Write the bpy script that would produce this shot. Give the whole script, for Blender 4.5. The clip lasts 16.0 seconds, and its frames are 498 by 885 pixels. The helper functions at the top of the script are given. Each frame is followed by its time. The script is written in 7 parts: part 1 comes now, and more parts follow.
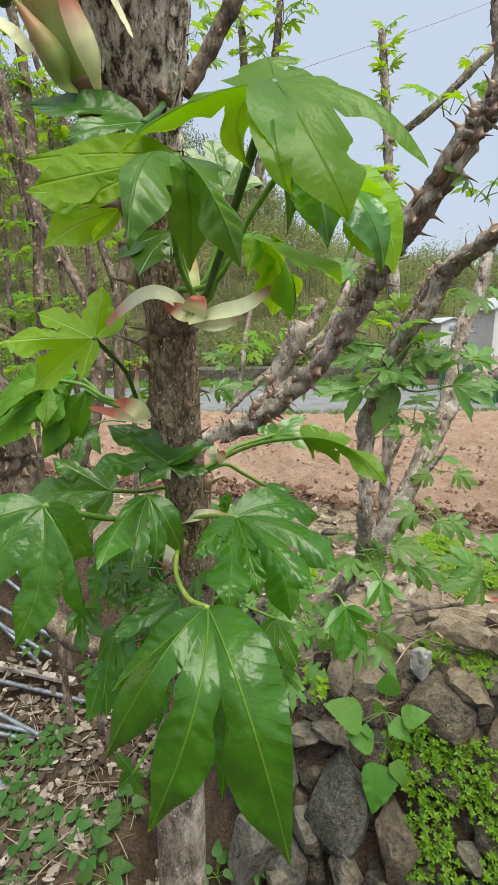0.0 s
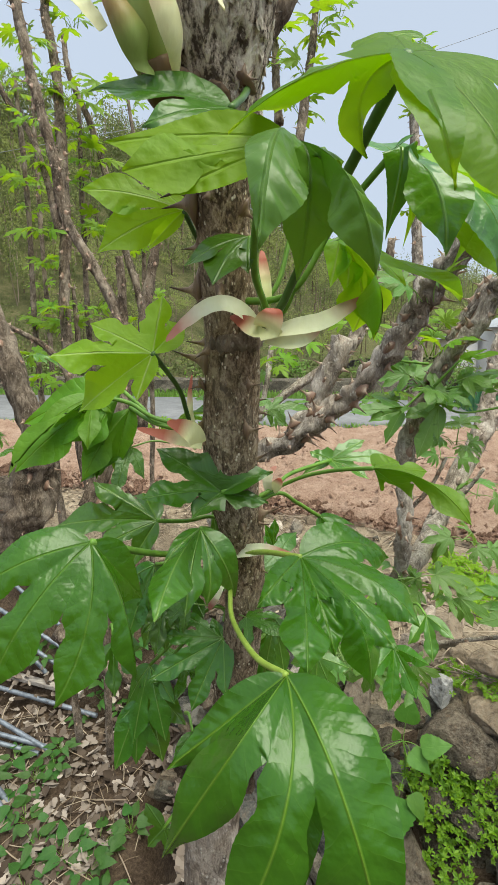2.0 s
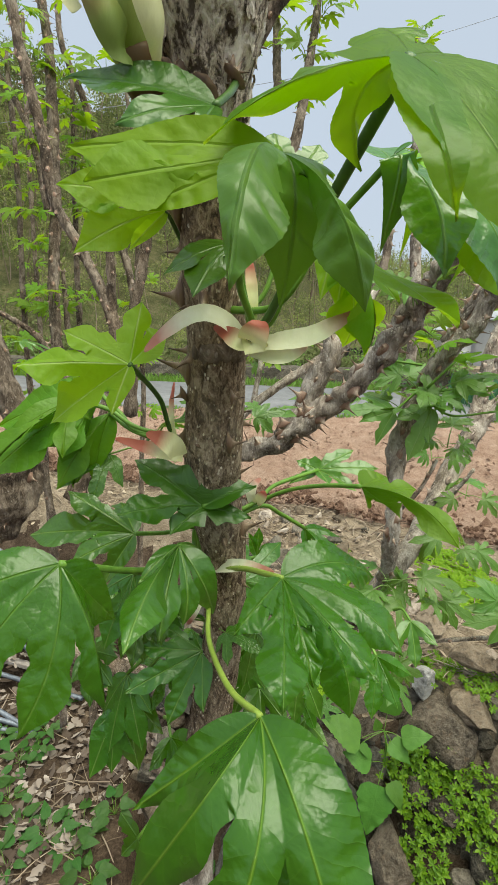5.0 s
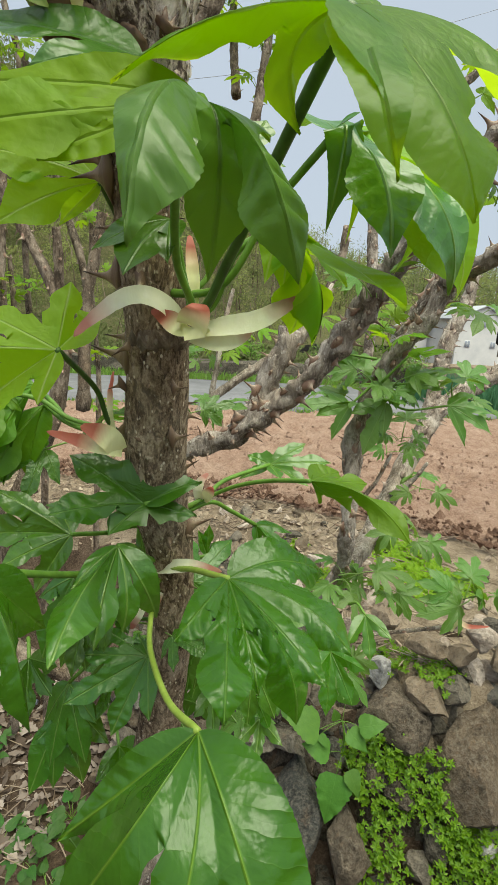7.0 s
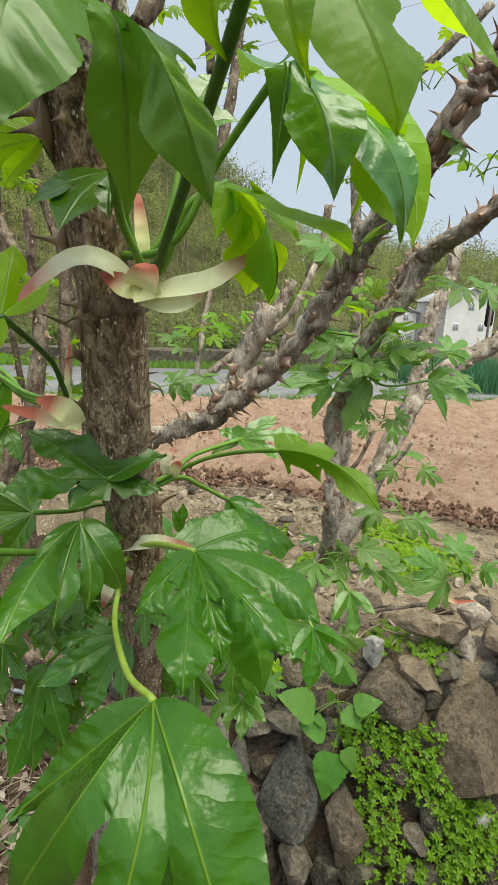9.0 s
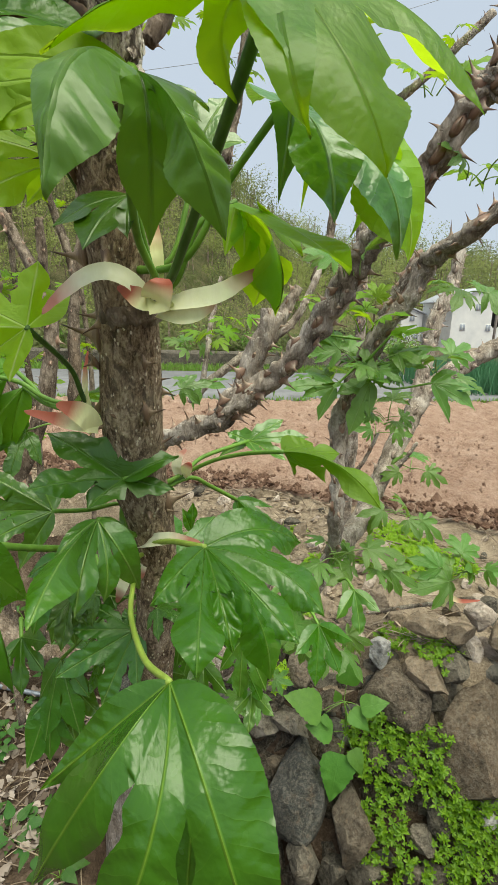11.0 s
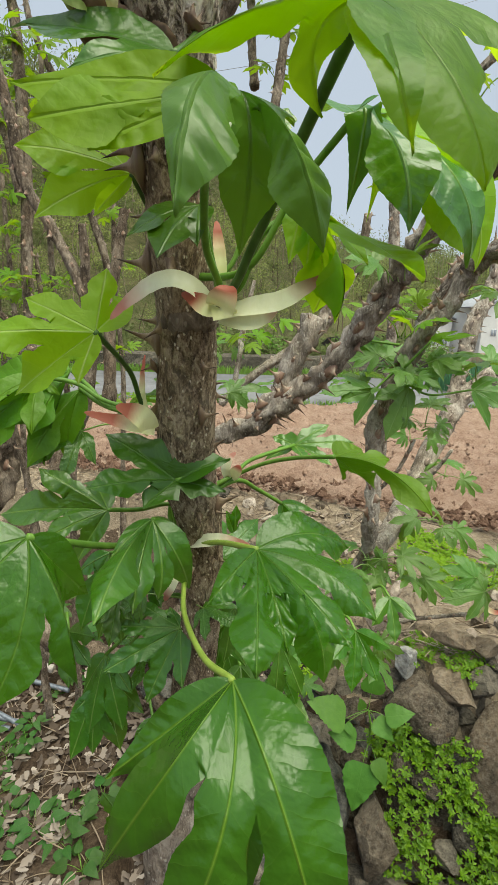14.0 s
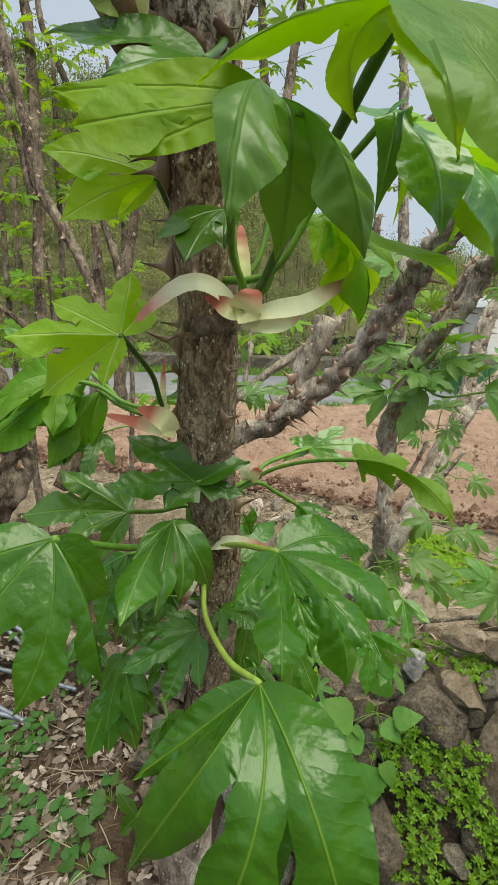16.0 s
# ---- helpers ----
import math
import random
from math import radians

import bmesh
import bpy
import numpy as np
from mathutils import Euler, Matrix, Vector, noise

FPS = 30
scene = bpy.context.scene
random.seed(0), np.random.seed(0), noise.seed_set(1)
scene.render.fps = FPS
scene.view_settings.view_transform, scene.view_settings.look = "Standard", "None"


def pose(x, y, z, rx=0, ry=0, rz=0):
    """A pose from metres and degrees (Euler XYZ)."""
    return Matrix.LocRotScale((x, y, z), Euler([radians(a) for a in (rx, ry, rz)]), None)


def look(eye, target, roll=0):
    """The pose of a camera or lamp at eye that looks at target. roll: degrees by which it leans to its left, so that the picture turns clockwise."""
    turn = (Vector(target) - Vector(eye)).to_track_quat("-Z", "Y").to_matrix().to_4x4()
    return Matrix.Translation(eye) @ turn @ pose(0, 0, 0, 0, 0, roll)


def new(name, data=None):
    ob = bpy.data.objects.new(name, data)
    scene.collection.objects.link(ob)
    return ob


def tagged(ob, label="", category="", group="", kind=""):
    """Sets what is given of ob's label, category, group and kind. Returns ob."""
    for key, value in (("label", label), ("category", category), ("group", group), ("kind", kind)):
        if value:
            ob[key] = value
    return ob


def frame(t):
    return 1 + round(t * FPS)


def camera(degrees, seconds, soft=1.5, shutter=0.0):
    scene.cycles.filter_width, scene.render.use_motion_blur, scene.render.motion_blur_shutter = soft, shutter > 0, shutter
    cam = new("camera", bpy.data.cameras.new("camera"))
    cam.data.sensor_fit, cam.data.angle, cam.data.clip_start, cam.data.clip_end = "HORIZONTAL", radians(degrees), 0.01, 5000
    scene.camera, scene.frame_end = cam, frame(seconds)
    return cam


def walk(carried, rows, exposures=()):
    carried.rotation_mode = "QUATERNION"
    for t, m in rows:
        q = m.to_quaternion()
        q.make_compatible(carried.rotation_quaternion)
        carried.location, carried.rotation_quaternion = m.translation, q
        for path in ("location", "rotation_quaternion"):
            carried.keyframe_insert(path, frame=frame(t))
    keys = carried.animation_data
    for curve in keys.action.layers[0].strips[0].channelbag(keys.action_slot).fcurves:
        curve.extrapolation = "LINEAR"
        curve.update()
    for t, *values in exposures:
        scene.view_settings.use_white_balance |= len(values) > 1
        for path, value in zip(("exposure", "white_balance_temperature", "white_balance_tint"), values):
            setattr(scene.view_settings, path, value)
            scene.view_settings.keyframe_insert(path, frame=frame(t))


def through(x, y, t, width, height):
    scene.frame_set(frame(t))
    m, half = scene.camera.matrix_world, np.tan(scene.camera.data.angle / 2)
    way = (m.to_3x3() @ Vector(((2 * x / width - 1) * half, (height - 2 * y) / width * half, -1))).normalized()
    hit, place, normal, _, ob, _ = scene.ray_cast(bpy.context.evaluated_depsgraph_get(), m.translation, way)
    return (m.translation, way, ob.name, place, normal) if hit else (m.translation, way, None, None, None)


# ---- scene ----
cam = camera(54.7, 16.0)
PATH = [
    (0, (0.0, 0.0, 1.6), (0.0, 1.949, 1.15), -0.5),
    (0.5, (-0.003, 0.009, 1.597), (-0.012, 1.958, 1.147), -0.5),
    (1, (-0.008, 0.008, 1.601), (-0.029, 1.961, 1.172), -0.3),
    (1.5, (-0.026, 0.005, 1.612), (-0.054, 1.963, 1.204), 0.2),
    (2, (-0.036, 0.038, 1.603), (-0.081, 1.996, 1.198), 0.7),
    (2.5, (-0.03, 0.055, 1.602), (-0.107, 2.008, 1.179), 1.3),
    (3, (-0.037, 0.071, 1.607), (-0.143, 2.018, 1.161), 1.4),
    (3.5, (-0.018, 0.076, 1.612), (-0.127, 2.018, 1.144), 1.0),
    (5.8, (-0.036, 0.048, 1.621), (0.043, 1.997, 1.18), 3.3),
    (6, (-0.026, 0.056, 1.622), (0.075, 2.005, 1.187), 3.4),
    (6.5, (-0.034, 0.064, 1.62), (0.091, 2.01, 1.175), 3.6),
    (7, (-0.021, 0.071, 1.613), (0.128, 2.009, 1.141), 3.3),
    (7.5, (-0.015, 0.084, 1.6), (0.149, 2.014, 1.101), 3.0),
    (8, (-0.011, 0.075, 1.604), (0.16, 2.0, 1.091), 2.8),
    (8.5, (-0.007, 0.074, 1.601), (0.176, 1.998, 1.084), 2.1),
    (10.8, (0.002, 0.064, 1.603), (0.178, 1.99, 1.095), 1.5),
    (11, (-0.006, 0.059, 1.605), (0.151, 1.987, 1.096), 1.5),
    (11.5, (-0.023, 0.064, 1.604), (0.085, 1.995, 1.095), 1.9),
    (12, (-0.037, 0.063, 1.605), (0.039, 1.998, 1.103), 2.2),
    (12.5, (-0.027, 0.058, 1.602), (0.04, 1.993, 1.101), 2.3),
    (13, (-0.023, 0.045, 1.607), (0.043, 1.982, 1.111), 2.2),
    (13.5, (-0.023, 0.055, 1.607), (0.037, 1.991, 1.109), 2.1),
    (14, (-0.024, 0.056, 1.606), (0.034, 1.992, 1.107), 1.9),
    (14.5, (-0.019, 0.056, 1.608), (0.039, 1.993, 1.112), 1.6),
    (15, (-0.022, 0.051, 1.609), (0.031, 1.988, 1.116), 1.6),
    (15.5, (-0.027, 0.051, 1.609), (0.014, 1.988, 1.114), 1.7),
    (16, (-0.033, 0.056, 1.607), (-0.001, 1.993, 1.11), 1.9),
]
walk(cam, [(t, look(eye, target, roll)) for t, eye, target, roll in PATH],
     [(0.0, 0.02, 6500, 6), (2.0, 0.06, 6500, 5), (3.5, 0.07, 6500, 4), (6.0, -0.06, 6750, 3), (7.0, -0.06, 6750, 3), (7.5, 0.02, 6800, 3), (8.5, 0.0, 6750, 3), (11.0, 0.0, 6750, 3), (12.5, 0.05, 6750, 3), (13.5, -0.09, 6750, 3), (14.0, -0.08, 6750, 3), (15.0, -0.14, 6750, 3), (16.0, -0.12, 6750, 3)])

# ---- world, sun ----
world = bpy.data.worlds.new("overcast_sky")
scene.world = world
world.use_nodes = True
wn = world.node_tree.nodes
wl = world.node_tree.links
sky = wn.new("ShaderNodeTexSky")
sky.sky_type = "NISHITA"
sky.sun_disc = False
sky.sun_elevation = radians(71)
sky.sun_rotation = radians(200)
sky.air_density, sky.dust_density, sky.ozone_density = 1.0, 4.0, 1.0
veil = wn.new("ShaderNodeMix")
veil.data_type = "RGBA"
veil.inputs[0].default_value = 0.8
veil.inputs[7].default_value = (6.9, 7.75, 9.4, 1)
wl.new(sky.outputs[0], veil.inputs[6])
wl.new(veil.outputs[2], wn["Background"].inputs[0])
wn["Background"].inputs[1].default_value = 0.100

sun = new("sun", bpy.data.lights.new("sun", "SUN"))
sun.data.energy = 5.7
sun.data.angle = radians(58)
sun.data.color = (1.0, 0.96, 0.80)
sun.matrix_world = look((0.9, -1.0, 4.0), (0, 0, 0))


# ---- materials ----


class Mat:
    """A node material with short calls."""

    def __init__(self, name, rough=0.6, spec=0.5, metal=0.0):
        self.m = bpy.data.materials.new(name)
        self.m.use_nodes = True
        self.nt = self.m.node_tree
        self.b = self.nt.nodes["Principled BSDF"]
        self.b.inputs["Roughness"].default_value = rough
        self.b.inputs["Specular IOR Level"].default_value = spec
        self.b.inputs["Metallic"].default_value = metal

    def node(self, kind, operation="", blend=""):
        n = self.nt.nodes.new(kind)
        if operation:
            n.operation = operation
        if blend:
            n.data_type, n.blend_type = "RGBA", blend
        return n

    def link(self, a, b):
        self.nt.links.new(a, b)

    def coords(self, scale=(1, 1, 1), generated=False):
        tc = self.node("ShaderNodeTexCoord")
        mp = self.node("ShaderNodeMapping")
        mp.inputs["Scale"].default_value = scale
        self.link(tc.outputs["Object"], mp.inputs[0])
        return mp.outputs[0]

    def noise(self, vec, scale, detail=4, rough=0.6, distort=0.0):
        n = self.node("ShaderNodeTexNoise")
        n.inputs["Scale"].default_value = scale
        n.inputs["Detail"].default_value = detail
        n.inputs["Roughness"].default_value = rough
        n.inputs["Distortion"].default_value = distort
        if vec is not None:
            self.link(vec, n.inputs["Vector"])
        return n.outputs[0]

    def ramp(self, fac, stops):
        r = self.node("ShaderNodeValToRGB")
        el = r.color_ramp.elements
        while len(el) < len(stops):
            el.new(0.5)
        for e, (p, c) in zip(el, stops):
            e.position = p
            e.color = (*c, 1) if len(c) == 3 else c
        self.link(fac, r.inputs[0])
        return r.outputs[0]

    def math(self, op, a, b=None):
        n = self.node("ShaderNodeMath", operation=op)
        for i, v in enumerate((a, b)):
            if v is None:
                continue
            if isinstance(v, (int, float)):
                n.inputs[i].default_value = v
            else:
                self.link(v, n.inputs[i])
        return n.outputs[0]

    def mix(self, fac, a, b, blend="MIX"):
        n = self.node("ShaderNodeMix", blend=blend)
        for i, v in ((0, fac), (6, a), (7, b)):
            if isinstance(v, (int, float)):
                n.inputs[i].default_value = v
            elif isinstance(v, tuple):
                n.inputs[i].default_value = (*v, 1)
            else:
                self.link(v, n.inputs[i])
        return n.outputs[2]

    def bump(self, height, strength=0.4, dist=0.01):
        n = self.node("ShaderNodeBump")
        n.inputs["Strength"].default_value = strength
        n.inputs["Distance"].default_value = dist
        self.link(height, n.inputs["Height"])
        self.link(n.outputs[0], self.b.inputs["Normal"])
        return n.outputs[0]

    def color(self, out):
        self.link(out, self.b.inputs["Base Color"])

    def random(self):
        return self.node("ShaderNodeObjectInfo").outputs["Random"]

    def island(self):
        return self.node("ShaderNodeNewGeometry").outputs["Random Per Island"]


def leaf_material(name, dark, light, vein, through, gloss=0.33, translucency=0.35, vary=0.25, shine=0.45, rib=0.5, ripple=0.3):
    """A veined leaf: the UV map holds the distance from the lobe's midrib and along it, in decimetres."""
    k = Mat(name, gloss, shine)
    uv = k.node("ShaderNodeUVMap").outputs[0]
    sep = k.node("ShaderNodeSeparateXYZ")
    k.link(uv, sep.inputs[0])
    across = k.math("ABSOLUTE", sep.outputs[0])
    along = sep.outputs[1]
    main = k.math("SUBTRACT", 1.0, k.math("MINIMUM", k.math("DIVIDE", across, 0.008), 1.0))
    wob = k.noise(uv, 7.0, 2)
    slant = k.math("ADD", k.math("SUBTRACT", along, k.math("MULTIPLY", across, 0.75)), k.math("MULTIPLY", wob, 0.06))
    rep = k.math("FRACT", k.math("DIVIDE", slant, 0.085))
    tri = k.math("ABSOLUTE", k.math("SUBTRACT", rep, 0.5))
    side = k.math("MAXIMUM", k.math("SUBTRACT", 1.0, k.math("DIVIDE", tri, 0.05)), 0.0)
    side = k.math("MULTIPLY", k.math("MULTIPLY", side, 0.07), k.math("MINIMUM", k.math("MULTIPLY", along, 3.0), 1.0))
    veins = k.math("MAXIMUM", k.math("MULTIPLY", main, rib), side)
    blotch = k.noise(uv, 4.5, 3)
    fine = k.noise(uv, 45.0, 3)
    base = k.mix(k.ramp(blotch, [(0.3, (0, 0, 0)), (0.7, (1, 1, 1))]), dark, light)
    base = k.mix(k.math("MULTIPLY", fine, 0.18), base, light)
    hue = k.node("ShaderNodeHueSaturation")
    rnd = k.random()
    k.link(k.math("ADD", 1.0 - vary / 2, k.math("MULTIPLY", rnd, vary)), hue.inputs["Value"])
    k.link(k.math("ADD", 0.485, k.math("MULTIPLY", rnd, 0.03)), hue.inputs["Hue"])
    k.link(base, hue.inputs["Color"])
    col = k.mix(veins, hue.outputs[0], vein)
    k.color(col)
    quilt = k.math("MULTIPLY", k.math("POWER", k.math("MULTIPLY", tri, 2.0), 0.6), k.math("MINIMUM", k.math("MULTIPLY", across, 6.0), 1.0))
    net = k.node("ShaderNodeTexVoronoi")
    net.inputs["Scale"].default_value = 60.0
    k.link(uv, net.inputs["Vector"])
    cells = k.math("POWER", net.outputs["Distance"], 2.0)
    crease = k.math("ADD", k.math("MULTIPLY", main, 0.35), k.math("MULTIPLY", cells, 0.03))
    crease = k.math("SUBTRACT", crease, k.math("MULTIPLY", quilt, ripple))
    mid = k.noise(uv, 14.0, 2)
    h = k.math("SUBTRACT", k.math("ADD", k.math("MULTIPLY", blotch, 1.0), k.math("ADD", k.math("MULTIPLY", mid, 0.28), k.math("MULTIPLY", fine, 0.03))), crease)
    nrm = k.bump(h, 0.7, 0.0024)
    k.link(k.math("ADD", gloss - 0.02, k.math("MULTIPLY", blotch, 0.2)), k.b.inputs["Roughness"])
    tr = k.node("ShaderNodeBsdfTranslucent")
    tcol = k.mix(veins, through, tuple(0.75 * c for c in through))
    k.link(tcol, tr.inputs[0])
    k.link(nrm, tr.inputs[1])
    mx = k.node("ShaderNodeMixShader")
    mx.inputs[0].default_value = translucency
    k.link(k.b.outputs[0], mx.inputs[1])
    k.link(tr.outputs[0], mx.inputs[2])
    k.link(mx.outputs[0], k.nt.nodes["Material Output"].inputs[0])
    return k.m


def simple_leaf(name, a, b, through, translucency=0.4, gloss=0.5, island=True):
    """Small foliage: colour varies from leaf to leaf."""
    k = Mat(name, gloss, 0.35)
    rnd = k.island() if island else k.random()
    col = k.mix(rnd, a, b)
    col = k.mix(k.math("MULTIPLY", k.noise(k.coords(), 40.0, 3), 0.5), col, b)
    k.color(col)
    tr = k.node("ShaderNodeBsdfTranslucent")
    k.link(k.mix(rnd, through, tuple(0.8 * c for c in through)), tr.inputs[0])
    mx = k.node("ShaderNodeMixShader")
    mx.inputs[0].default_value = translucency
    k.link(k.b.outputs[0], mx.inputs[1])
    k.link(tr.outputs[0], mx.inputs[2])
    k.link(mx.outputs[0], k.nt.nodes["Material Output"].inputs[0])
    return k.m


def bark_material(name, dark, mid, pale, speck=(0.62, 0.56, 0.48), stretch=0.22, scale=1.0, flecks=0.85, patch=0.6, wander=0.9, stain=1.0):
    """Bark: ridges along the stem, darker and paler patches, pale raised flecks."""
    k = Mat(name, 0.85, 0.25)
    v = k.coords((1, 1, stretch))
    v1 = k.coords((1, 1, 0.62))
    ridge = k.noise(v, 210.0 * scale, 5, 0.62, wander)
    grain = k.noise(v1, 700.0 * scale, 4, 0.7)
    big = k.noise(v1, 42.0 * scale, 4, 0.62)
    f = k.math("ADD", k.math("MULTIPLY", ridge, 0.68), k.math("MULTIPLY", grain, 0.32))
    col = k.ramp(f, [(0.42, dark), (0.50, mid), (0.58, pale)])
    shade = k.ramp(big, [(0.36, tuple(0.35 * c for c in mid)), (0.5, mid), (0.62, pale)])
    col = k.mix(patch * 0.6, col, shade)
    wet = k.ramp(k.noise(v1, 16.0, 3), [(0.45, (1, 1, 1)), (0.65, (0.72, 0.66, 0.6))])
    col = k.mix(stain, col, wet, "MULTIPLY")
    spots = k.node("ShaderNodeTexVoronoi")
    spots.inputs["Scale"].default_value = 300.0 * scale
    k.link(v1, spots.inputs["Vector"])
    dot = k.ramp(spots.outputs["Distance"], [(0.18, (1, 1, 1)), (0.30, (0, 0, 0))])
    keep = k.ramp(k.noise(v1, 120.0 * scale, 2), [(0.48, (0, 0, 0)), (0.56, (1, 1, 1))])
    dots = k.mix(1.0, dot, keep, "MULTIPLY")
    col = k.mix(k.math("MULTIPLY", dots, flecks), col, speck)
    k.color(col)
    h = k.math("ADD", k.math("ADD", k.math("MULTIPLY", ridge, 1.3), k.math("MULTIPLY", grain, 0.4)), k.math("ADD", k.math("MULTIPLY", big, 0.8), k.math("MULTIPLY", dots, 0.25)))
    k.bump(h, 1.0, 0.0042)
    return k.m


def ground_material(name, cols, scale=6.0, bump=0.02, rough=0.95):
    k = Mat(name, rough, 0.15)
    v = k.coords()
    a = k.noise(v, scale, 6, 0.65)
    b = k.noise(v, scale * 14, 5, 0.7)
    f = k.math("ADD", k.math("MULTIPLY", a, 0.55), k.math("MULTIPLY", b, 0.45))
    n = len(cols)
    col = k.ramp(f, [(0.32 + 0.36 * i / (n - 1), c) for i, c in enumerate(cols)])
    k.color(col)
    k.bump(k.math("ADD", k.math("MULTIPLY", a, 0.5), b), 0.9, bump)
    return k.m


def stone_material(name, cols, scale=9.0):
    k = Mat(name, 0.88, 0.25)
    r = k.random()
    p = k.node("ShaderNodeNewGeometry").outputs["Position"]
    scale *= 5.0
    a = k.noise(p, scale, 6, 0.65, 0.4)
    b = k.noise(p, scale * 7, 7, 0.75)
    base = k.ramp(k.math("ADD", k.math("MULTIPLY", a, 0.7), k.math("MULTIPLY", r, 0.3)), [(0.34 + 0.32 * i / (len(cols) - 1), c) for i, c in enumerate(cols)])
    base = k.mix(k.math("MULTIPLY", k.ramp(b, [(0.45, (0, 0, 0)), (0.6, (1, 1, 1))]), 0.4), base, (0.24, 0.215, 0.172))
    rust = k.ramp(k.noise(p, scale * 2.2, 4), [(0.58, (0, 0, 0)), (0.7, (1, 1, 1))])
    base = k.mix(k.math("MULTIPLY", rust, 0.25), base, (0.25, 0.15, 0.085))
    k.color(base)
    pit = k.ramp(k.noise(p, scale * 3, 5, 0.7), [(0.32, (0.16, 0.14, 0.12)), (0.5, (1, 1, 1))])
    k.color(k.mix(0.7, base, pit, "MULTIPLY"))
    k.bump(k.math("ADD", a, k.math("MULTIPLY", b, 0.35)), 1.0, 0.03)
    return k.m


M_LEAF = leaf_material("glossy_leaf", (0.030, 0.104, 0.004), (0.057, 0.163, 0.008), (0.19, 0.34, 0.05), (0.24, 0.56, 0.012), 0.20, 0.28, shine=0.66)
M_BIG = leaf_material("broad_glossy_leaf", (0.021, 0.096, 0.006), (0.043, 0.158, 0.010), (0.17, 0.30, 0.03), (0.18, 0.44, 0.003), 0.17, 0.14, shine=0.5, rib=0.75)
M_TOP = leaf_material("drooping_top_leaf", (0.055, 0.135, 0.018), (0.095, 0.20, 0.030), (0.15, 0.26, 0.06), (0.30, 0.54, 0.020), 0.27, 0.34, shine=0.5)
M_FRESH = leaf_material("fresh_leaf", (0.080, 0.20, 0.006), (0.125, 0.28, 0.010), (0.22, 0.38, 0.04), (0.30, 0.55, 0.010), 0.38, 0.35)
M_DARK = leaf_material("dark_leaf", (0.025, 0.078, 0.003), (0.050, 0.138, 0.006), (0.14, 0.28, 0.05), (0.16, 0.38, 0.006), 0.24, 0.14, shine=0.55)
M_YOUNG = leaf_material("young_leaf", (0.105, 0.25, 0.008), (0.17, 0.33, 0.014), (0.26, 0.42, 0.05), (0.36, 0.56, 0.012), 0.42, 0.45)
M_GREY = leaf_material("under_leaf", (0.080, 0.175, 0.008), (0.120, 0.235, 0.012), (0.09, 0.17, 0.010), (0.46, 0.66, 0.016), 0.3, 0.62, shine=0.6, ripple=0.12)
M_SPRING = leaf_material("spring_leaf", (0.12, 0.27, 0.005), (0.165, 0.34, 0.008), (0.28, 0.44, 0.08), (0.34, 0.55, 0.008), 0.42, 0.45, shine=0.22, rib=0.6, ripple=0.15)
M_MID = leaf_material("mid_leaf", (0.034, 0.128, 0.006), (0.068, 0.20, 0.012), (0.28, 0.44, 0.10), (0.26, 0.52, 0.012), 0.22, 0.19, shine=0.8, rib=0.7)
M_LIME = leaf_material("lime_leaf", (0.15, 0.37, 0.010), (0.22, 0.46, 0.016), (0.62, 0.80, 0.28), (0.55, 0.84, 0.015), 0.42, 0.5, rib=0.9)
M_CLUSTER = leaf_material("cluster_leaf", (0.070, 0.175, 0.026), (0.120, 0.25, 0.045), (0.28, 0.40, 0.13), (0.28, 0.50, 0.03), 0.3, 0.32, shine=0.55, rib=0.7)
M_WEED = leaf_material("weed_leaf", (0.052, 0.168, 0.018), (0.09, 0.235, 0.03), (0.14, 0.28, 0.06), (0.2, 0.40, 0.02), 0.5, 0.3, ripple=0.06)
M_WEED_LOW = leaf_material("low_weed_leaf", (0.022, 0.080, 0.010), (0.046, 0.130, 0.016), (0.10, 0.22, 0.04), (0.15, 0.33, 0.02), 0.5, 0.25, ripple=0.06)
M_SEDUM = simple_leaf("groundcover_leaf", (0.028, 0.10, 0.003), (0.145, 0.27, 0.008), (0.26, 0.45, 0.010), 0.3)
M_SEDUM_BRIGHT = simple_leaf("terrace_weed_leaf", (0.085, 0.21, 0.005), (0.24, 0.40, 0.012), (0.34, 0.55, 0.012), 0.35)
M_GRASS = simple_leaf("grass_blade", (0.08, 0.21, 0.03), (0.19, 0.33, 0.06), (0.25, 0.45, 0.05), 0.3)
M_ONION = simple_leaf("onion_blade", (0.055, 0.165, 0.085), (0.10, 0.25, 0.13), (0.1, 0.3, 0.1), 0.2)
M_WOOD_FAR = simple_leaf("far_foliage", (0.075, 0.100, 0.032), (0.13, 0.152, 0.055), (0.18, 0.22, 0.06), 0.25, 0.9)
M_WOOD_FAR_Y = simple_leaf("far_spring_foliage", (0.17, 0.205, 0.055), (0.24, 0.28, 0.085), (0.24, 0.28, 0.08), 0.25, 0.9)
M_BARK = bark_material("brown_bark", (0.040, 0.026, 0.017), (0.29, 0.21, 0.138), (0.58, 0.47, 0.345), (0.86, 0.77, 0.62), 0.42, 1.15, 0.95, 0.5)
M_BARK_LIMB = bark_material("grey_brown_bark", (0.028, 0.021, 0.017), (0.24, 0.20, 0.165), (0.62, 0.56, 0.49), (0.72, 0.66, 0.57), 0.4, 0.75, 0.6, 1.0)
M_BARK_PALE = bark_material("pale_grey_bark", (0.070, 0.054, 0.042), (0.34, 0.29, 0.24), (0.66, 0.60, 0.53), (0.72, 0.67, 0.60), 0.4, 0.75, 0.6, 1.0)
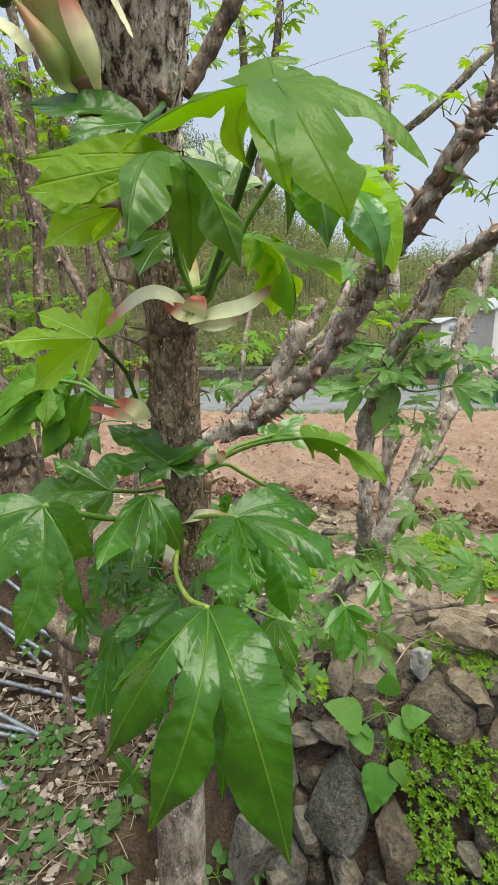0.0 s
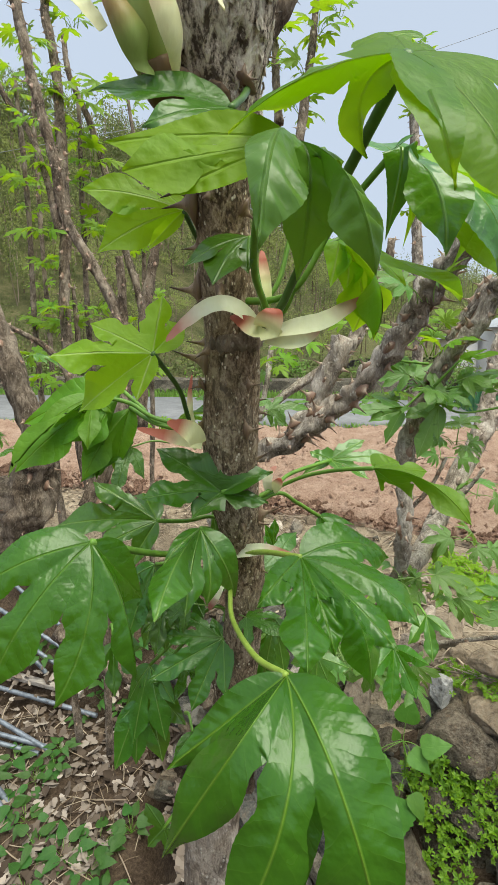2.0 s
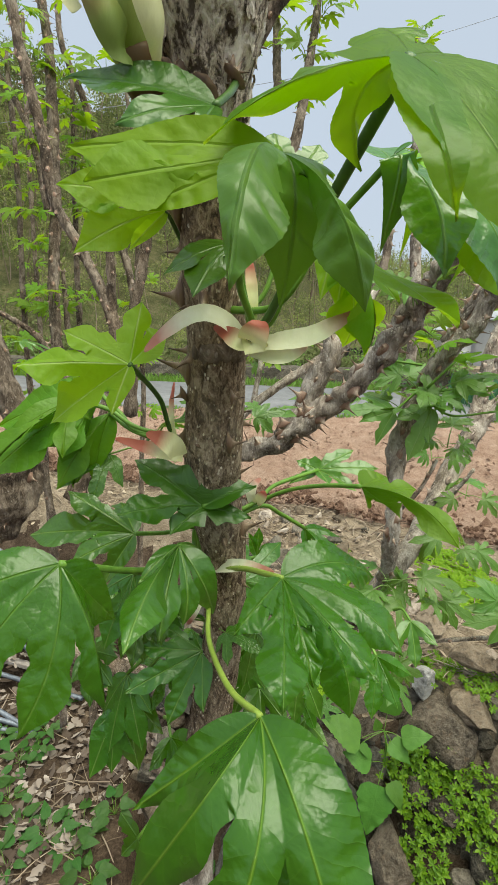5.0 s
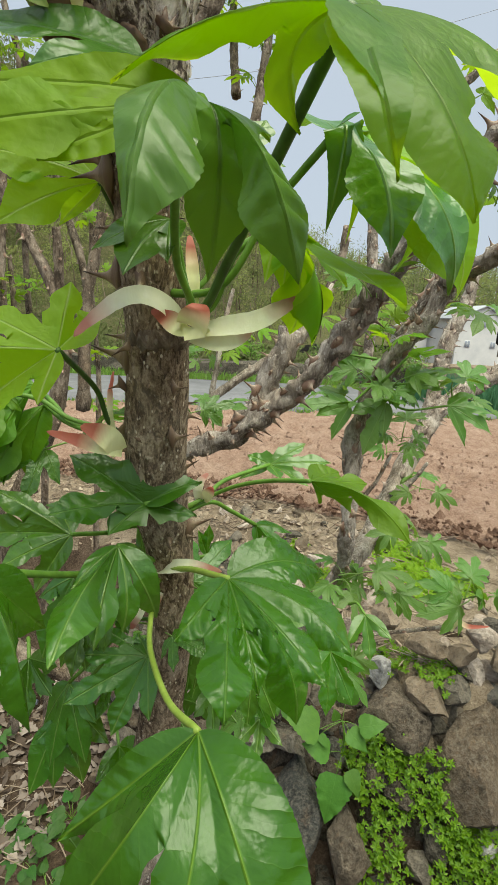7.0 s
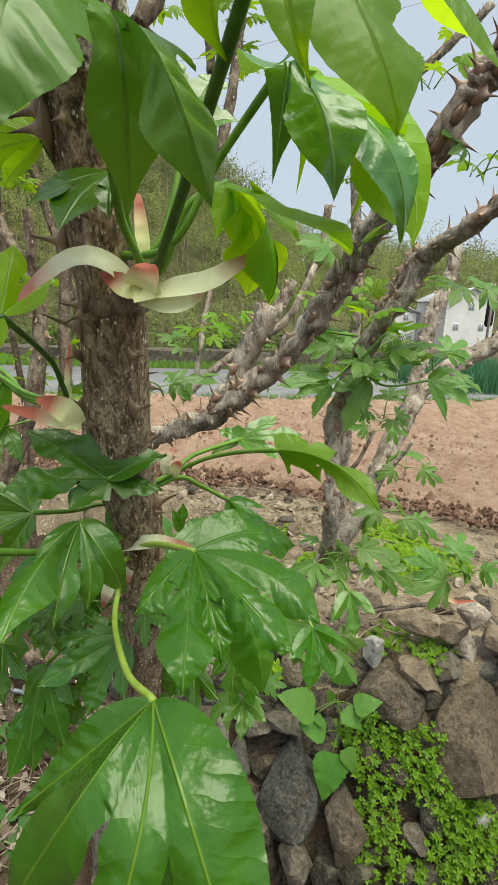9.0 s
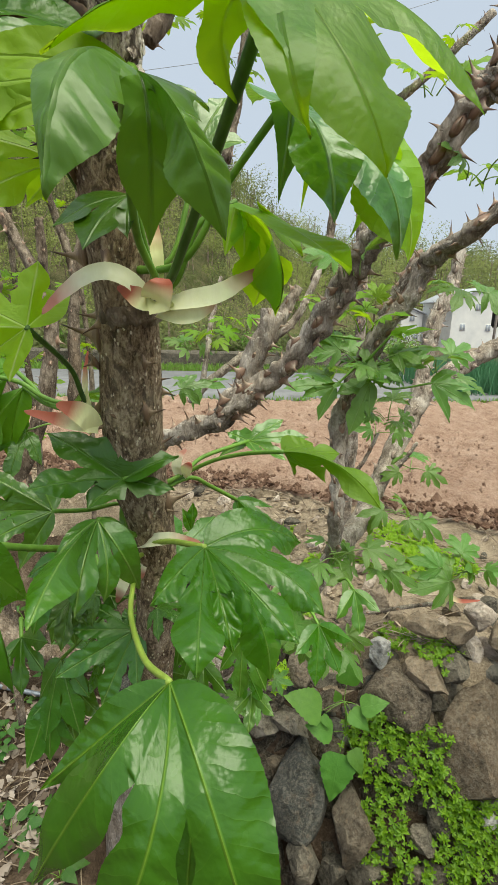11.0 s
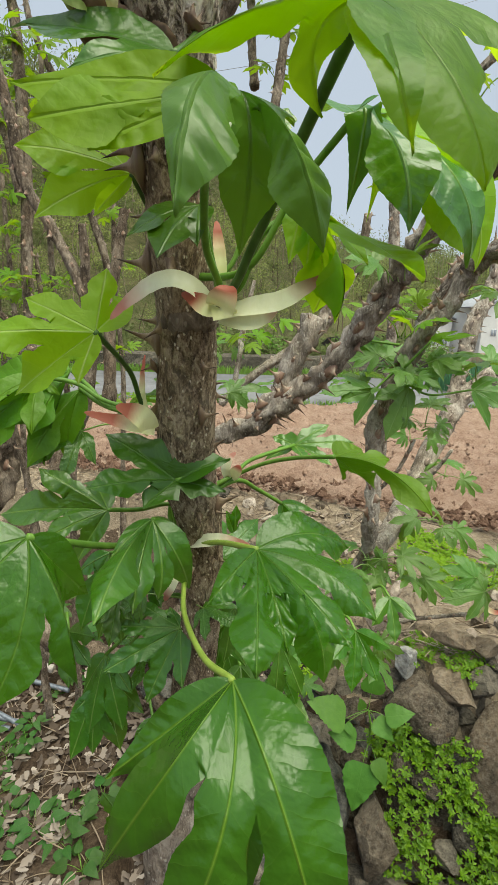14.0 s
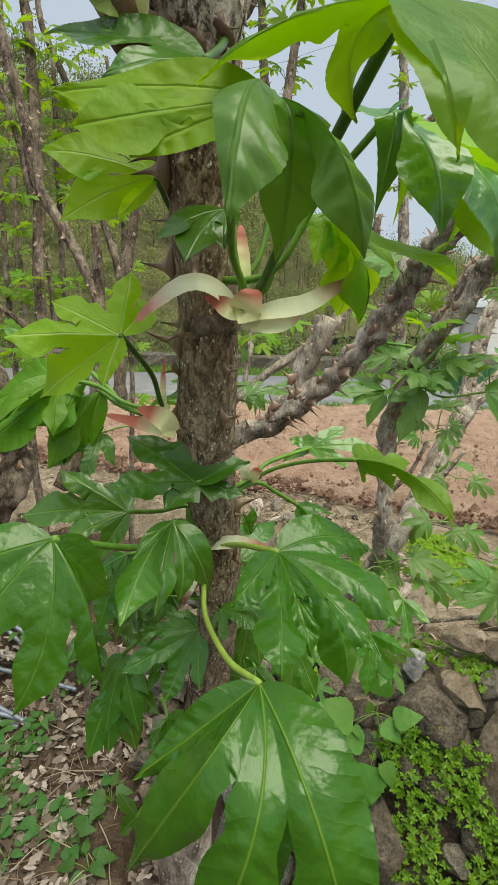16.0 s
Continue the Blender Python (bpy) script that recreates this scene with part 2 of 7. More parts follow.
M_BARK_TOP = bark_material("shaggy_bark", (0.095, 0.072, 0.054), (0.60, 0.51, 0.42), (0.88, 0.81, 0.71), (0.8, 0.74, 0.66), 0.07, 1.0, 0.2, 0.0, 0.2, 0.2)
M_BARK_DARK = bark_material("dark_bark", (0.026, 0.018, 0.012), (0.15, 0.115, 0.085), (0.38, 0.315, 0.25), (0.5, 0.44, 0.37), 0.4, 0.75, 0.4, 1.0)


def thorn_material(name, tip, body, pale):
    """Horn: pale where it joins the bark, dark towards the tip (the mesh is 1 long along x)."""
    k = Mat(name, 0.42, 0.4)
    v = k.coords()
    sep = k.node("ShaderNodeSeparateXYZ")
    k.link(v, sep.inputs[0])
    n = k.noise(k.coords((3, 9, 2)), 2.2, 4, 0.7)
    f = k.math("ADD", sep.outputs[0], k.math("MULTIPLY", k.math("SUBTRACT", n, 0.5), 0.5))
    k.color(k.ramp(f, [(0.05, body), (0.22, pale), (0.5, body), (0.85, tip)]))
    return k.m


M_THORN = thorn_material("thorn_horn", (0.040, 0.024, 0.016), (0.17, 0.108, 0.068), (0.31, 0.225, 0.15))
M_THORN_LIMB = thorn_material("limb_thorn", (0.065, 0.034, 0.024), (0.24, 0.145, 0.10), (0.42, 0.33, 0.25))
M_THORN_PALE = thorn_material("pale_thorn", (0.11, 0.075, 0.06), (0.26, 0.20, 0.16), (0.42, 0.34, 0.28))


def stem_material(name, a, b, gloss=0.4):
    k = Mat(name, gloss, 0.4)
    n = k.noise(k.coords((1, 1, 0.2)), 160.0, 4)
    k.color(k.ramp(n, [(0.3, a), (0.7, b)]))
    k.bump(n, 0.4, 0.001)
    return k.m


M_STEM = stem_material("green_stem", (0.085, 0.20, 0.02), (0.16, 0.31, 0.04))
M_STEM_DARK = stem_material("dark_green_stem", (0.035, 0.085, 0.015), (0.07, 0.15, 0.025))
M_STEM_YELLOW = stem_material("yellow_green_stem", (0.21, 0.31, 0.045), (0.30, 0.41, 0.075))


def bract_material(name, base, tip, pos, pink=0.9):
    """Papery bud scale: cream, with a pink flush towards one end (v of its UV map)."""
    k = Mat(name, 0.45, 0.4)
    uv = k.node("ShaderNodeUVMap").outputs[0]
    sep = k.node("ShaderNodeSeparateXYZ")
    k.link(uv, sep.inputs[0])
    n = k.noise(k.coords(), 45.0, 3)
    v = k.math("ADD", sep.outputs[1], k.math("MULTIPLY", k.math("SUBTRACT", n, 0.5), 0.25))
    f = k.ramp(v, [(pos, (0, 0, 0)), (min(pos + 0.3, 1), (1, 1, 1))])
    streak = k.noise(k.coords((3, 3, 0.4)), 120.0, 3)
    col = k.mix(k.math("MULTIPLY", f, pink), k.mix(streak, base, tuple(min(1, 1.25 * c) for c in base)), tip)
    k.color(col)
    k.bump(streak, 0.3, 0.0012)
    tr = k.node("ShaderNodeBsdfTranslucent")
    k.link(col, tr.inputs[0])
    mx = k.node("ShaderNodeMixShader")
    mx.inputs[0].default_value = 0.36
    k.link(k.b.outputs[0], mx.inputs[1])
    k.link(tr.outputs[0], mx.inputs[2])
    k.link(mx.outputs[0], k.nt.nodes["Material Output"].inputs[0])
    return k.m


M_BRACT = bract_material("cream_bract", (0.90, 0.91, 0.68), (0.50, 0.16, 0.12), 0.55, 0.9)
M_BRACT_PINK = bract_material("pink_bract", (0.84, 0.82, 0.52), (0.50, 0.085, 0.06), 0.42, 0.92)
M_BRACT_CREAM = bract_material("pale_cream_bract", (0.86, 0.87, 0.60), (0.74, 0.66, 0.44), 0.56, 0.5)
M_BRACT_BROWN = bract_material("brown_bud_scale", (0.13, 0.075, 0.045), (0.30, 0.20, 0.11), 0.5, 0.8)
M_BRACT_GREEN = bract_material("green_bud_scale", (0.34, 0.44, 0.12), (0.52, 0.20, 0.13), 0.45, 0.75)
M_GROUND = ground_material("dark_litter_soil", [(0.018, 0.013, 0.009), (0.056, 0.038, 0.026), (0.118, 0.084, 0.060), (0.21, 0.16, 0.118)], 5.0)
M_DRY = ground_material("dry_straw_earth", [(0.10, 0.074, 0.048), (0.22, 0.172, 0.122), (0.35, 0.285, 0.21), (0.48, 0.41, 0.32)], 7.0)
M_SOIL = ground_material("tilled_red_soil", [(0.18, 0.112, 0.08), (0.325, 0.21, 0.155), (0.43, 0.30, 0.23), (0.52, 0.39, 0.31)], 5.0, 0.04)
M_SOIL_DAMP = ground_material("damp_red_soil", [(0.07, 0.038, 0.025), (0.16, 0.092, 0.063), (0.26, 0.16, 0.115), (0.34, 0.225, 0.165)], 9.0, 0.03)
M_STONE = stone_material("wall_stone", [(0.040, 0.036, 0.029), (0.088, 0.079, 0.063), (0.155, 0.136, 0.108), (0.25, 0.22, 0.18)], 2.6)
M_STONE_BROWN = stone_material("brown_wall_stone", [(0.027, 0.022, 0.016), (0.060, 0.047, 0.034), (0.108, 0.085, 0.062), (0.18, 0.145, 0.108)], 2.8)
M_STONE_DARK = stone_material("dark_slab_stone", [(0.045, 0.047, 0.044), (0.085, 0.086, 0.080), (0.15, 0.142, 0.122)], 2.0)
M_STONE_TAN = stone_material("tan_stone", [(0.10, 0.075, 0.052), (0.19, 0.145, 0.10), (0.30, 0.235, 0.17)], 2.2)
M_STONE_PALE = stone_material("pale_stone", [(0.30, 0.235, 0.185), (0.43, 0.355, 0.29), (0.56, 0.48, 0.41)], 2.2)
M_STONE_WHITE = stone_material("white_stone", [(0.26, 0.26, 0.255), (0.36, 0.36, 0.355), (0.50, 0.50, 0.49)], 2.0)
k = Mat("dead_leaf", 0.8, 0.2)
k.color(k.ramp(k.island(), [(0.0, (0.035, 0.024, 0.017)), (0.35, (0.095, 0.070, 0.054)), (0.7, (0.19, 0.155, 0.13)), (1.0, (0.36, 0.31, 0.27))]))
k.bump(k.noise(k.coords(), 90.0, 4), 0.5, 0.004)
M_DEAD = k.m
k = Mat("straw", 0.75, 0.25)
k.color(k.ramp(k.island(), [(0.0, (0.15, 0.11, 0.075)), (0.5, (0.27, 0.21, 0.15)), (1.0, (0.40, 0.33, 0.25))]))
M_STRAW = k.m
k = Mat("galvanised_pipe", 0.5, 0.4, 0.35)
k.color(k.ramp(k.noise(k.coords((1, 1, 1)), 30.0, 5), [(0.3, (0.09, 0.105, 0.135)), (0.7, (0.24, 0.27, 0.32))]))
M_PIPE = k.m
k = Mat("weathered_board", 0.85, 0.2)
k.color(k.ramp(k.noise(k.coords((0.3, 4, 4)), 30.0, 6), [(0.3, (0.20, 0.17, 0.15)), (0.7, (0.48, 0.44, 0.41))]))
M_BOARD = k.m
M_HILL = ground_material("hillside_brush", [(0.04, 0.048, 0.018), (0.085, 0.095, 0.036), (0.16, 0.15, 0.07), (0.26, 0.225, 0.13)], 1.1, 0.3)
k = Mat("house_wall", 0.8, 0.2)
k.color(k.ramp(k.noise(k.coords(), 0.8, 5), [(0.3, (0.66, 0.67, 0.68)), (0.7, (0.80, 0.80, 0.79))]))
M_HOUSE = k.m
k = Mat("house_roof", 0.6, 0.3)
k.color(k.ramp(k.noise(k.coords(), 2.0, 5), [(0.3, (0.32, 0.34, 0.38)), (0.7, (0.45, 0.47, 0.51))]))
M_ROOF = k.m
k = Mat("window_glass", 0.1, 0.5)
k.b.inputs["Base Color"].default_value = (0.34, 0.38, 0.44, 1)
M_GLASS = k.m
k = Mat("black_net", 0.8, 0.2)
k.color(k.ramp(k.noise(k.coords(), 3.0, 5), [(0.3, (0.03, 0.03, 0.034)), (0.7, (0.03, 0.03, 0.033))]))
M_NET = k.m
k = Mat("cable_rubber", 0.6, 0.3)
k.b.inputs["Base Color"].default_value = (0.3, 0.32, 0.36, 1)
M_CABLE = k.m
k = Mat("twig_bark", 0.85, 0.2)
k.color(k.ramp(k.island(), [(0.0, (0.08, 0.055, 0.04)), (1.0, (0.34, 0.27, 0.21))]))
M_TWIG = k.m


# ---- shapes ----
RNG = random.Random(7)


def attach(ob, parent):
    """Parts are built in world places; an Empty's own place must not shift them."""
    ob.parent = parent
    if parent.data is None:
        ob.matrix_parent_inverse = Matrix.Translation(-parent.location)


def link_mesh(name, verts, faces, mat, parent=None, uvs=None, smooth=True, label=""):
    me = bpy.data.meshes.new(name)
    me.from_pydata([tuple(v) for v in verts], [], faces)
    if uvs is not None:
        layer = me.uv_layers.new(name="UVMap")
        flat = np.zeros(len(me.loops) * 2)
        idx = np.zeros(len(me.loops), dtype=np.int32)
        me.loops.foreach_get("vertex_index", idx)
        flat[:] = np.asarray(uvs, float)[idx].ravel()
        layer.data.foreach_set("uv", flat)
    me.materials.append(mat)
    if smooth:
        me.polygons.foreach_set("use_smooth", [True] * len(me.polygons))
    ob = new(name, me)
    if parent is not None:
        attach(ob, parent)
    if label:
        tagged(ob, label)
    return ob


def part(name, bm, mat, parent, label=""):
    me = bpy.data.meshes.new(name)
    bm.to_mesh(me)
    bm.free()
    me.materials.append(mat)
    me.polygons.foreach_set("use_smooth", [True] * len(me.polygons))
    ob = new(name, me)
    attach(ob, parent)
    if label:
        tagged(ob, label)
    return ob


def spline(pts, n):
    """Catmull-Rom through rows of numbers, n samples a span."""
    p = np.array(pts, float)
    p = np.vstack([2 * p[0] - p[1], p, 2 * p[-1] - p[-2]])
    out = []
    for i in range(1, len(p) - 2):
        a, b, c, d = p[i - 1 : i + 3]
        for t in np.linspace(0, 1, n, endpoint=False):
            out.append(0.5 * (2 * b + (c - a) * t + (2 * a - 5 * b + 4 * c - d) * t * t + (3 * b - a - 3 * c + d) * t**3))
    out.append(p[-2])
    return np.array(out)


def frames(path):
    """Tangents and two sideways unit vectors along a path, without twist."""
    tan = np.gradient(path, axis=0)
    tan /= np.linalg.norm(tan, axis=1)[:, None] + 1e-12
    ref = np.array([1.0, 0, 0]) if abs(tan[0][0]) < 0.8 else np.array([0, 1.0, 0])
    us, vs = [], []
    u = ref
    for t in tan:
        u = u - (u @ t) * t
        u = u / np.linalg.norm(u)
        us.append(u)
        vs.append(np.cross(t, u))
    return tan, np.array(us), np.array(vs)


def tube_data(rows, seg=12, per=8, rough=0.0, ridge=0.0, cap=True, seed=0.0):
    """Vertices and faces of a tapered, uneven tube through rows of x, y, z, radius."""
    s = spline(rows, per)
    path, rad = s[:, :3], np.maximum(s[:, 3], 0.0003)
    tan, us, vs = frames(path)
    verts, faces = [], []
    run = 0.0
    for i, (p, r, u, v) in enumerate(zip(path, rad, us, vs)):
        if i:
            run += float(np.linalg.norm(path[i] - path[i - 1]))
        for j in range(seg):
            a = 2 * math.pi * j / seg
            ca, sa = math.cos(a), math.sin(a)
            k = 1.0
            if rough:
                k += rough * noise.noise((ca * 1.5 + seed, sa * 1.5, run / max(r, 0.004) * 0.7))
            if ridge:
                k += ridge * noise.noise((ca * 6 + seed, sa * 6, run * 26)) + 0.7 * ridge * noise.noise((ca * 14, sa * 14 + seed, run * 60))
            verts.append(p + r * k * (ca * u + sa * v))
    n = len(path)
    for i in range(n - 1):
        for j in range(seg):
            a, b = i * seg + j, i * seg + (j + 1) % seg
            faces.append((a, b, b + seg, a + seg))
    if cap:
        for ring, at in ((0, path[0]), (n - 1, path[-1])):
            c = len(verts)
            verts.append(at + (0.35 * rad[ring] * (tan[ring] if ring else -tan[ring])))
            for j in range(seg):
                a, b = ring * seg + j, ring * seg + (j + 1) % seg
                faces.append((a, b, c) if ring else (b, a, c))
    return verts, faces, s


def tube(name, rows, mat, parent, seg=12, per=8, rough=0.0, ridge=0.0, label=""):
    v, f, s = tube_data(rows, seg, per, rough, ridge, True, RNG.random() * 50)
    return link_mesh(name, v, f, mat, parent, None, True, label), s


def thorn_mesh(name, mat, hook=0.35, girth=1.0):
    """A thorn 1 long along +x, broad and flat at its foot (z runs along the stem), its tip bent up."""
    rings = [(-0.30, 0.1, 0.16, -0.05), (-0.14, 0.72, 1.30, -0.05), (0.01, 0.40, 0.78, -0.03), (0.12, 0.23, 0.42, 0.0), (0.28, 0.13, 0.20, 0.04), (0.52, 0.075, 0.105, 0.12), (0.78, 0.036, 0.05, 0.26)]
    verts, faces, seg = [], [], 9
    for x, w, h, up in rings:
        for j in range(seg):
            a = 2 * math.pi * j / seg
            verts.append((x, girth * w * math.cos(a), girth * h * math.sin(a) + hook * up))
    verts.append((1.0, 0, hook * 0.38))
    for i in range(len(rings) - 1):
        for j in range(seg):
            a, b = i * seg + j, i * seg + (j + 1) % seg
            faces.append((a, b, b + seg, a + seg))
    last = (len(rings) - 1) * seg
    for j in range(seg):
        faces.append((last + j, last + (j + 1) % seg, len(verts) - 1))
    me = bpy.data.meshes.new(name)
    me.from_pydata(verts, [], faces)
    me.materials.append(mat)
    me.polygons.foreach_set("use_smooth", [True] * len(me.polygons))
    return me


THORNS = [thorn_mesh("thorn", M_THORN, h, 0.6) for h in (0.5, 0.15, -0.3)]
THORNS_SLIM = [thorn_mesh("thorn", M_THORN_LIMB, h, 0.46) for h in (0.5, 0.15, -0.3)]
THORNS_PALE = [thorn_mesh("thorn", M_THORN_PALE, h, 0.62) for h in (0.5, 0.15, -0.3)]


def thorn(parent, foot, outward, up, size, kinds=THORNS):
    x = Vector(outward).normalized()
    z = Vector(up)
    z = (z - z.dot(x) * x).normalized()
    y = z.cross(x)
    m = Matrix((x * size, y * size, z * size)).transposed().to_4x4()
    m.translation = Vector(foot)
    ob = new("thorn", RNG.choice(kinds))
    ob.parent = parent
    ob.matrix_basis = m
    return ob


def thorny(ob, s, count, size, kinds=THORNS, lo=0.0, hi=1.0):
    """Thorns scattered over a stem whose sampled rows are s."""
    path, rad = s[:, :3], s[:, 3]
    tan, us, vs = frames(path)
    for i in range(count):
        k = int((lo + (hi - lo) * (i + RNG.random()) / count) * (len(path) - 1))
        a = i * 2.4 + RNG.uniform(-0.5, 0.5)
        out = math.cos(a) * us[k] + math.sin(a) * vs[k]
        thorn(ob, path[k] + out * rad[k] * 0.95, out + 0.15 * tan[k], tan[k], size * RNG.uniform(0.6, 1.25), kinds)


def branch(tree, rows, mat, thorns=0, size=0.011, seg=14, per=10, kinds=THORNS_SLIM, name="branch", ridge=0.15, rough=0.32):
    rows = [(x, y, z, 0.92 * r) for x, y, z, r in rows]
    ob, s = tube(name, rows, mat, tree, seg, per, rough, ridge)
    if thorns:
        thorny(ob, s, int(thorns * 1.25), 1.15 * size, kinds)
    return ob


def ease(q):
    q = min(1.0, max(0.0, q))
    return q * q * (3 - 2 * q)


def taper(q):
    """Width of a lobe from its sinus (0) to its drawn-out tip (1)."""
    return (1 - q**3.1) * (1 - 0.40 * ease((q - 0.58) / 0.36)) if q < 1 else 0.0


def leaf_data(foot, tips, up, arch=0.12, sinus=0.5, fold=0.18, na=26, nc=4, teeth=0.013, outer=0.42, wide=0.17, wave=0.075, puff=0.0014, bow=None, vias=None, wides=None, ups=None, seed=0.0):
    """A palmate leaf: lobes from foot to each tip (in order round the leaf), joined by a web up to the sinus."""
    foot, up = np.array(foot, float), np.array(up, float)
    up /= np.linalg.norm(up)
    rise = up if bow is None else np.array(bow, float)
    tips = [np.array(t, float) for t in tips]
    svals = np.linspace(0, 1, na + 1)
    mids, lens = [], []
    ups = [np.array(u, float) / np.linalg.norm(u) for u in ups] if ups else [up] * len(tips)
    for i, t in enumerate(tips):
        ln = np.linalg.norm(t - foot)
        bend = arch * (1 + 0.3 * noise.noise((seed + i * 3.1, 1.7, 0)))
        if vias and vias[i] is not None:
            c = 2 * np.array(vias[i], float) - (foot + t) / 2
        else:
            c = (foot + t) / 2 + rise * ln * bend
        mids.append(np.array([(1 - s) ** 2 * foot + 2 * s * (1 - s) * c + s * s * t for s in svals]))
        lens.append(ln)
    n = len(tips)
    mean_len = sum(lens) / n
    verts, faces, uvs = [], [], []
    for i in range(n):
        mid, up = mids[i], ups[i]
        tan = np.gradient(mid, axis=0)
        tan /= np.linalg.norm(tan, axis=1)[:, None] + 1e-12
        grid = []
        for sgn, nb in ((-1, i - 1), (1, i + 1)):
            offs = []
            if 0 <= nb < n:
                web = (mids[nb] - mid) / 2
                sw = sinus
                k = int(round(sw * na))
                o_sw = web[k]
                side = np.cross(tan[k], up) * (1 if np.dot(np.cross(tan[k], up), o_sw) > 0 else -1)
                side /= np.linalg.norm(side) + 1e-12
                d0 = o_sw / (np.linalg.norm(o_sw) + 1e-12)
                w0 = float(np.linalg.norm(o_sw))
                w1 = wides[i] * lens[i] if wides else max(wide * lens[i], min(w0, 0.26 * lens[i]))
                for a, s in enumerate(svals):
                    if a <= k:
                        offs.append(web[a])
                    else:
                        q = (s - sw) / (1 - sw)
                        d = (1 - q) * d0 + q * side
                        d = d - (d @ tan[a]) * tan[a] * 0.8
                        d /= np.linalg.norm(d) + 1e-12
                        w = (w0 + (w1 - w0) * ease(q / 0.38)) * taper(q) * (1 - 0.30 * ease(q / 0.22) + 0.30 * ease((q - 0.12) / 0.38))
                        offs.append(d * w)
            else:
                for a, s in enumerate(svals):
                    side = np.cross(tan[a], up) * -sgn
                    other = mids[i + 1] - mid if i == 0 and n > 1 else (mids[i - 1] - mid if n > 1 else None)
                    if other is not None and np.dot(side, other[max(1, a)]) > 0:
                        side = -side
                    elif other is None:
                        side = np.cross(tan[a], up) * sgn
                    side /= np.linalg.norm(side) + 1e-12
                    if n == 1:
                        heart = math.sqrt(s / 0.22) if s < 0.22 else (1 - ((s - 0.22) / 0.78) ** 1.5) ** 1.1
                        offs.append(side * outer * 0.5 * lens[i] * heart - tan[a] * 0.2 * lens[i] * outer * max(0.0, 1 - s / 0.3) * min(1.0, 8 * s))
                        continue
                    w = (outer[0 if i == 0 else 1] if isinstance(outer, tuple) else outer) * 0.5 * lens[i] * (math.sin(math.pi * min(1, s**0.72)) ** 0.9 * (1 - 0.35 * s * s) if 0 < s < 1 else 0)
                    offs.append(side * w)
            grid.append(np.array(offs))
        base = len(verts)
        cols = 2 * nc + 1
        for a, s in enumerate(svals):
            for c in range(-nc, nc + 1):
                o = grid[0][a] if c < 0 else grid[1][a]
                f = abs(c) / nc
                wid = float(np.linalg.norm(o))
                tooth = 1 + teeth * (1 if a % 2 else -1) if f == 1 and (n == 1 or s > sinus or not 0 <= i + (1 if c > 0 else -1) < n) else 1
                p = mid[a] + o * f * tooth
                lift = fold * wid * f**1.7 * (1.0 if s > sinus else 0.75) * min(1.0, 3 * s)
                cell = (s * lens[i] - 0.75 * f * wid + 0.013 * noise.noise((p[0] * 42, p[1] * 42 + seed, p[2] * 42 + 3 * i))) / 0.0104
                swell = puff * (0.35 + 1.5 * max(0.0, 0.25 + noise.noise((p[0] * 38 + seed, p[1] * 38, p[2] * 38 + 5))))
                lift += swell * (abs(math.cos(math.pi * cell)) - 0.5) * min(1.0, 3 * f) * (1 - f**4) * ease((s - 0.22) / 0.35)
                lift += wave * mean_len * min(1, 2 * s) * noise.noise((p[0] * 46 + seed, p[1] * 46, p[2] * 46)) * f
                lift += 0.003 * lens[i] * (1 if i % 2 else -1) * ease((s - sinus) / 0.15) if n > 1 else 0
                verts.append(p + up * lift)
                uvs.append((math.copysign(f * wid * 10, c), s * lens[i] * 10))
        for a in range(na):
            for c in range(cols - 1):
                q = base + a * cols + c
                faces.append((q, q + 1, q + cols + 1, q + cols))
    return verts, faces, uvs


def weld(ob):
    """Joins the lobes of a leaf along their shared web, so that it shades as one sheet."""
    bm = bmesh.new()
    bm.from_mesh(ob.data)
    bmesh.ops.remove_doubles(bm, verts=bm.verts[:], dist=0.00005)
    bm.to_mesh(ob.data)
    bm.free()


def leaf(tree, stalk, tips, up, mat, stem=None, thick=0.0018, name="leaf", label="", **kw):
    """A leaf whose stalk runs through the given points (the last one is the leaf's foot), with its stalk as a sub-part."""
    foot = stalk[-1]
    v, f, uv = leaf_data(foot, tips, up, seed=RNG.random() * 90, **kw)
    ob = link_mesh(name, v, f, mat, tree, uv, True, label)
    weld(ob)
    if len(stalk) > 1:
        rows = [(*p, thick * (1.25 if i == 0 else 0.9)) for i, p in enumerate(stalk)]
        tube("petiole", rows, stem or M_STEM, ob, 8, 8)
    return ob


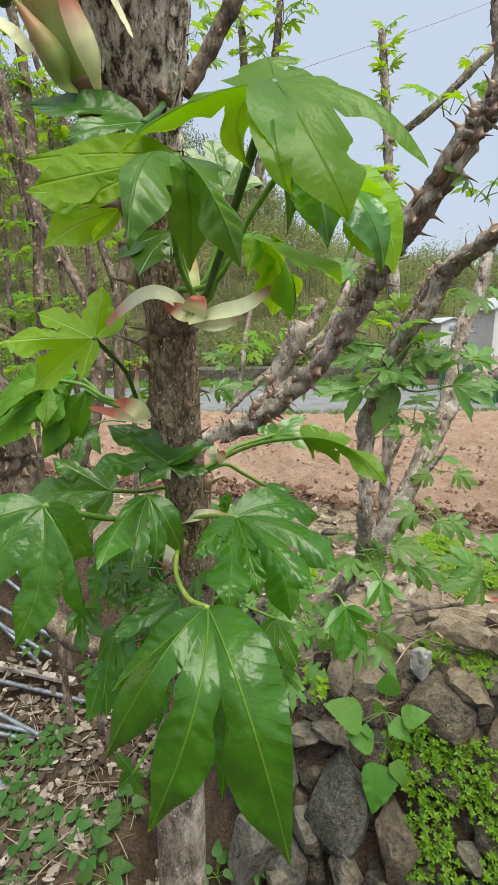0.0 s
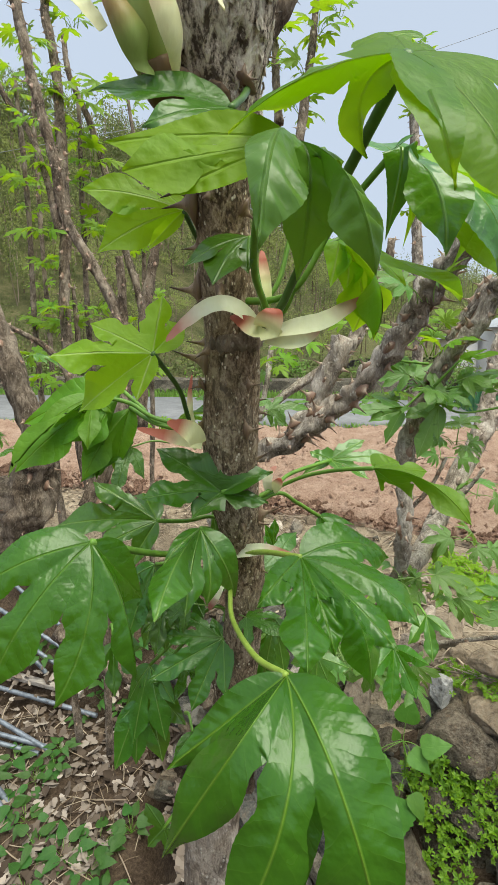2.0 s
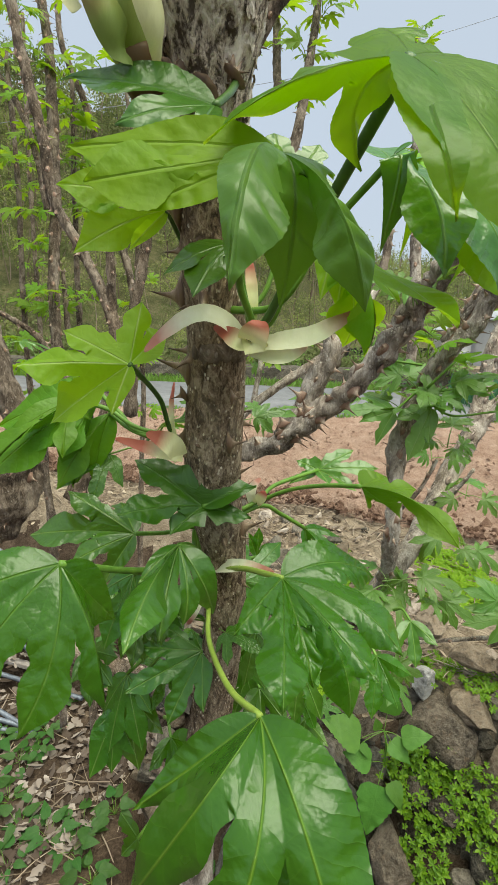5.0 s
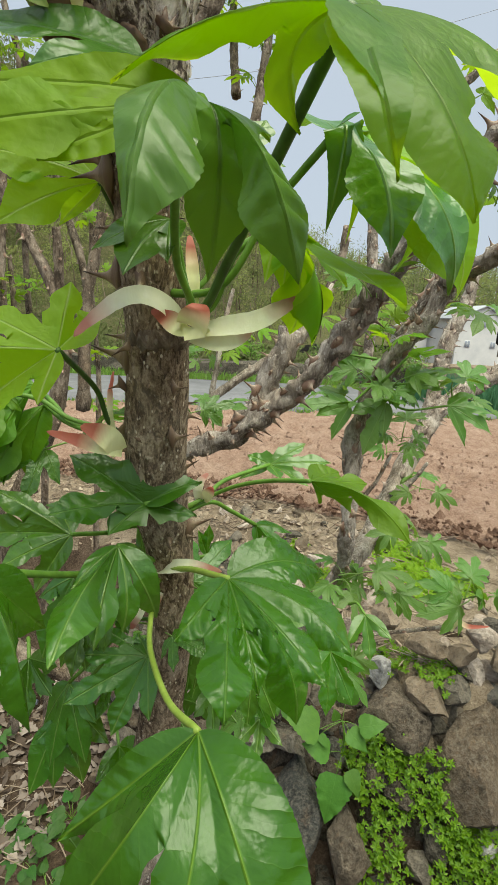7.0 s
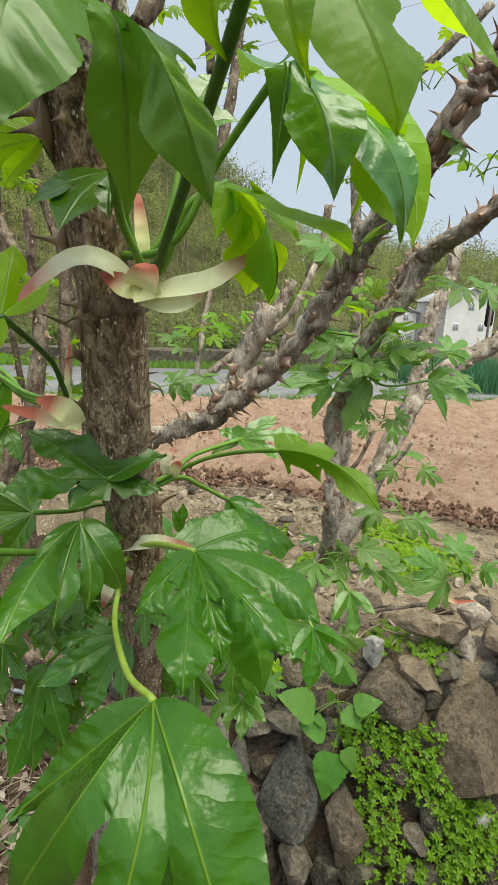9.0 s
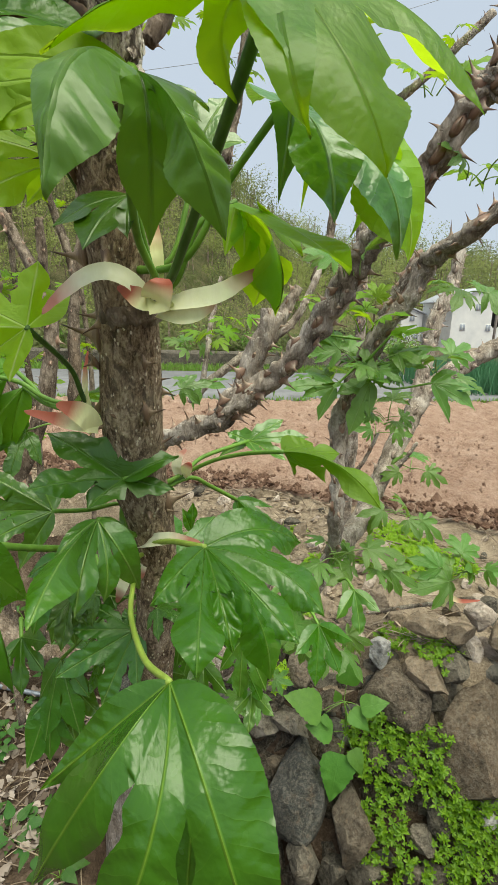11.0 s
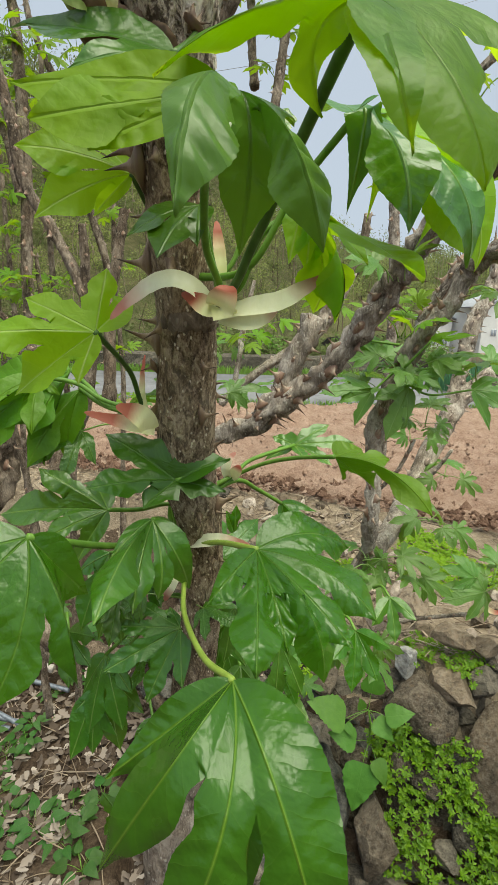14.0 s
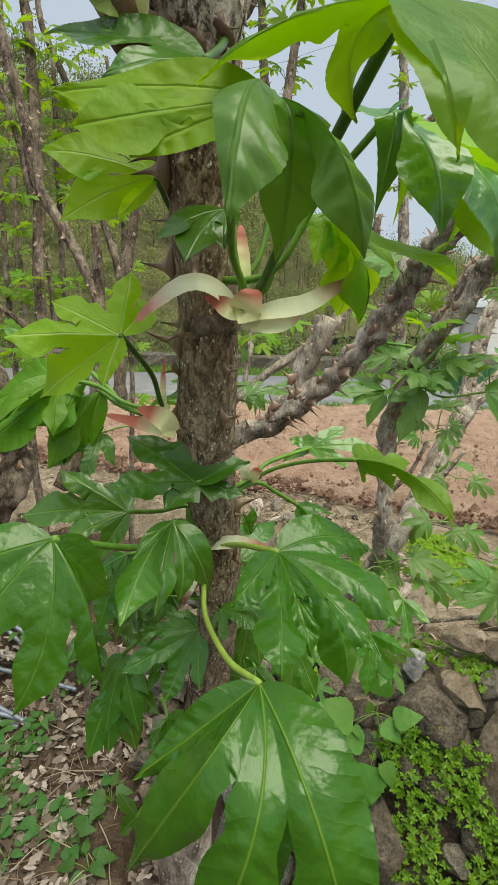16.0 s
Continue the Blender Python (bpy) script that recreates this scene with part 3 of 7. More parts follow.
def bract(tree, pts, width, up, mat, cup=0.3, name="bract", label="", blunt=0.5, foot=0.75):
    """A papery strip along a curve, cupped across, thickest at its foot, with real thickness."""
    path = spline(pts, 8)
    tan, _, _ = frames(path)
    up = np.array(up, float)
    n, nc = len(path), 6
    top, bot, uvs = [], [], []
    for i, (p, t) in enumerate(zip(path, tan)):
        s = i / (n - 1)
        side = np.cross(t, up)
        side /= np.linalg.norm(side) + 1e-12
        nrm = np.cross(side, t)
        w = 0.5 * width * (foot + (1.1 - foot) * math.sin(math.pi * min(1, s * 1.2)) if s < 0.42 else 0.75 + 0.35 * math.sin(math.pi * min(1, s * 1.2))) * (1 - s**3.0) ** blunt + 0.0004
        for c in range(-nc, nc + 1):
            f = c / nc
            q = p + side * w * f + nrm * (cup * w * (f * f)) + nrm * 0.0006 * noise.noise((q0 * 300 for q0 in p))
            top.append(q + nrm * 0.0005 * (1 - f * f))
            bot.append(q - nrm * 0.0005 * (1 - f * f))
            uvs.append((f, s))
    cols = 2 * nc + 1
    m = len(top)
    faces = []
    for i in range(n - 1):
        for c in range(cols - 1):
            q = i * cols + c
            faces.append((q, q + 1, q + cols + 1, q + cols))
            faces.append((m + q + cols, m + q + cols + 1, m + q + 1, m + q))
    return link_mesh(name, top + bot, faces, mat, tree, uvs + uvs, True, label)


def thing(name, at, label, category, group="", kind=""):
    e = new(name)
    e.empty_display_size = 0.05
    e.location = at
    tagged(e, label, category, group, kind)
    return e


def sheath(tree, rows, mat, label):
    """A closed bud: a plump tube whose colour changes along it."""
    v, f, s = tube_data(rows, 26, 8, 0.10, 0.0)
    n = len(s)
    uv = [(0.5, i / (n - 1)) for i in range(n) for _ in range(26)] + [(0.5, 0.0), (0.5, 1.0)]
    return link_mesh("bud_sheath", v, f, mat, tree, uv, True, label)


# ---- terrain ----
LOW, TOP = -0.9, 0.20
FACE = 0.69


def face_distance(x, y):
    """How far a place lies behind the foot line of the stone bank (at z = -0.17)."""
    s1 = 0.34 * x + 0.94 * y - 1.688
    s2 = 0.98 * x + 0.20 * (y - 1.796)
    s3 = 0.15 * (x + 0.4) + 0.99 * (y - 3.2)
    return min(s1, max(s2, s3))


def upper(x, y):
    s = face_distance(x, y)
    return TOP + 0.15 * min(1.0, max(0.0, (s - 0.25) / 1.2)) + 0.0


def terrain(x, y):
    s = face_distance(x, y)
    z = -0.17 + s / FACE
    low = LOW
    if y < 1.5:
        low = LOW + min(0.9, (1.5 - y) * 1.25)
    z = max(low, min(upper(x, y), z))
    near = abs(x) + abs(y) < 14
    bump = 0.035 * noise.noise((x * 2.2, y * 2.2, 0.3)) + 0.015 * noise.noise((x * 9, y * 9, 2.3)) if near else 0
    far = math.hypot(x, y - 8)
    if y > 8.5 and far > 12:
        z -= min(2.6, (y - 8.5) * 0.05)
    return z + bump


def axis(fine_lo, fine_hi, step, far):
    out = list(np.arange(fine_lo, fine_hi, step))
    d = step
    v = fine_hi
    while v < far:
        out.append(v)
        d *= 1.35
        v += d
    out.append(far)
    d, v, pre = step, fine_lo, []
    while v > -far:
        d *= 1.35
        v -= d
        pre.append(max(v, -far))
    return pre[::-1] + out


def near_edge(x):
    if x > 0.27:
        return 3.67 - (x - 0.27) * 0.68
    return 3.67 - (x - 0.27) * 0.26


xs, ys = axis(-3.0, 3.0, 0.05, 900.0), axis(-0.5, 5.0, 0.05, 900.0)


def sheet(x, y):
    """The earth sheet: sunk a little behind the stones and under the plot."""
    z = terrain(x, y)
    s = face_distance(x, y)
    if -0.5 < s < 0.28:
        z -= 0.13
    if near_edge(x) + 0.15 < y < 7.2:
        z -= 0.14
    return z


gv = [(x, y, sheet(x, y)) for y in ys for x in xs]
gf = [(j * len(xs) + i, j * len(xs) + i + 1, (j + 1) * len(xs) + i + 1, (j + 1) * len(xs) + i) for j in range(len(ys) - 1) for i in range(len(xs) - 1)]
ground = link_mesh("ground", gv, gf, M_GROUND)
ground.data.materials.append(M_DRY)
for poly in ground.data.polygons:
    px, py = poly.center.x, poly.center.y
    if face_distance(px, py) > 0.2 + 0.08 * noise.noise((px * 5, py * 5, 1)) and py < near_edge(px) + 0.3:
        poly.material_index = 1
tagged(ground, "dark earth with litter on a terraced slope", "ground", kind="structure")

# tilled plot on the upper terrace


fv, ff = [], []
fx = np.arange(-6.0, 8.0, 0.03)
fy = np.linspace(0, 1, 170) ** 1.5
for v in fy:
    for x in fx:
        a = near_edge(x) + 0.12 * noise.noise((x * 1.7, 4.1, 0))
        y = a + (7.3 - a) * v
        clod = 0.055 * abs(noise.noise((x * 8, y * 8, 1.0))) + 0.045 * abs(noise.noise((x * 19, y * 19, 5.0))) + 0.05 * noise.noise((x * 1.3, y * 2.0, 7.0))
        row = 0.02 * math.sin((y + 0.25 * x) * 9.0)
        edge = min(1.0, v * 26)
        z = terrain(x, y) - 0.05 + edge * (0.06 + clod + row + 0.05 * max(0.0, 1 - v * 9))
        fv.append((x, y, z))
nfx = len(fx)
for j in range(len(fy) - 1):
    for i in range(nfx - 1):
        ff.append((j * nfx + i, j * nfx + i + 1, (j + 1) * nfx + i + 1, (j + 1) * nfx + i))
field = link_mesh("tilled_field", fv, ff, M_SOIL)
tagged(field, "freshly tilled reddish brown soil plot with crumbly clods", "field", kind="structure")

k = Mat("pale_asphalt", 0.85, 0.3)
k.color(k.ramp(k.noise(k.coords(), 3.0, 8, 0.75), [(0.35, (0.13, 0.133, 0.142)), (0.65, (0.21, 0.213, 0.226))]))
k.bump(k.noise(k.coords(), 60.0, 4), 0.5, 0.01)
M_ROAD = k.m
rv = []
for x in np.linspace(-30, 60, 91):
    for y, z in ((7.55, 0.30), (7.6, 0.395), (8.4, 0.42), (10.4, 0.44), (10.45, 0.3)):
        rv.append((x, y + 0.06 * x * (0.2 if x < 0 else 0.05), z))
rf = [(i * 5 + j, (i + 1) * 5 + j, (i + 1) * 5 + j + 1, i * 5 + j + 1) for i in range(90) for j in range(4)]
road = link_mesh("road", rv, rf, M_ROAD)
tagged(road, "narrow pale grey farm road behind the plot", "road", kind="structure")


# ---- random shoots ----


def leaf_variant(i, mat, fine=False):
    """A spare palmate leaf, 1 unit long, hanging from the origin towards +x, its upper side +z."""
    r = random.Random(i)
    n = 5 + (i % 2) * 2
    tips = []
    for q in range(n):
        a = radians((q - (n - 1) / 2) * (230 / n) + r.uniform(-7, 7))
        ln = 1.0 - 0.45 * abs(q - (n - 1) / 2) / ((n - 1) / 2) + r.uniform(-0.08, 0.08)
        tips.append((ln * math.cos(a), ln * math.sin(a), -0.30 * ln + r.uniform(-0.16, 0.08)))
    v, f, uv = leaf_data((0, 0, 0), tips, (0, 0, 1), arch=0.16, sinus=0.45, fold=0.25, na=14 if fine else 9, nc=3 if fine else 2, teeth=0.04, seed=i * 7.7, wave=0.08, puff=0.0)
    t, tf, _ = tube_data([(-0.75, 0, -0.28, 0.022), (-0.4, 0, -0.04, 0.018), (0, 0, 0, 0.016)], 5, 4)
    k = len(v)
    me = bpy.data.meshes.new("leaf")
    me.from_pydata([tuple(p) for p in v + t], [], f + [tuple(q + k for q in face) for face in tf])
    uvs = np.array(uv + [(0.0, 0.0)] * len(t), float)
    layer = me.uv_layers.new(name="UVMap")
    idx = np.zeros(len(me.loops), dtype=np.int32)
    me.loops.foreach_get("vertex_index", idx)
    layer.data.foreach_set("uv", (uvs[idx] * 0.09).ravel())
    me.materials.append(mat)
    me.polygons.foreach_set("use_smooth", [True] * len(me.polygons))
    return me


VARIANTS = {}


def spare(mat, i):
    key = (mat.name, i)
    if key not in VARIANTS:
        VARIANTS[key] = leaf_variant(i, mat)
    return VARIANTS[key]


def shoot(tree, at, n, size, mat, spread=1.0, lift=0.2, toward=None):
    """n palmate leaves on short stalks round a bud."""
    turn = RNG.uniform(0, 6.28)
    for i in range(n):
        a = turn + i * 2.4
        x = Vector((math.cos(a), math.sin(a), lift + RNG.uniform(-0.5, 0.45)))
        if toward is not None:
            x = x * 0.8 + Vector(toward)
        x.normalize()
        z = Vector((RNG.uniform(-0.5, 0.5), RNG.uniform(-1.3, 0.0), 0.8))
        z = (z - z.dot(x) * x).normalized()
        y = z.cross(x)
        s = size * RNG.uniform(0.6, 1.15)
        m = Matrix((x * s, y * s, z * s)).transposed().to_4x4()
        m.translation = Vector(at) + x * s * 0.8 * spread
        ob = new("leaf", spare(mat, RNG.randrange(6)))
        attach(ob, tree)
        ob.matrix_basis = m


def bark_flakes(trunk_ob, s, count, mat):
    """Long loose strips of bark standing off a stem."""
    path, rad = s[:, :3], s[:, 3]
    tan, us, vs = frames(path)
    for i in range(count):
        k = int((i + RNG.random()) / count * (len(path) - 12))
        a = i * 2.4 + RNG.uniform(-0.6, 0.6)
        n = RNG.randint(5, 12)
        pts, off = [], RNG.uniform(0.0008, 0.0026)
        for q in range(4):
            j = min(len(path) - 1, k + int(q * n / 3))
            b = a + 0.05 * q * RNG.uniform(-1, 1)
            out = math.cos(b) * us[j] + math.sin(b) * vs[j]
            pts.append(tuple(path[j] + out * (rad[j] * 0.99 + off * (0.2, 0.9, 1.0, 0.5)[q])))
        mid_out = math.cos(a) * us[k] + math.sin(a) * vs[k]
        bract(trunk_ob, pts, RNG.uniform(0.0022, 0.0052), tuple(mid_out), mat, 0.25, "bark_strip")


# ---- trees near the camera ----
main_tree = thing("thorny_tree", (-0.0872, 0.43, -0.9), "thorny grey-brown castor aralia with young glossy palmate leaves", "tree")
trunk, trunk_rows = tube('trunk', [(-0.0597, 0.3250, 1.7097, 0.0165), (-0.0593, 0.3368, 1.6675, 0.0158), (-0.0564, 0.3443, 1.6331, 0.0166), (-0.0541, 0.3540, 1.5954, 0.0175), (-0.0560, 0.3628, 1.5535, 0.0186), (-0.0555, 0.3726, 1.5071, 0.0187), (-0.0473, 0.3804, 1.4563, 0.0159), (-0.0460, 0.3872, 1.4013, 0.0154), (-0.0515, 0.3966, 1.3396, 0.0167), (-0.0646, 0.4067, 1.2054, 0.0200)], M_BARK, main_tree, 72, 40, 0.07, 0.035)
tube('lower_trunk', [(-0.0596, 0.4045, 1.2407, 0.0184), (-0.0646, 0.4067, 1.2054, 0.0210), (-0.0771, 0.4125, 1.0529, 0.0259), (-0.096, 0.459, -0.25, 0.032), (-0.116, 0.479, -0.95, 0.042)], M_BARK_PALE, main_tree, 48, 30, 0.08, 0.05, 'pale grey lower trunk')
trunk_top, top_rows = tube('upper_trunk', [(-0.0586, 0.2876, 1.8012, 0.0314), (-0.0604, 0.2970, 1.7839, 0.0317), (-0.0617, 0.3059, 1.7691, 0.0308), (-0.0621, 0.3115, 1.7534, 0.0284), (-0.0616, 0.3160, 1.7373, 0.0247), (-0.0603, 0.3225, 1.7209, 0.0212), (-0.0595, 0.3282, 1.7014, 0.0192)], M_BARK_TOP, main_tree, 72, 40, 0.08, 0.12, 'pale shaggy upper trunk')
thorn(trunk, (-0.0722, 0.3547, 1.5917), (-0.99, 0.11, 0.09), (0, -0.35, 1), 0.0229)
thorn(trunk, (-0.0729, 0.3626, 1.5467), (-0.99, 0.06, -0.11), (0, -0.35, 1), 0.0196)
thorn(trunk, (-0.0439, 0.3484, 1.5467), (0.99, -0.07, 0.08), (0, -0.35, 1), 0.0114)
thorn(trunk, (-0.043, 0.3364, 1.5773), (1.0, -0.07, 0.06), (0, -0.35, 1), 0.0075)
thorn(trunk, (-0.0417, 0.3573, 1.565), (0.97, -0.02, 0.25), (0, -0.35, 1), 0.0115)
thorn(trunk, (-0.0759, 0.3463, 1.6343), (-1.0, 0.07, -0.07), (0, -0.35, 1), 0.0188)
thorn(trunk, (-0.0667, 0.3383, 1.6308), (-0.92, -0.02, -0.38), (0, -0.35, 1), 0.0118)
thorn(trunk, (-0.0415, 0.3654, 1.5221), (0.94, 0.0, 0.33), (0, -0.35, 1), 0.0145)
thorn(trunk, (-0.0349, 0.3732, 1.4804), (0.98, -0.03, 0.21), (0, -0.35, 1), 0.0172)
thorn(trunk, (-0.0378, 0.3698, 1.4748), (0.97, -0.14, -0.22), (0, -0.35, 1), 0.0110)
thorn(trunk, (-0.0638, 0.3469, 1.5452), (0.57, 0.16, 0.81), (0, -0.35, 1), 0.0052)
thorn(trunk, (-0.0748, 0.3508, 1.5759), (-0.92, -0.02, -0.39), (0, -0.35, 1), 0.0085)
thorn(trunk, (-0.0709, 0.3575, 1.6028), (-0.99, 0.06, -0.12), (0, -0.35, 1), 0.0151)
thorn(trunk, (-0.042, 0.3047, 1.7552), (1.0, 0.0, 0.01), (0, -0.35, 1), 0.0138)
thorn(trunk, (-0.0463, 0.2982, 1.7268), (0.96, -0.06, -0.27), (0, -0.35, 1), 0.0080)
thorn(trunk, (-0.0448, 0.2978, 1.7253), (0.32, 0.21, 0.92), (0, -0.35, 1), 0.0097)
thorn(trunk, (-0.0586, 0.2965, 1.7194), (0.05, 0.22, 0.97), (0, -0.35, 1), 0.0154)
thorn(trunk, (-0.0481, 0.3325, 1.7064), (0.99, -0.04, -0.16), (0, -0.35, 1), 0.0135)
thorn(trunk, (-0.0466, 0.325, 1.6742), (0.82, -0.13, -0.56), (0, -0.35, 1), 0.0099)
thorn(trunk, (-0.0779, 0.2979, 1.7256), (-0.13, 0.22, 0.97), (0, -0.35, 1), 0.0155)
thorn(trunk, (-0.0644, 0.3055, 1.7584), (-0.31, 0.21, 0.93), (0, -0.35, 1), 0.0097)
thorn(trunk, (-0.0781, 0.329, 1.687), (-0.98, -0.01, -0.18), (0, -0.35, 1), 0.0181)
thorn(trunk, (-0.0771, 0.3268, 1.6785), (-1.0, 0.03, -0.04), (0, -0.35, 1), 0.0174)
thorny(trunk, trunk_rows, 26, 0.0105, THORNS, 0.0, 0.85)
bark_flakes(trunk_top, top_rows, 90, M_BARK_TOP)
thorny(trunk_top, top_rows, 9, 0.012, THORNS)
tube('bud_scar', [(-0.0537, 0.3508, 1.6125, 0.0139), (-0.0535, 0.3509, 1.6087, 0.0179), (-0.0532, 0.3528, 1.6033, 0.0187), (-0.0527, 0.3537, 1.5985, 0.0170)], M_BARK_DARK, main_tree, 40, 10, 0.06, 0.10)
bract(main_tree, [(-0.0384, 0.3255, 1.6094), (-0.0479, 0.3177, 1.6203), (-0.0622, 0.3132, 1.6229), (-0.0788, 0.3108, 1.6127), (-0.089, 0.3107, 1.6032)], 0.0105, (0.0, -0.77, 0.64), M_BRACT, label='cream papery bud scale with a faded pink tip')
bract(main_tree, [(-0.0344, 0.3221, 1.6082), (-0.019, 0.3104, 1.6108), (-0.0031, 0.3081, 1.6143), (0.0108, 0.308, 1.6225), (0.0195, 0.3092, 1.6279)], 0.0105, (0.0, -0.8, 0.6), M_BRACT)
bract(main_tree, [(-0.0319, 0.3215, 1.6057), (-0.0325, 0.3084, 1.6112), (-0.0306, 0.3058, 1.6178), (-0.0301, 0.3088, 1.6216)], 0.014, (0.0, -0.87, 0.5), M_BRACT_PINK, blunt=0.35)
bract(main_tree, [(-0.0326, 0.3217, 1.6064), (-0.0192, 0.3112, 1.6054), (-0.0095, 0.3101, 1.6094), (-0.005, 0.3164, 1.6147)], 0.012, (0.0, -0.91, 0.41), M_BRACT)
bract(main_tree, [(-0.0329, 0.3251, 1.6079), (-0.0388, 0.3132, 1.6097), (-0.0458, 0.3142, 1.6139), (-0.0538, 0.3202, 1.6178)], 0.01, (-0.18, -0.81, 0.56), M_BRACT_PINK)
bract(main_tree, [(-0.0336, 0.324, 1.6192), (-0.0342, 0.325, 1.6329), (-0.0358, 0.3283, 1.6475), (-0.0369, 0.3321, 1.6551)], 0.0055, (0.15, -0.96, 0.22), M_BRACT_PINK)
bract(main_tree, [(-0.0744, 0.3497, 1.5366), (-0.0844, 0.3454, 1.5404), (-0.0972, 0.3479, 1.5422), (-0.1176, 0.3519, 1.5463)], 0.0095, (0.0, -0.8, 0.6), M_BRACT_PINK)
bract(main_tree, [(-0.0761, 0.3497, 1.5366), (-0.0796, 0.3434, 1.5448), (-0.0872, 0.3424, 1.5495), (-0.096, 0.3431, 1.5524)], 0.012, (0.0, -0.82, 0.57), M_BRACT_PINK)
bract(main_tree, [(-0.0783, 0.3561, 1.5419), (-0.0825, 0.3609, 1.554), (-0.0839, 0.3673, 1.5682), (-0.0841, 0.3752, 1.5805)], 0.006, (-0.71, -0.69, 0.17), M_BRACT_PINK)
bract(main_tree, [(-0.059, 0.3749, 1.4469), (-0.0429, 0.3605, 1.4567), (-0.0282, 0.3523, 1.4617), (-0.0123, 0.3486, 1.4602)], 0.008, (-0.08, -0.76, 0.64), M_BRACT)
bract(main_tree, [(-0.0621, 0.376, 1.4292), (-0.065, 0.365, 1.4254), (-0.0684, 0.363, 1.416), (-0.0719, 0.3661, 1.4062)], 0.007, (-0.08, -0.97, 0.23), M_BRACT)
bract(main_tree, [(-0.0562, 0.3775, 1.4371), (-0.0539, 0.371, 1.4324), (-0.0543, 0.3688, 1.4231)], 0.006, (-0.08, -0.97, 0.23), M_BRACT)
bract(main_tree, [(-0.0285, 0.3841, 1.495), (-0.0298, 0.3828, 1.5022), (-0.0278, 0.3843, 1.5089), (-0.0235, 0.3879, 1.5127)], 0.006, (-0.36, -0.91, 0.21), M_BRACT)
bract(main_tree, [(-0.0259, 0.3839, 1.4951), (-0.0223, 0.3801, 1.5018), (-0.0201, 0.3808, 1.5056)], 0.007, (-0.08, -0.97, 0.23), M_BRACT_PINK)
sheath(main_tree, [(-0.0850, 0.2970, 1.7224, 0.0040), (-0.0873, 0.2919, 1.7277, 0.0087), (-0.0900, 0.2876, 1.7364, 0.0111), (-0.0940, 0.2851, 1.7494, 0.0121), (-0.0983, 0.2827, 1.7630, 0.0124), (-0.1028, 0.2843, 1.7809, 0.0126), (-0.1099, 0.2892, 1.8055, 0.0112)], M_BRACT_GREEN, 'large green and pink bud sheath')
sheath(main_tree, [(-0.0828, 0.3062, 1.7174, 0.0048), (-0.0840, 0.3006, 1.7199, 0.0081), (-0.0849, 0.2940, 1.7229, 0.0100), (-0.0862, 0.2908, 1.7270, 0.0099), (-0.0872, 0.2894, 1.7301, 0.0086)], M_BRACT_BROWN, 'dark brown scale at the foot of the bud')
bract(main_tree, [(-0.0769, 0.2898, 1.7214), (-0.0741, 0.274, 1.729), (-0.0775, 0.2659, 1.7397), (-0.0824, 0.2645, 1.7528), (-0.0859, 0.2658, 1.7694)], 0.012, (0.53, -0.83, 0.17), M_BRACT_PINK, cup=-0.3, blunt=0.35, foot=0.3)
bract(main_tree, [(-0.0850, 0.2839, 1.7184), (-0.0905, 0.2709, 1.7262), (-0.0985, 0.2673, 1.7391), (-0.1090, 0.2703, 1.7540)], 0.012, (-0.27, -0.85, 0.46), M_BRACT_GREEN, cup=-0.5, blunt=0.6, foot=0.2)
bract(main_tree, [(-0.0806, 0.2959, 1.7266), (-0.0813, 0.2829, 1.7381), (-0.0849, 0.2826, 1.7468), (-0.0878, 0.2846, 1.7566)], 0.01, (0.3, -0.93, 0.19), M_BRACT_PINK, cup=-0.4, foot=0.3)
bract(main_tree, [(-0.1092, 0.2826, 1.7381), (-0.1174, 0.2791, 1.7465), (-0.1265, 0.2745, 1.7495), (-0.1383, 0.2725, 1.7557)], 0.0085, (0.27, -0.76, 0.6), M_BRACT_CREAM)
bract(main_tree, [(-0.0857, 0.2869, 1.7578), (-0.0848, 0.2837, 1.7672), (-0.077, 0.2792, 1.7696), (-0.0651, 0.2719, 1.758), (-0.0534, 0.2654, 1.7358)], 0.0062, (0.44, -0.79, 0.43), M_BRACT_CREAM)
branch(main_tree, [(-0.1242, 0.2933, 1.7665, 0.0038), (-0.1331, 0.2985, 1.7924, 0.0032), (-0.1390, 0.3037, 1.8182, 0.0029)], M_STEM_DARK, 0, seg=10, name='stalk', ridge=0.0, rough=0.03)
leaf(main_tree, [(-0.0558, 0.3469, 1.6170), (-0.0311, 0.3169, 1.6167), (-0.0178, 0.3017, 1.6399), (-0.0035, 0.2650, 1.6690), (0.0118, 0.2230, 1.6985)], [(0.0017, 0.2320, 1.6697), (-0.0470, 0.1960, 1.6640), (0.0094, 0.2650, 1.7277), (0.0375, 0.2620, 1.7167), (0.0740, 0.2150, 1.6640), (0.0365, 0.1860, 1.6385)], (0.0, -0.55, 0.83), M_GREY, M_STEM_DARK, vias=[(-0.0030, 0.2220, 1.6869), (-0.0192, 0.2050, 1.6847), None, None, (0.0503, 0.2220, 1.6923), (0.0233, 0.1860, 1.6639)], thick=0.0026, arch=0.05, sinus=0.42, fold=-0.1, outer=(0.5, 0.55), na=46, nc=6, wides=[0.26, 0.19, 0.3, 0.3, 0.2, 0.34], teeth=0.015, ups=[(0.35, -0.9, 0.25), (-0.1, -0.6, 0.8), (0.0, -0.55, 0.83), (0.0, -0.55, 0.83), (0.15, -0.6, 0.8), (0.35, -0.9, 0.3)])
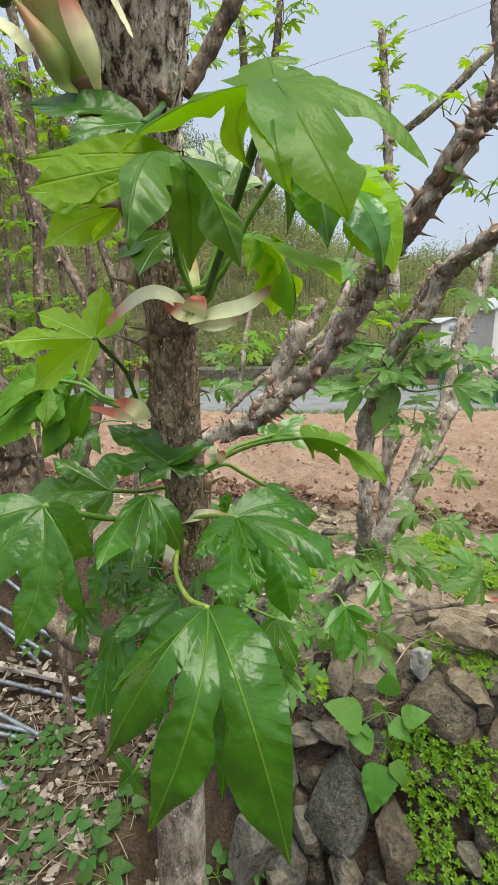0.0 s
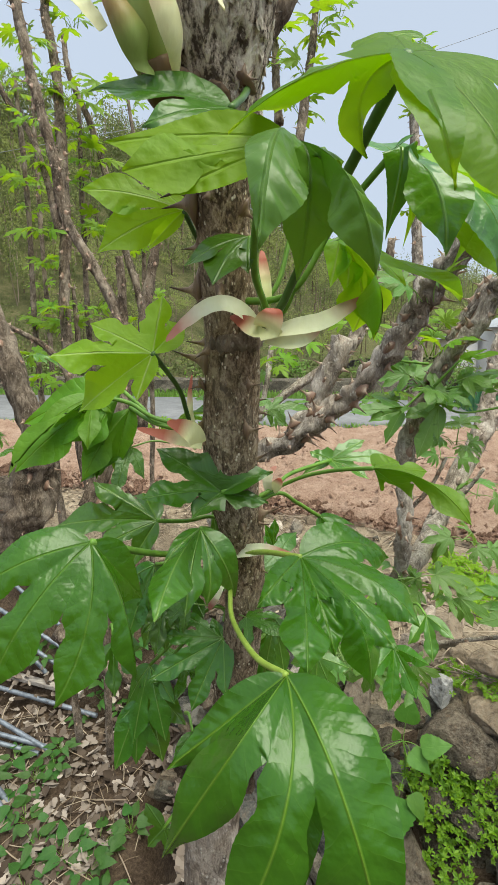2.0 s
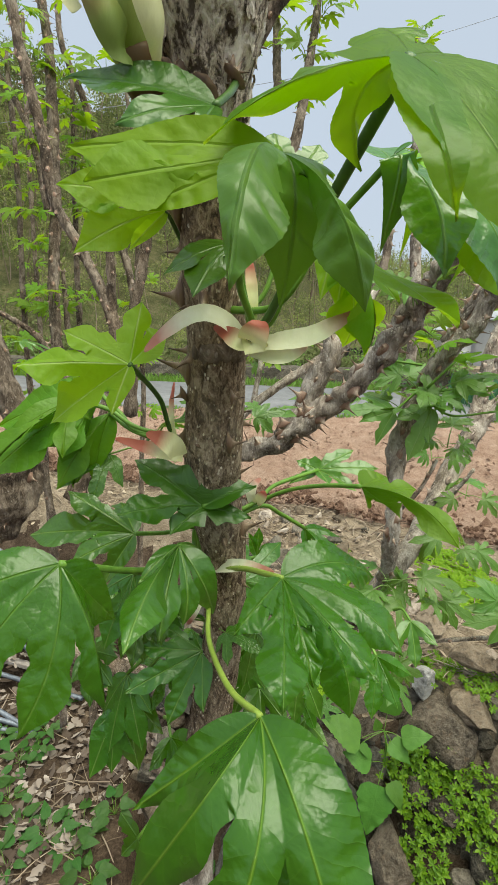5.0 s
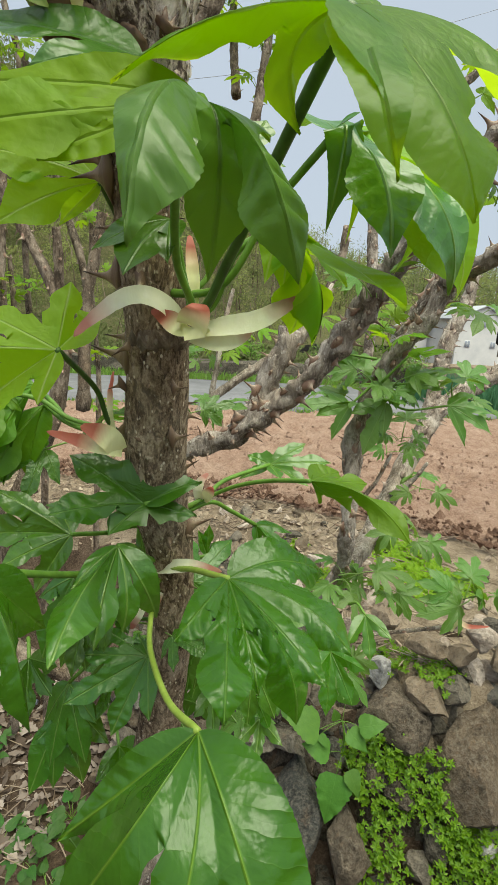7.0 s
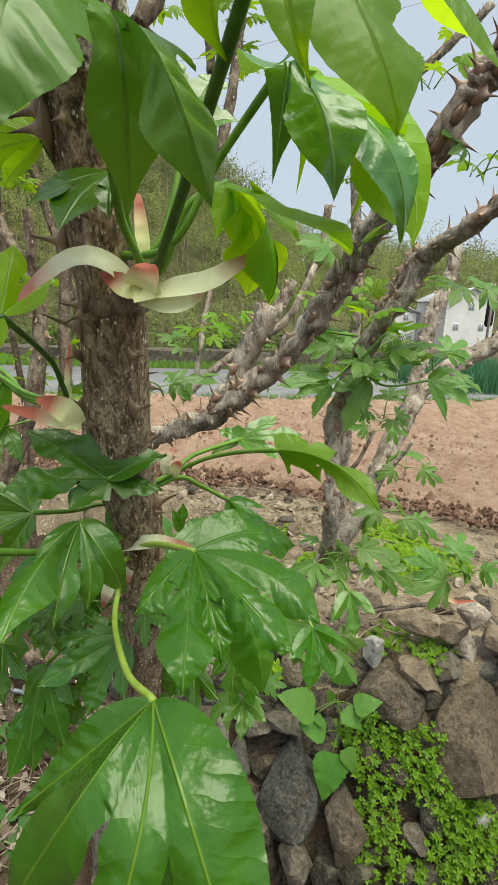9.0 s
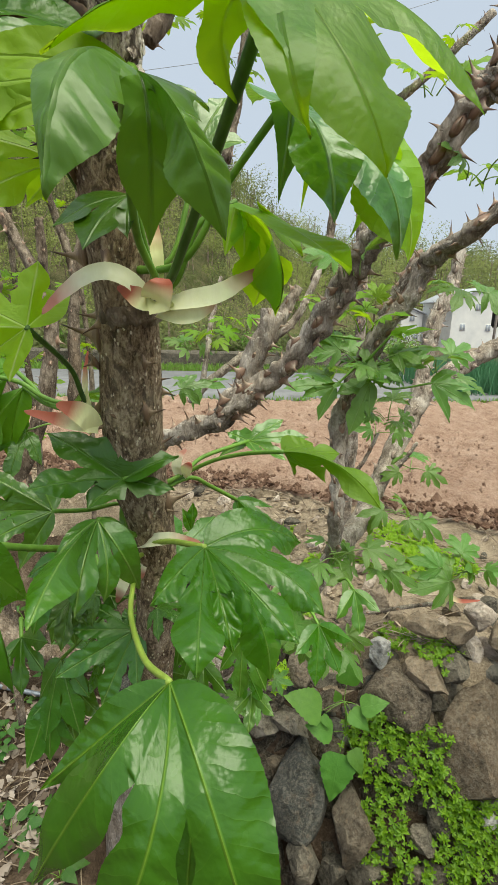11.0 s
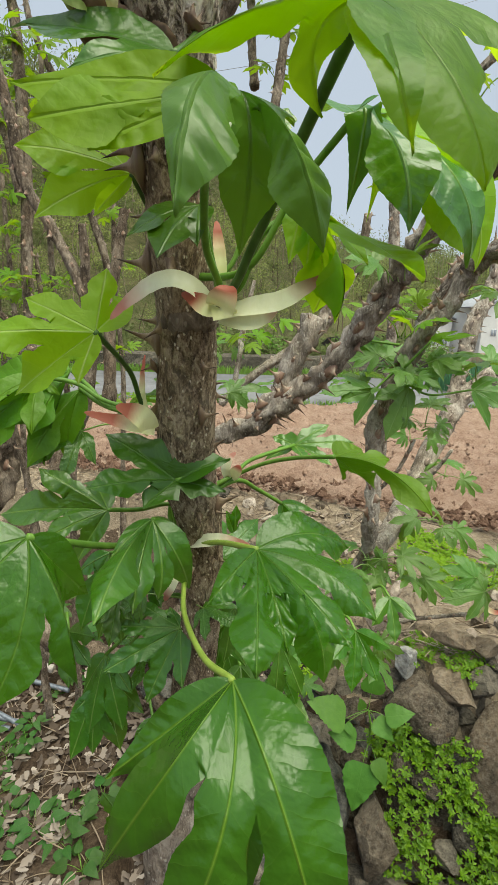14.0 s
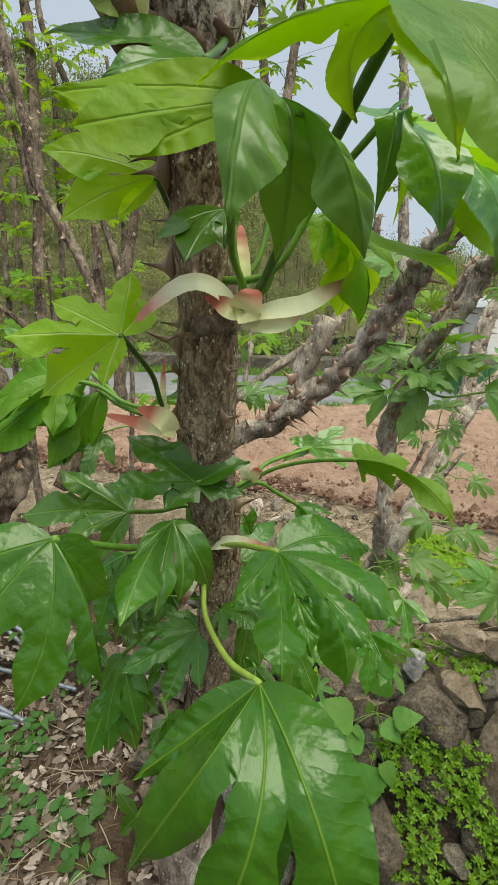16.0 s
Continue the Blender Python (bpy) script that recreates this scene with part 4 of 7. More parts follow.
leaf(main_tree, [(0.0118, 0.2230, 1.6985)], [(0.0166, 0.1840, 1.6447)], (0.05, -0.95, 0.3), M_GREY, M_STEM_DARK, vias=[(0.0093, 0.1800, 1.6618)], thick=0.0026, arch=0.05, fold=-0.1, outer=0.27, na=40, nc=6, teeth=0.012)
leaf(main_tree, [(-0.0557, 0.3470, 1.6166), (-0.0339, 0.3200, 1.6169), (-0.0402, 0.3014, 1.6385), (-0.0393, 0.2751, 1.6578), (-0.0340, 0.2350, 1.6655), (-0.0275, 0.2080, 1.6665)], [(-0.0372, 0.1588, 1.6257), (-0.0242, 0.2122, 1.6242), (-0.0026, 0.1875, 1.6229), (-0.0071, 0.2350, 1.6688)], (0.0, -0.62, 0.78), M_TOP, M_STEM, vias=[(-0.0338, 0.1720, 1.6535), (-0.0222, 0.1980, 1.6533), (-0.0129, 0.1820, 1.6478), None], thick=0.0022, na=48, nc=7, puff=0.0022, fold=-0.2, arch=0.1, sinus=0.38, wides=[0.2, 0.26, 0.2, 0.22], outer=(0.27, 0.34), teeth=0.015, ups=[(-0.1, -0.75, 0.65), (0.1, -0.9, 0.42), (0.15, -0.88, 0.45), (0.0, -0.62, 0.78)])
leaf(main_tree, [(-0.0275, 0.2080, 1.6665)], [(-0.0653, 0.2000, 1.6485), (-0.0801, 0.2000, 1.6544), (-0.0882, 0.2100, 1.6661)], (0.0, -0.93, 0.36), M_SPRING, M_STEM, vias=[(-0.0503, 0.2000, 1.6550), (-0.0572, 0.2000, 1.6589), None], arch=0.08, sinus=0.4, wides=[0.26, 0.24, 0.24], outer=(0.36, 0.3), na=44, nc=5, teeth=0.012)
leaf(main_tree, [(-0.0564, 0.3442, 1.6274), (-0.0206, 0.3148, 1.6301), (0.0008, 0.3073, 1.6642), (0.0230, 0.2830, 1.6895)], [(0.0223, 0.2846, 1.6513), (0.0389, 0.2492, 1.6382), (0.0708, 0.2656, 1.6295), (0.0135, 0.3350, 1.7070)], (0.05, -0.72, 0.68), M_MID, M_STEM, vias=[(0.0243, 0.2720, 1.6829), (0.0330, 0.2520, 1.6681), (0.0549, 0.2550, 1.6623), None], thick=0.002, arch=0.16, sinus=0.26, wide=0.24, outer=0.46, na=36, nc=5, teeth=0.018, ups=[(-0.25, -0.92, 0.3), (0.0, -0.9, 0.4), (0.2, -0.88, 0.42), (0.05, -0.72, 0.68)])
# Added lobes: lime colour stands in for the bright undersides of the previous leaf.
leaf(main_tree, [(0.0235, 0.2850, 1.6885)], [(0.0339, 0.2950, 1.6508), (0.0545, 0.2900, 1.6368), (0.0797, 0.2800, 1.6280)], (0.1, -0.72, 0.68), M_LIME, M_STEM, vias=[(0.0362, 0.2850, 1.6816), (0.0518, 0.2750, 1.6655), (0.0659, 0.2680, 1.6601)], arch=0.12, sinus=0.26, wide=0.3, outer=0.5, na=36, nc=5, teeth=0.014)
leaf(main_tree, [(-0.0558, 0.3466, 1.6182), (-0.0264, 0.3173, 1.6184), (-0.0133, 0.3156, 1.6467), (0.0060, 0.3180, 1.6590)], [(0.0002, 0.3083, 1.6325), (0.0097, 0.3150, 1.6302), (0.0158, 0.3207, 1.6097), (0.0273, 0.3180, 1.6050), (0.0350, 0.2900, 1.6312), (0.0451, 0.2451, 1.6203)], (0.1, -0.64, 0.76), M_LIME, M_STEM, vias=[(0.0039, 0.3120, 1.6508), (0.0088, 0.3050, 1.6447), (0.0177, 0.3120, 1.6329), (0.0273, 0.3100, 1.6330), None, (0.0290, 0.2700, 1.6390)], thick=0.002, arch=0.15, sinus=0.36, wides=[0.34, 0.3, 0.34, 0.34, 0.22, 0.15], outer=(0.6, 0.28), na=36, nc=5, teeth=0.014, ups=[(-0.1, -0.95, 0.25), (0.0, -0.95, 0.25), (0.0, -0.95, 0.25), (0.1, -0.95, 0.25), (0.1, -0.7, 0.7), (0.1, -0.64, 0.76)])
leaf(main_tree, [(-0.0562, 0.3450, 1.6244), (-0.0640, 0.3560, 1.6400), (-0.0740, 0.3560, 1.6600), (-0.0835, 0.3450, 1.6796)], [(-0.1070, 0.3520, 1.6592), (-0.1316, 0.3300, 1.6529), (-0.1409, 0.3350, 1.6876), (-0.1055, 0.3600, 1.7007)], (0.05, -0.92, 0.38), M_LIME, M_STEM_DARK, vias=[None, (-0.1067, 0.3350, 1.6691), (-0.1110, 0.3350, 1.6860), None], arch=0.05, sinus=0.3, wides=[0.25, 0.25, 0.27, 0.25], outer=0.45, na=40, nc=5, teeth=0.012)
leaf(main_tree, [(-0.0560, 0.3640, 1.5420), (-0.0815, 0.3624, 1.5474), (-0.0890, 0.3520, 1.5723), (-0.0964, 0.3089, 1.5967)], [(-0.1047, 0.3020, 1.5713), (-0.1418, 0.3132, 1.5618), (-0.1501, 0.2969, 1.5949), (-0.1316, 0.3120, 1.6117), (-0.0932, 0.3238, 1.6283), (-0.0839, 0.3450, 1.6135)], (0.05, -0.5, 0.86), M_LIME, M_STEM_DARK, vias=[None, None, None, None, None, None], arch=0.05, sinus=0.5, fold=0.06, wide=0.24, outer=0.5, na=40, nc=5, teeth=0.014)
leaf(main_tree, [(-0.0555, 0.3713, 1.5074), (-0.0440, 0.3614, 1.5115), (-0.0612, 0.3510, 1.5033)], [(-0.0267, 0.3574, 1.5177), (-0.1055, 0.3522, 1.5325), (-0.1069, 0.3148, 1.5099), (-0.0788, 0.3292, 1.4918), (-0.0293, 0.3547, 1.4943)], (-0.05, -0.38, 0.92), M_DARK, M_STEM, arch=0.09, sinus=0.46, fold=0.07, wide=0.25, outer=0.5, na=44, nc=6, teeth=0.014)
leaf(main_tree, [(-0.0527, 0.3753, 1.4838), (-0.0259, 0.3840, 1.4955), (-0.0036, 0.3780, 1.5080), (0.0180, 0.3640, 1.5170), (0.0388, 0.3457, 1.5235)], [(0.0503, 0.3700, 1.5022), (0.0715, 0.3600, 1.4969), (0.0977, 0.3261, 1.4930), (0.0789, 0.3600, 1.5181), (0.0649, 0.3800, 1.5200)], (0.0, -0.8, 0.6), M_FRESH, M_STEM, vias=[None, None, (0.0712, 0.3350, 1.5181), None, None], thick=0.0017, arch=0.08, sinus=0.5, outer=0.5, wides=[0.2, 0.2, 0.2, 0.2, 0.2], na=40, nc=5, teeth=0.014)
leaf(main_tree, [(-0.0469, 0.3823, 1.4354), (-0.0595, 0.3786, 1.4407), (-0.0350, 0.3520, 1.4600), (-0.0093, 0.3181, 1.4727)], [(-0.0361, 0.2733, 1.4640), (-0.0120, 0.2358, 1.4520), (0.0054, 0.2620, 1.4441), (0.0242, 0.2620, 1.4269), (0.0395, 0.2680, 1.4432), (0.0571, 0.2877, 1.4452), (0.0539, 0.3479, 1.4602)], (0.02, -0.66, 0.75), M_LEAF, M_STEM_YELLOW, vias=[None, None, None, (0.0155, 0.2720, 1.4631), None, (0.0308, 0.3020, 1.4671), (0.0236, 0.3350, 1.4759)], thick=0.0022, fold=-0.22, arch=0.2, sinus=0.5, wide=0.18, outer=(0.36, 0.5), na=60, nc=8, puff=0.0026, teeth=0.014)
leaf(main_tree, [(-0.0470, 0.3817, 1.4401), (-0.0566, 0.3589, 1.4430), (-0.0543, 0.3327, 1.4409), (-0.0507, 0.3015, 1.4391), (-0.0369, 0.2550, 1.4480), (-0.0225, 0.2270, 1.4585)], [(-0.0756, 0.2220, 1.4123), (-0.0745, 0.2000, 1.3900), (-0.0482, 0.1780, 1.3735), (0.0179, 0.1780, 1.3514)], (-0.05, -0.8, 0.59), M_BIG, M_STEM_YELLOW, vias=[None, (-0.0419, 0.1960, 1.4523), (-0.0249, 0.1800, 1.4386), (-0.0013, 0.1780, 1.4373)], thick=0.0018, arch=0.16, sinus=0.44, fold=-0.24, teeth=0.008, puff=0.0012, wides=[0.12, 0.165, 0.155, 0.17], outer=(0.3, 0.34), na=64, nc=9, label='large glossy lobed leaf with yellow veins')
leaf(main_tree, [(-0.0487, 0.3791, 1.4590), (-0.0691, 0.3553, 1.4581), (-0.1002, 0.3241, 1.4701), (-0.1256, 0.2779, 1.4973)], [(-0.1037, 0.2958, 1.4550), (-0.0966, 0.2528, 1.4312), (-0.1366, 0.2428, 1.4242), (-0.1698, 0.2450, 1.4308), (-0.1887, 0.2620, 1.4704)], (-0.06, -0.7, 0.71), M_LEAF, M_STEM, vias=[None, (-0.1030, 0.2580, 1.4704), (-0.1211, 0.2540, 1.4634), None, None], thick=0.0024, fold=-0.22, arch=0.24, sinus=0.48, wide=0.17, outer=(0.5, 0.5), na=54, nc=8, teeth=0.014)
leaf(main_tree, [(-0.0488, 0.3789, 1.4600), (-0.0705, 0.3950, 1.4690), (-0.0900, 0.3750, 1.4730), (-0.1068, 0.3547, 1.4806)], [(-0.1278, 0.3450, 1.4437), (-0.1478, 0.3450, 1.4616), (-0.1853, 0.3700, 1.4693), (-0.1545, 0.3659, 1.5039), (-0.1242, 0.3850, 1.4908)], (-0.05, -0.42, 0.9), M_MID, M_STEM, na=44, nc=6, arch=0.09, sinus=0.5, wide=0.18, outer=0.5, teeth=0.014)
leaf(main_tree, [(-0.0471, 0.3811, 1.4449), (-0.0600, 0.3650, 1.4600), (-0.0680, 0.3460, 1.4780), (-0.0737, 0.3327, 1.4842)], [(-0.0939, 0.3100, 1.4692), (-0.0855, 0.2473, 1.4690), (-0.0771, 0.2850, 1.4495), (-0.0680, 0.3129, 1.4408), (-0.0520, 0.3390, 1.4335)], (-0.03, -0.66, 0.75), M_MID, M_STEM, vias=[None, (-0.0811, 0.2850, 1.4828), None, (-0.0657, 0.3160, 1.4629), (-0.0575, 0.3220, 1.4654)], na=44, nc=6, arch=0.22, sinus=0.3, wide=0.17, outer=0.4, fold=-0.18, teeth=0.014)
leaf(main_tree, [(-0.0462, 0.3862, 1.4039), (-0.0587, 0.3920, 1.3590), (-0.0628, 0.3850, 1.3701)], [(-0.0588, 0.3600, 1.3352), (-0.0859, 0.3600, 1.3227), (-0.1192, 0.3650, 1.3452), (-0.1126, 0.3850, 1.3708), (-0.0979, 0.4000, 1.3822), (-0.0731, 0.4000, 1.3791)], (-0.06, -0.72, 0.69), M_MID, M_STEM, arch=0.08, sinus=0.5, wide=0.15, outer=0.4, na=44, nc=6)
leaf(main_tree, [(-0.0500, 0.3960, 1.3450), (-0.1135, 0.4400, 1.2896), (-0.1352, 0.4300, 1.2915)], [(-0.0979, 0.4100, 1.2647), (-0.1193, 0.4050, 1.2298), (-0.1500, 0.4050, 1.2327), (-0.1581, 0.4200, 1.2606)], (-0.06, -0.68, 0.73), M_MID, M_STEM, arch=0.12, sinus=0.45, wide=0.2, outer=0.5, na=40, nc=6, teeth=0.014)
leaf(main_tree, [(-0.0466, 0.3839, 1.4223), (-0.1079, 0.4000, 1.3937), (-0.1104, 0.3900, 1.3949)], [(-0.0970, 0.3800, 1.3771), (-0.1147, 0.3700, 1.3630), (-0.1255, 0.3750, 1.3777)], (-0.05, -0.75, 0.66), M_DARK, M_STEM, arch=0.1, sinus=0.35, wide=0.2, outer=0.5)
leaf(main_tree, [(-0.0502, 0.3941, 1.3497), (-0.0182, 0.4200, 1.3614), (-0.0207, 0.4150, 1.3701)], [(-0.0406, 0.4100, 1.3433), (-0.0291, 0.4050, 1.3223), (-0.0113, 0.4050, 1.3209), (-0.0035, 0.4100, 1.3494)], (0.05, -0.72, 0.69), M_MID, M_STEM, arch=0.1, sinus=0.45, wide=0.16)
leaf(main_tree, [(-0.1108, 0.4600, 1.3905), (-0.1048, 0.4460, 1.4005), (-0.0988, 0.4300, 1.3945)], [(-0.1113, 0.4000, 1.3850), (-0.1007, 0.4000, 1.3630), (-0.0799, 0.4000, 1.3774), (-0.0707, 0.4000, 1.4019)], (0.0, -0.72, 0.69), M_DARK, M_STEM, arch=0.12, sinus=0.42, wide=0.19, teeth=0.03, fold=-0.15)
leaf(main_tree, [(-0.0660, 0.4800, 1.2750), (-0.0600, 0.4660, 1.2850), (-0.0540, 0.4500, 1.2790)], [(-0.0728, 0.4200, 1.2756), (-0.0566, 0.4200, 1.2462), (-0.0336, 0.4200, 1.2638), (-0.0276, 0.4200, 1.2966)], (0.0, -0.72, 0.69), M_MID, M_STEM, arch=0.12, sinus=0.42, wide=0.19, teeth=0.03, fold=-0.15)
leaf(main_tree, [(-0.1120, 0.4900, 1.2077), (-0.1060, 0.4760, 1.2177), (-0.1000, 0.4600, 1.2117)], [(-0.1155, 0.4300, 1.2016), (-0.0929, 0.4300, 1.1705), (-0.0671, 0.4300, 1.1953), (-0.0617, 0.4300, 1.2330)], (0.0, -0.72, 0.69), M_LEAF, M_STEM, arch=0.12, sinus=0.42, wide=0.19, teeth=0.03, fold=-0.15)
leaf(main_tree, [(0.0978, 0.5300, 1.2832), (0.1038, 0.5160, 1.2932), (0.1098, 0.5000, 1.2872)], [(0.0797, 0.4700, 1.2743), (0.1026, 0.4700, 1.2352), (0.1282, 0.4700, 1.2493), (0.1381, 0.4700, 1.2884)], (0.0, -0.72, 0.69), M_LEAF, M_STEM, arch=0.12, sinus=0.42, wide=0.19, teeth=0.03, fold=-0.15)
leaf(main_tree, [(0.0285, 0.5300, 1.2004), (0.0345, 0.5160, 1.2104), (0.0405, 0.5000, 1.2044)], [(0.0152, 0.4700, 1.2032), (0.0342, 0.4700, 1.1774), (0.0616, 0.4700, 1.1994)], (0.0, -0.72, 0.69), M_MID, M_STEM, arch=0.12, sinus=0.42, wide=0.19, teeth=0.03, fold=-0.15)
leaf(main_tree, [(0.1672, 0.6300, 1.2618), (0.1732, 0.6160, 1.2718), (0.1792, 0.6000, 1.2658)], [(0.1499, 0.5700, 1.2436), (0.1820, 0.5700, 1.2199), (0.2051, 0.5700, 1.2524)], (0.0, -0.72, 0.69), M_MID, M_STEM, arch=0.12, sinus=0.42, wide=0.19, teeth=0.03, fold=-0.15)
leaf(main_tree, [(-0.1754, 0.4500, 1.3356), (-0.1694, 0.4360, 1.3456), (-0.1634, 0.4200, 1.3396)], [(-0.1700, 0.3900, 1.3299), (-0.1551, 0.3900, 1.3084), (-0.1358, 0.3900, 1.3293), (-0.1308, 0.3900, 1.3567)], (0.0, -0.72, 0.69), M_DARK, M_STEM, arch=0.12, sinus=0.42, wide=0.19, teeth=0.03, fold=-0.15)
leaf(main_tree, [(-0.0252, 0.4900, 1.2706), (-0.0192, 0.4760, 1.2806), (-0.0132, 0.4600, 1.2746)], [(-0.0289, 0.4300, 1.2714), (-0.0100, 0.4300, 1.2483), (0.0105, 0.4300, 1.2657)], (0.0, -0.72, 0.69), M_DARK, M_STEM, arch=0.12, sinus=0.42, wide=0.19, teeth=0.03, fold=-0.15)
leaf(main_tree, [(-0.0556, 0.3475, 1.6147), (-0.036, 0.3217, 1.6152), (-0.0392, 0.312, 1.6398), (-0.0434, 0.3058, 1.6574)], [(-0.0752, 0.2915, 1.64), (-0.0601, 0.2789, 1.6299), (-0.043, 0.2905, 1.6356)], (-0.19, -0.52, 0.83), M_DARK, M_STEM, arch=0.16, sinus=0.45, wide=0.28, outer=0.6)
leaf(main_tree, [(-0.0445, 0.3100, 1.7293), (-0.0462, 0.2850, 1.7131), (-0.0508, 0.2680, 1.7012)], [(-0.0554, 0.2500, 1.6822), (-0.0852, 0.2500, 1.6870), (-0.1176, 0.2850, 1.7156)], (0.05, -0.8, 0.6), M_DARK, M_STEM_DARK, vias=[(-0.0534, 0.2530, 1.6897), (-0.0685, 0.2520, 1.6931), None], arch=0.08, sinus=0.3, wides=[0.3, 0.24, 0.2], outer=(0.42, 0.4), na=44, nc=6, teeth=0.012)
leaf(main_tree, [(-0.0563, 0.3448, 1.6252), (-0.0304, 0.3463, 1.6331), (-0.0204, 0.3533, 1.6632), (-0.0159, 0.3601, 1.6926)], [(-0.0415, 0.3596, 1.6905), (-0.0466, 0.3671, 1.723), (-0.0256, 0.3794, 1.732), (0.0022, 0.3781, 1.7263), (0.0128, 0.3615, 1.6988)], (0.1, -0.64, 0.76), M_MID, M_STEM, arch=0.1, sinus=0.62, outer=0.6, wide=0.2)
leaf(main_tree, [(-0.0559, 0.3644, 1.5401), (-0.1057, 0.371, 1.5468), (-0.1227, 0.383, 1.5569), (-0.139, 0.3951, 1.5672)], [(-0.164, 0.389, 1.5389), (-0.157, 0.3813, 1.5008), (-0.1577, 0.3664, 1.5276), (-0.1894, 0.3757, 1.5254), (-0.2138, 0.372, 1.5087), (-0.2216, 0.4084, 1.5376)], (0.01, -0.79, 0.62), M_FRESH, M_STEM, arch=0.16, sinus=0.42, wide=0.22)
leaf(main_tree, [(-0.0559, 0.3647, 1.5389), (-0.1057, 0.3707, 1.5456), (-0.1357, 0.4025, 1.5532)], [(-0.1463, 0.392, 1.5027), (-0.1648, 0.3715, 1.5036), (-0.1863, 0.3962, 1.5256), (-0.1398, 0.4056, 1.5189)], (0.01, -0.79, 0.62), M_FRESH, M_STEM, arch=0.2, sinus=0.4, wide=0.2)
leaf(main_tree, [(-0.056, 0.364, 1.542), (-0.1058, 0.3714, 1.549), (-0.131, 0.3815, 1.5598), (-0.1561, 0.384, 1.5638)], [(-0.1427, 0.3817, 1.5516), (-0.1533, 0.3567, 1.5298), (-0.1717, 0.3813, 1.5516), (-0.2081, 0.3521, 1.5111), (-0.196, 0.3676, 1.536)], (0.01, -0.74, 0.67), M_FRESH, M_STEM, arch=0.2, sinus=0.4, wide=0.22)
leaf(main_tree, [(-0.0527, 0.3753, 1.484), (-0.0259, 0.3851, 1.4959), (-0.0113, 0.4052, 1.5026), (0.0242, 0.4344, 1.5072)], [(0.0006, 0.4331, 1.4939), (0.0072, 0.447, 1.5109), (0.0541, 0.4461, 1.5222), (0.0724, 0.4315, 1.5106), (0.0535, 0.4191, 1.4957), (0.0305, 0.412, 1.5018)], (-0.08, -0.52, 0.85), M_MID, M_STEM, arch=0.1, sinus=0.45)
leaf(main_tree, [(-0.0519, 0.376, 1.4791), (-0.0228, 0.388, 1.4916), (-0.0062, 0.4044, 1.4794), (0.0145, 0.4193, 1.4624)], [(0.0185, 0.4134, 1.4394), (0.0334, 0.4028, 1.4429), (0.0481, 0.41, 1.4347), (0.0446, 0.4251, 1.4535)], (0.04, -0.18, 0.98), M_LEAF, M_STEM, arch=0.15, sinus=0.45)
leaf(main_tree, [(-0.0185, 0.2381, 1.44), (-0.0132, 0.2321, 1.4229), (-0.0107, 0.2255, 1.4121)], [(-0.0155, 0.2074, 1.3561)], (-0.3, -0.81, 0.5), M_BIG, M_STEM, arch=0.1, outer=0.34, na=20, nc=4)
leaf(main_tree, [(-0.0465, 0.3845, 1.4177), (-0.07, 0.4121, 1.4265), (-0.1207, 0.4049, 1.423)], [(-0.1467, 0.4028, 1.4058), (-0.1425, 0.3919, 1.3619), (-0.1266, 0.393, 1.3717), (-0.1102, 0.3997, 1.3619)], (-0.08, -0.63, 0.77), M_MID, M_STEM, arch=0.14, sinus=0.45, wide=0.2)
leaf(main_tree, [(-0.0466, 0.3839, 1.4223), (-0.0642, 0.3916, 1.4289), (-0.0656, 0.3895, 1.4411)], [(-0.0733, 0.4036, 1.4756), (-0.0656, 0.3998, 1.4838), (-0.0591, 0.4059, 1.4685)], (-0.27, -0.91, 0.31), M_MID, M_STEM, arch=0.05, sinus=0.3, wide=0.12, outer=0.25)
leaf(main_tree, [(-0.0462, 0.3862, 1.4034), (-0.0528, 0.4338, 1.4151), (-0.0222, 0.4437, 1.4232)], [(-0.0305, 0.4491, 1.4433), (-0.0213, 0.4496, 1.4484), (-0.0145, 0.4552, 1.4306)], (0.12, -0.94, 0.33), M_LEAF, M_STEM, arch=0.08, sinus=0.3, wide=0.2, outer=0.4)
leaf(main_tree, [(-0.0491, 0.3925, 1.3606), (-0.074, 0.4255, 1.3739), (-0.1299, 0.4126, 1.3233)], [(-0.1061, 0.4031, 1.2916), (-0.1139, 0.3962, 1.2605), (-0.1431, 0.3972, 1.2554), (-0.1522, 0.4144, 1.281)], (-0.08, -0.52, 0.85), M_MID, M_STEM, arch=0.12, sinus=0.42)
leaf(main_tree, [(-0.0464, 0.3879, 1.3909), (-0.072, 0.4117, 1.4028), (-0.1164, 0.4027, 1.3936)], [(-0.1008, 0.3957, 1.3698), (-0.1106, 0.3919, 1.3508), (-0.1296, 0.3936, 1.3518), (-0.1409, 0.3993, 1.3717)], (-0.08, -0.63, 0.77), M_MID, M_STEM, arch=0.12, sinus=0.4)
leaf(main_tree, [(-0.0485, 0.3915, 1.3674), (-0.0524, 0.4357, 1.3805), (-0.0285, 0.4463, 1.3464)], [(-0.052, 0.4415, 1.3188), (-0.0363, 0.4341, 1.2933), (-0.0093, 0.4327, 1.2962), (-0.0031, 0.4394, 1.3262)], (-0.08, -0.63, 0.77), M_MID, M_STEM, arch=0.1, sinus=0.45)
